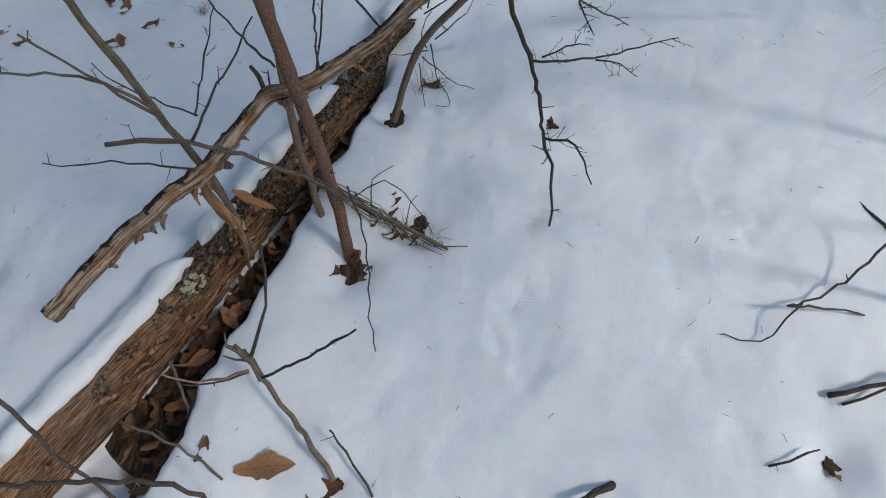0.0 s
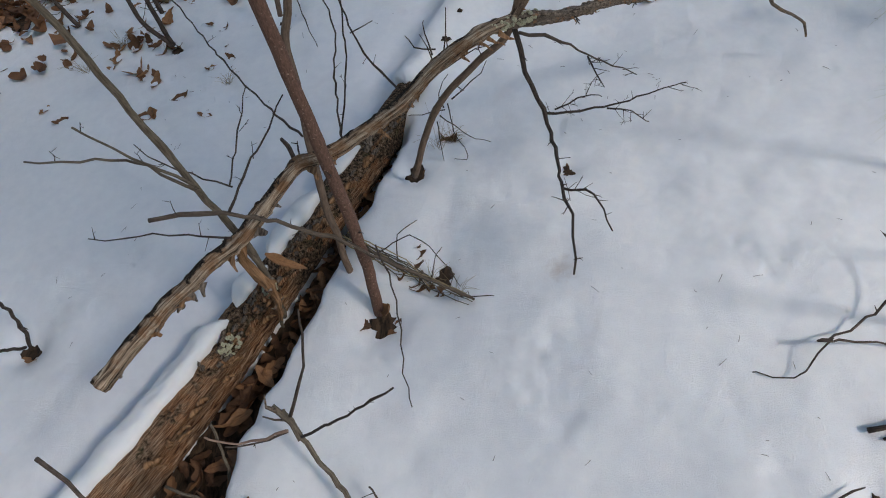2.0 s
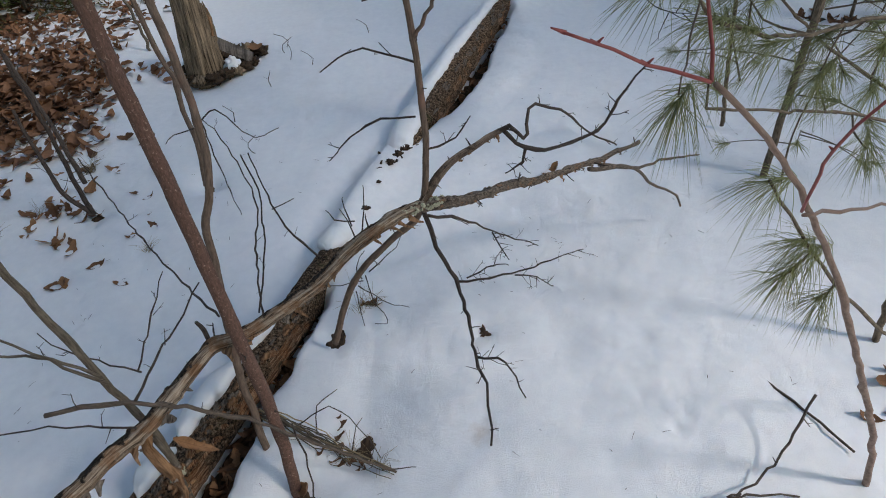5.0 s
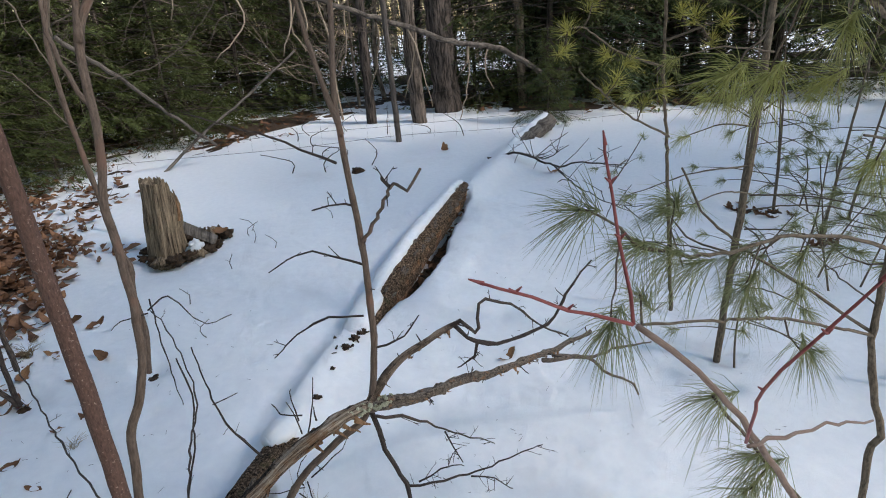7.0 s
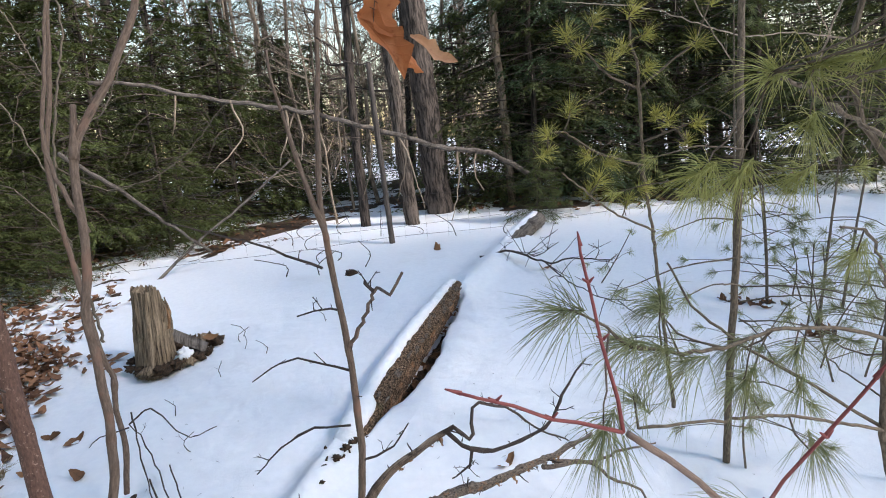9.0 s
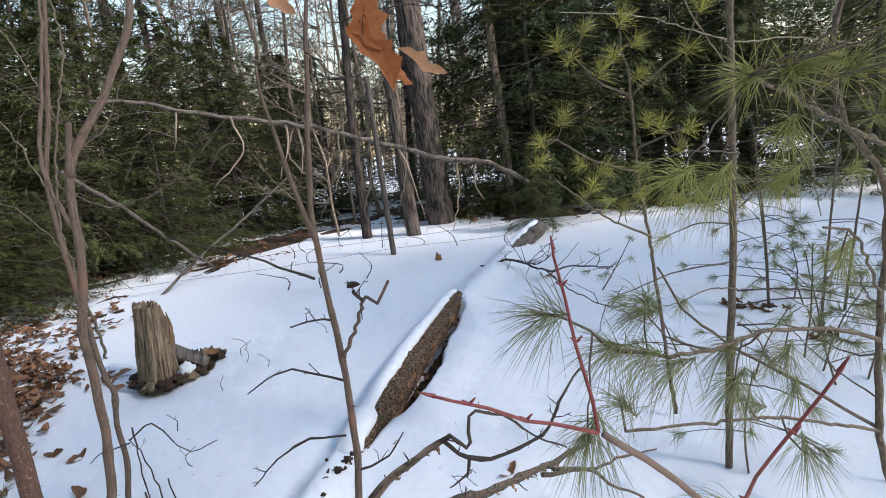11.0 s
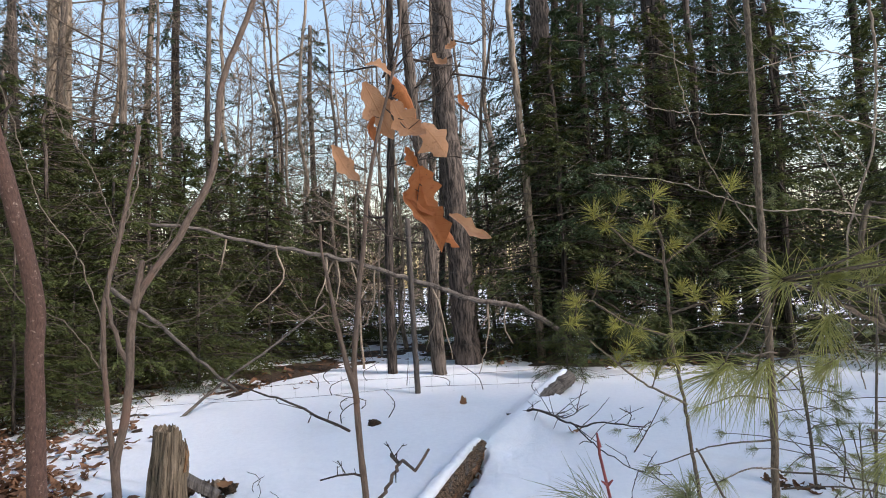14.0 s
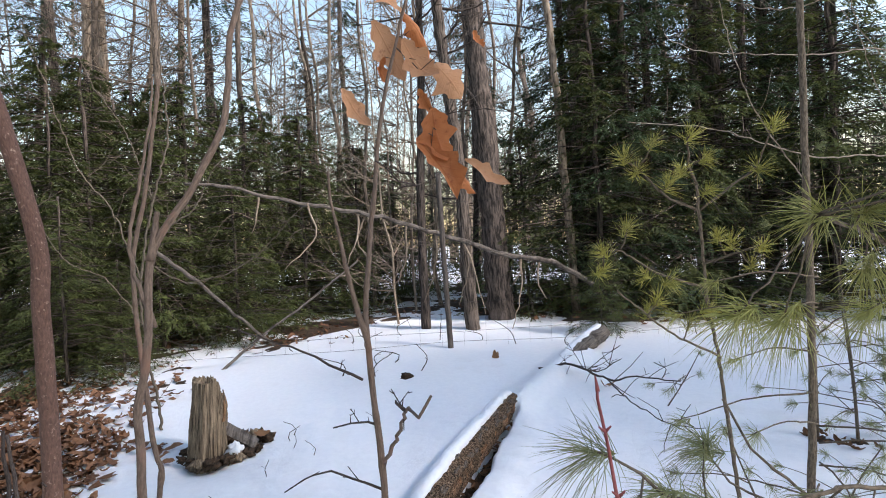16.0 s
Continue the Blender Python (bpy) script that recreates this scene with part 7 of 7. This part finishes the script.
def limbs_mesh(rnd, h, lean, count, length, z0, up=0.5, thin=0.012):
    m = Mesh()
    for _ in range(count):
        z = rnd.uniform(z0, h)
        a = rnd.uniform(0, 6.28)
        L = length * rnd.uniform(0.4, 1.1) * (1.1 - 0.6 * z / h)
        c = Vector((lean * z, 0, z))
        d = Vector((math.cos(a), math.sin(a), up * rnd.uniform(0.1, 1.6))).normalized()
        mid = c + d * L * 0.5 + Vector((rnd.uniform(-0.15, 0.15), rnd.uniform(-0.15, 0.15), rnd.uniform(-0.1, 0.15))) * L
        e = c + d * L + Vector((rnd.uniform(-0.2, 0.2), rnd.uniform(-0.2, 0.2), rnd.uniform(-0.15, 0.4))) * L
        tube(m, [c, mid, e], thin * rnd.uniform(0.7, 1.4), thin * 0.3, 4, L / 4, wob=0.03, seed=rnd.random() * 9, cap=False)
        for _ in range(8):
            s = rnd.uniform(0.15, 1.0)
            p = c.lerp(mid, s * 2) if s < 0.5 else mid.lerp(e, s * 2 - 1)
            d2 = (d + Vector((rnd.uniform(-1, 1), rnd.uniform(-1, 1), rnd.uniform(-0.5, 1)))).normalized()
            l2 = L * rnd.uniform(0.2, 0.55)
            q = p + d2 * l2
            tube(m, [p, p.lerp(q, 0.5) + Vector((rnd.uniform(-0.1, 0.1), rnd.uniform(-0.1, 0.1), 0.02)) * l2, q], thin * 0.4, thin * 0.2, 3, l2 / 2, cap=False)
            for _ in range(5):
                r2 = p.lerp(q, rnd.uniform(0.2, 0.98))
                q2 = r2 + (d2 + Vector((rnd.uniform(-1, 1), rnd.uniform(-1, 1), rnd.uniform(-0.6, 1)))).normalized() * l2 * rnd.uniform(0.3, 0.8)
                w = thin * 0.27
                m.add([r2 + Vector((w, 0, 0)), r2 + Vector((-w * 0.5, w * 0.87, 0)), r2 + Vector((-w * 0.5, -w * 0.87, 0.2 * w)), q2], [(0, 1, 3), (1, 2, 3), (2, 0, 3)])
    return m


def bare_tree(seed, h, r, lean, material, label, limbs=22, z0=1.5, length=1.6):
    rnd = random.Random(seed)
    t = thing("bare_tree", label, "tree", (0, 0, 0), "bare trees of the wood")
    part("trunk", trunk_mesh(h, r, lean, seed, 10, 1.3, 0.085), material, t)
    part("crown", limbs_mesh(rnd, h, lean, limbs, length * 1.15, z0, 0.5, 0.014), material, t, "bare twigs")
    return t


def spray(mesh, rnd, c, e, n, size, width):
    """Flat drooping fronds along a bough, each a twig line set with short narrow needles."""
    d = e - c
    L = d.length
    d.normalize()
    side = d.cross(Vector((0, 0, 1))).normalized()
    for f in range(max(5, n // 14)):
        q = rnd.random() ** 0.75
        sg = rnd.choice((-1, 1))
        a = c + d * (L * q) - Vector((0, 0, 0.08 * L * q * q))
        fl = width * (1.15 - q * 0.8) * rnd.uniform(0.5, 1.3)
        fd = (d * rnd.uniform(0.35, 1.0) + side * sg * rnd.uniform(0.3, 1.0) + Vector((0, 0, rnd.uniform(-0.75, 0.05)))).normalized()
        flat = fd.cross(Vector((rnd.uniform(-0.4, 0.4), rnd.uniform(-0.4, 0.4), 1))).normalized()
        for k in range(12):
            s = (k + rnd.random()) / 12
            p = a + fd * (fl * s) - Vector((0, 0, 0.25 * fl * s * s))
            w = flat * rnd.choice((-1, 1))
            ax = (w * rnd.uniform(0.5, 1.0) + fd * rnd.uniform(0.4, 1.0) + Vector((0, 0, rnd.uniform(-0.35, 0.1)))).normalized()
            sd = ax.cross(Vector((rnd.uniform(-0.6, 0.6), rnd.uniform(-0.6, 0.6), 1))).normalized()
            l, ww = size * rnd.uniform(0.6, 1.2) * (1.15 - 0.5 * s), size * 0.14 * rnd.uniform(0.7, 1.3)
            i = len(mesh.v)
            mesh.v += [tuple(p - sd * ww), tuple(p + sd * ww), tuple(p + ax * l)]
            mesh.uv += [(0, 0)] * 3
            mesh.f.append((i, i + 1, i + 2))


def hemlock(seed, h, r, z0, reach, boughs, n, size, label="dark green hemlock with drooping feathery boughs"):
    rnd = random.Random(seed)
    t = thing("hemlock_tree", label, "tree", (0, 0, 0), "evergreens of the wood")
    part("trunk", trunk_mesh(h, r, 0.0, seed, 10), TRUNK, t)
    wood, green = Mesh(), Mesh()
    for i in range(boughs):
        s = (i + rnd.random()) / boughs
        z = z0 + (h - z0) * s
        a = rnd.uniform(0, 6.28)
        L = reach * (1 - s) ** 0.8 * rnd.uniform(0.6, 1.1) + 0.2
        c = Vector((0, 0, z))
        e = c + Vector((math.cos(a) * L, math.sin(a) * L, rnd.uniform(-0.28, 0.05) * L))
        tube(wood, [c, c.lerp(e, 0.5) + Vector((0, 0, 0.06 * L)), e], 0.012, 0.004, 4, L / 3, cap=False)
        spray(green, rnd, c.lerp(e, 0.10), e, int(n * (0.4 + L / reach)), size, 0.34 * L + 0.10)
    tagged(part("bough_wood", wood, TRUNK, t), kind="stuff")
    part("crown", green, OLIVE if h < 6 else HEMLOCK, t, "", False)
    return t


def place(proto, x, y, yaw, s=1.0):
    ob = copy_thing(proto, Matrix.Translation((x, y, snow(x, y))) @ Matrix.Rotation(yaw, 4, "Z"))
    ob.scale = (s, s, s)
    return ob


def big_tree(x, y, h, r, lean, material, label, limbs=10, z0=3.0, sides=20, length=1.8):
    rnd = random.Random(int(x * 50 + y))
    t = thing("tree", label, "tree", (0, 0, 0), "large trees of the wood")
    part("trunk", trunk_mesh(h, r, lean, x * 3 + y, sides, 1.25), material, t)
    part("branch_crown", limbs_mesh(rnd, h, lean, limbs, length, z0, 0.15, 0.02), material, t, "dead lower branches")
    t.matrix_basis = Matrix.Translation((x, y, snow(x, y)))
    return t


big_tree(1.73, 9.2, 16, 0.185, -0.012, TRUNK, "large old pine trunk with furrowed dark bark", 14, 4.5)
big_tree(1.17, 8.32, 13, 0.092, -0.045, SHAG, "dead shaggy trunk with loose strips of bark", 16, 1.0, 18, 1.0)
big_tree(0.52, 8.52, 12, 0.062, 0.01, TRUNK, "slim dark trunk at the wood's edge", 18, 1.5, 12, 1.2)
big_tree(3.75, 10.8, 16, 0.22, 0.0, TRUNK, "large dark trunk among evergreens", 18, 1.5, 16, 2.2)
big_tree(6.1, 10.8, 16, 0.27, -0.01, TRUNK, "large dark trunk among evergreens", 14, 3.0, 16, 2.2)
big_tree(5.9, 9.9, 14, 0.12, -0.01, TRUNK, "straight dark trunk among evergreens", 14, 3.0, 12, 1.5)
big_tree(-6.45, 13.0, 15, 0.125, 0.004, PALETREE, "thick pale beige trunk behind the evergreens", 22, 3.0, 16, 2.4)
big_tree(-6.15, 13.6, 15, 0.105, -0.012, PALETREE, "thick pale beige trunk behind the evergreens", 22, 3.0, 16, 2.4)
big_tree(-4.85, 12.5, 15, 0.085, 0.01, MIDTREE, "dark bare trunk behind the evergreens", 26, 3.0, 12, 2.4)
shrub = thing("shrub", "tall bare shrub with long arching grey twigs", "shrub", (4.6, 5.9, 0.5))
for pts, a in ((LINE_SH_A, 0.009), (LINE_SH_B, 0.008), (LINE_SH_C, 0.009), (LINE_SH_D, 0.018), (LINE_SH_E, 0.007), (LINE_SH_F, 0.006), (LINE_SH_G, 0.006)):
    m = Mesh()
    tube(m, pts, a, a * 0.35, 6, 0.06, 0.1, 0.02, a * 900, knots=0.2)
    stalk = part("stem", m, PALETREE, shrub)
    spurs(stalk, pts, 0.003, 9, 0.28, 4, int(a * 5000) + len(pts), PALETREE)
gt = thing("bare_tree", "slender curved grey tree leaning back", "tree", (2.9, 9.35, 0.5))
stem("trunk", LINE_GREYTREE, 0.07, 0.045, PALETREE, gt, "", 10, 0.2, 0.03, 0.08, 0.05)

PROTOS = [bare_tree(1, 10.5, 0.065, 0.01, PALETREE, "tall thin bare tree in the wood", 32, 1.5, 1.8), bare_tree(2, 9, 0.040, -0.02, PALETREE, "thin bare leaning tree in the wood", 34, 1.0, 1.8), bare_tree(3, 11, 0.085, 0.0, MIDTREE, "dark bare trunk in the wood", 32, 2.0, 2.2),
          bare_tree(4, 7.5, 0.024, 0.03, PALETREE, "spindly bare tree in the wood", 32, 0.6, 1.4), bare_tree(5, 10, 0.048, -0.01, MIDTREE, "slim dark bare tree in the wood", 34, 1.0, 1.9)]
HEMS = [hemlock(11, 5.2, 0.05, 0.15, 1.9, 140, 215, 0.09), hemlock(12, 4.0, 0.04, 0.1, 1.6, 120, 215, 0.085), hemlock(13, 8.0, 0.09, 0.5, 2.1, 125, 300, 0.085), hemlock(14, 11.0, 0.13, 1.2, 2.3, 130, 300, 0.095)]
used = set()


def plant(protos, i, x, y, yaw, s):
    p = protos[i]
    turn = Matrix.Rotation(yaw, 4, "Z")
    if protos is PROTOS:
        # no two bare trees stand quite upright
        turn = Matrix.Rotation(0.055 * math.sin(x * 37 + y * 11), 4, "Y") @ Matrix.Rotation(0.05 * math.sin(x * 19 - y * 23), 4, "X") @ turn
    if i not in used and protos is PROTOS or (protos is HEMS and i + 10 not in used):
        used.add(i if protos is PROTOS else i + 10)
        p.matrix_basis = Matrix.Translation((x, y, snow(x, y))) @ turn
        p.scale = (s, s, s)
        return p
    ob = copy_thing(p, Matrix.Translation((x, y, snow(x, y))) @ turn)
    ob.scale = (s, s, s)
    return ob


rnd = random.Random(8)
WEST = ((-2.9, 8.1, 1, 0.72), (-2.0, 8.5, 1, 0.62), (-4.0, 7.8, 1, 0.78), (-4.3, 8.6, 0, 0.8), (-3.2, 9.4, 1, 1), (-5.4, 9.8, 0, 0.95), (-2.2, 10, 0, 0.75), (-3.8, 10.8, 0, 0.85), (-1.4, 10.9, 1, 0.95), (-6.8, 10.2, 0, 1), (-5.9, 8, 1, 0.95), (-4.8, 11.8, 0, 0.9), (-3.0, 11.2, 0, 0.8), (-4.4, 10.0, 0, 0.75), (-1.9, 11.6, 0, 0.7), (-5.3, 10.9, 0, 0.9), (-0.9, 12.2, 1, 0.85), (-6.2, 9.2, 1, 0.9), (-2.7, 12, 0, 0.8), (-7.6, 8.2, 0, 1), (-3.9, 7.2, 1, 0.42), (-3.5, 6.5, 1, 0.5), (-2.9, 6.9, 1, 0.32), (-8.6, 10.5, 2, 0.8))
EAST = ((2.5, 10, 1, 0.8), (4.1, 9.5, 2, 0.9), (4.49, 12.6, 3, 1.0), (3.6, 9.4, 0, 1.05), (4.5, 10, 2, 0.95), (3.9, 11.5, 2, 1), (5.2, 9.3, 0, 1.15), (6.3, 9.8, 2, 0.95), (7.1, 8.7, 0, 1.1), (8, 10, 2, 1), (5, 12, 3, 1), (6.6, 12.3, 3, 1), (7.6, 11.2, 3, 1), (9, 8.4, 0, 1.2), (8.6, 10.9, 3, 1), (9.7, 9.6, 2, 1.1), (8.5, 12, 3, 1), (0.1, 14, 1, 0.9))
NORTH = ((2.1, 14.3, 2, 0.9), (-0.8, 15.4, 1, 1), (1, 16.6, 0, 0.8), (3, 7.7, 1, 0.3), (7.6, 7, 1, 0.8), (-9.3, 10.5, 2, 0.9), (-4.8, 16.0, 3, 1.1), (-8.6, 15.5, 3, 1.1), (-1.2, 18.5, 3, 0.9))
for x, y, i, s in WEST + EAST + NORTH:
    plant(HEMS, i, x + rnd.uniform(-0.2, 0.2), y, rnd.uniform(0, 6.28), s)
for x, y, i, s in ((-6.4, 12.5, 2, 1.0), (-5.7, 13.1, 0, 1.0), (-4.6, 13.8, 4, 1.0), (-3.5, 13.1, 2, 0.9), (-3.2, 15.0, 0, 1.0), (-2.0, 13.7, 1, 1.1), (-1.7, 14.7, 4, 1.0), (-1.1, 12.3, 0, 0.8), (-0.4, 11.6, 4, 0.8), (0.0, 12.6, 3, 1.1), (0.4, 10.8, 3, 1.0), (0.9, 11.6, 1, 1.0), (1.5, 12.1, 4, 0.9), (2.4, 11.5, 1, 1.0), (0.1, 9.2, 3, 0.7)):
    plant(PROTOS, i, x, y, rnd.uniform(0, 6.28), s)
for _ in range(70):
    y = 14 + 26 * rnd.random() ** 1.3
    x = rnd.uniform(-0.85, 0.8) * y + 0.5
    plant(PROTOS, rnd.randrange(5), x, y, rnd.uniform(0, 6.28), rnd.uniform(0.95, 1.55))
for _ in range(9):
    y = rnd.uniform(18, 38)
    x = rnd.uniform(-0.85, 0.85) * y + 1
    plant(HEMS, rnd.randrange(4), x, y, rnd.uniform(0, 6.28), rnd.uniform(0.8, 1.2))

# the wood goes on behind: thin trunks and brush, too many to count
fw = Mesh()
rnd = random.Random(17)
for _ in range(1150):
    y = rnd.uniform(19, 62)
    x = rnd.uniform(-1.25, 1.25) * y
    h, r = rnd.uniform(3.0, 8.0) * (0.7 + y / 60), rnd.uniform(0.025, 0.09)
    z = snow(x, y) - 0.1
    lx, ly = x + rnd.gauss(0, 0.35), y + rnd.gauss(0, 0.3)
    mx, my, hm_ = (x + lx) / 2 + rnd.gauss(0, 0.22), (y + ly) / 2, h * rnd.uniform(0.4, 0.6)
    spike = [(x + r, y, z), (x - r * 0.5, y + r * 0.87, z), (x - r * 0.5, y - r * 0.87, z), (mx + r * 0.7, my, z + hm_), (mx - r * 0.35, my + r * 0.6, z + hm_), (mx - r * 0.35, my - r * 0.6, z + hm_), (lx, ly, z + h)]
    fw.add(spike, [(0, 1, 4, 3), (1, 2, 5, 4), (2, 0, 3, 5), (3, 4, 6), (4, 5, 6), (5, 3, 6)])
    for _ in range(11):
        s = rnd.uniform(0.08, 0.95)
        lo, mid_, hi = Vector((x, y, z)), Vector((mx, my, z + hm_)), Vector((lx, ly, z + h))
        p = lo.lerp(mid_, s * 2) if s < 0.5 else mid_.lerp(hi, s * 2 - 1)
        L = rnd.uniform(0.5, 2.0)
        d = Vector((rnd.uniform(-1, 1), rnd.uniform(-1, 1), rnd.uniform(-0.1, 0.9)))
        q = p + d * L * 0.5
        e = q + (d + Vector((rnd.uniform(-0.7, 0.7), rnd.uniform(-0.7, 0.7), rnd.uniform(-0.2, 0.7)))) * L * 0.5
        f = q + (d + Vector((rnd.uniform(-1, 1), rnd.uniform(-1, 1), rnd.uniform(-0.4, 0.8)))) * L * 0.35
        w = rnd.uniform(0.008, 0.017)
        ring = [Vector((w, 0, 0)), Vector((-w, 0, w)), Vector((0, w, -w))]
        fw.add([p + o for o in ring] + [q + o * 0.6 for o in ring] + [e, f], [(0, 1, 4, 3), (1, 2, 5, 4), (2, 0, 3, 5), (3, 4, 6), (4, 5, 6), (5, 3, 6), (3, 4, 7), (4, 5, 7)])
tagged(part("far_wood", fw, PALETREE, None, "", False), "grey-brown thicket of far trunks and brush", "wood", kind="stuff")

# trees added out of view, mostly on the sunny side, whose shade dapples the snow
for x, y, i, s in ((-10.0, 5.5, 2, 1.2),):
    plant(HEMS, i, x, y, 0.7 * i, s)
for x, y, i, s in ((11.5, -2.0, 1, 0.9), (4.0, -8.0, 3, 1.0)):
    plant(PROTOS, i, x, y, 1.3 * i, s)

# the wood closed round behind the path: unseen trees added to cut the skylight
RING = hemlock(60, 13, 0.15, 0.5, 2.7, 64, 70, 0.6, "unseen dense evergreen added to hold back skylight")
rnd = random.Random(3)
first = True
for k in range(17):
    a = radians(154 + 13.5 * k)
    sunny = 154 + 13.5 * k > 285
    d = rnd.uniform(10.5, 11.5) if sunny else rnd.uniform(7.5, 9.5)
    x, y, sc = d * math.cos(a), 1.5 + d * math.sin(a), 0.58 if sunny else rnd.uniform(0.9, 1.15)
    if first:
        RING.matrix_basis, RING.scale, first = Matrix.Translation((x, y, snow(x, y))), (sc, sc, sc), False
    else:
        place(RING, x, y, rnd.uniform(0, 6.28), sc)
# unseen pines added where their high crowns shade chosen parts of the snow
for k, (x, y, h, z0, reach) in enumerate(((7.9, -3.9, 15.0, 9.2, 1.7), (12.4, -2.5, 15.5, 8.6, 2.0), (14.6, -0.9, 15.5, 8.6, 2.0), (8.6, -1.9, 14.5, 9.2, 1.4), (11.2, -0.4, 15.5, 9.6, 2.0), (13.4, 0.2, 15.5, 9.0, 2.0))):
    hp = hemlock(40 + k, h, 0.13, z0, reach, 66, 150, 0.20, "unseen pine with a bare trunk and high crown, added to shade the snow")
    hp.matrix_basis = Matrix.Translation((x, y, snow(x, y)))

# golden leaf colour stands in for sunlight on the far foliage
for x, y, n in ((-1.9, 13.0, 220), (-0.6, 16.0, 260), (0.3, 19.0, 200), (-3.4, 17.0, 220)):
    bush = thing("beech_sapling", "sapling added with golden leaves in place of sunlit far foliage", "tree", (x, y, 0.5), "golden-leaved saplings")
    rr = random.Random(int(x * 10 + y))
    z0 = snow(x, y)
    stem("stem", [(x, y, z0 - 0.1), (x + 0.1, y, z0 + 1.6), (x, y, z0 + 3.2)], 0.03, 0.012, PALETREE, bush, "", 7, 0.3)
    m = Mesh()
    for _ in range(n):
        p = Vector((x + rr.gauss(0, 0.55), y + rr.gauss(0, 0.4), z0 + rr.uniform(0.7, 3.6)))
        leaf_mesh(m, p, p + Vector((rr.uniform(-1, 1), rr.uniform(-1, 1), rr.uniform(-1, 0.2))) * 0.09, 0.03, (rr.uniform(-1, 1), -1, rr.uniform(-1, 1)), 0.4, 0.3, 1, rr, 0.1, False)
    tagged(part("foliage", m, DEADLEAF, bush), kind="stuff")

brushwood = thing("dead_brush", "pale dead twigs criss-crossing before the dark evergreens", "brush", (-2.2, 7.6, 1.2))
rr = random.Random(27)
for i in range(30):
    x, y, z = rr.uniform(-4.6, 0.2), rr.uniform(7.3, 8.2), rr.uniform(0.9, 3.0)
    L = rr.uniform(0.5, 1.5)
    a = rr.choice((-1, 1)) * rr.uniform(0.3, 1.0)
    pts = [Vector((x, y, z)), Vector((x + a * L * 0.5, y - 0.1, z + rr.uniform(-0.1, 0.3) * L)), Vector((x + a * L, y - 0.15, z + rr.uniform(-0.6, 0.35) * L))]
    bough = stem("branch", pts, 0.005, 0.002, MIDTREE, brushwood, "", 5, 0.07, 0.03, 0.1, 0.2)
    spurs(bough, pts, 0.0018, 5, 0.28, 4, 800 + i, MIDTREE)

fallen = thing("fallen_tree", "long dead grey tree leaning down across the trunks", "tree", (0.9, 7.9, 1.8))
stem("trunk", LINE_FALLEN, 0.018, 0.040, GREYPOLE, fallen, "", 9, 0.1, 0.03, 0.15, 0.1)
for i in range(12):
    rr = random.Random(i)
    line = smooth_line(LINE_FALLEN, 0.1)
    c = line[rr.randrange(5, len(line) - 8)]
    L = rr.uniform(0.4, 1.1)
    stem("branch", [c, c + Vector((rr.uniform(-0.2, 0.2), 0, -0.5)) * L, c + Vector((rr.uniform(-0.4, 0.4), rr.uniform(-0.2, 0.2), -1)) * L], 0.014, 0.005, PALETREE, fallen, "", 5, 0.1, 0.03)
leaning = thing("fallen_tree", "dead pole leaning into the snow at the wood's edge", "tree", (-1.5, 6.5, 1.0))
stem("trunk", LINE_LEAN, 0.021, 0.014, GREYPOLE, leaning, "", 8, 0.1, 0.02, 0.1, 0.1)
leaning = thing("fallen_tree", "thin dead pole crossing another at the wood's edge", "tree", (-1.1, 7.0, 1.1))
stem("trunk", LINE_LEAN_B, 0.011, 0.017, GREYPOLE, leaning, "", 7, 0.1, 0.02, 0.1, 0.1)
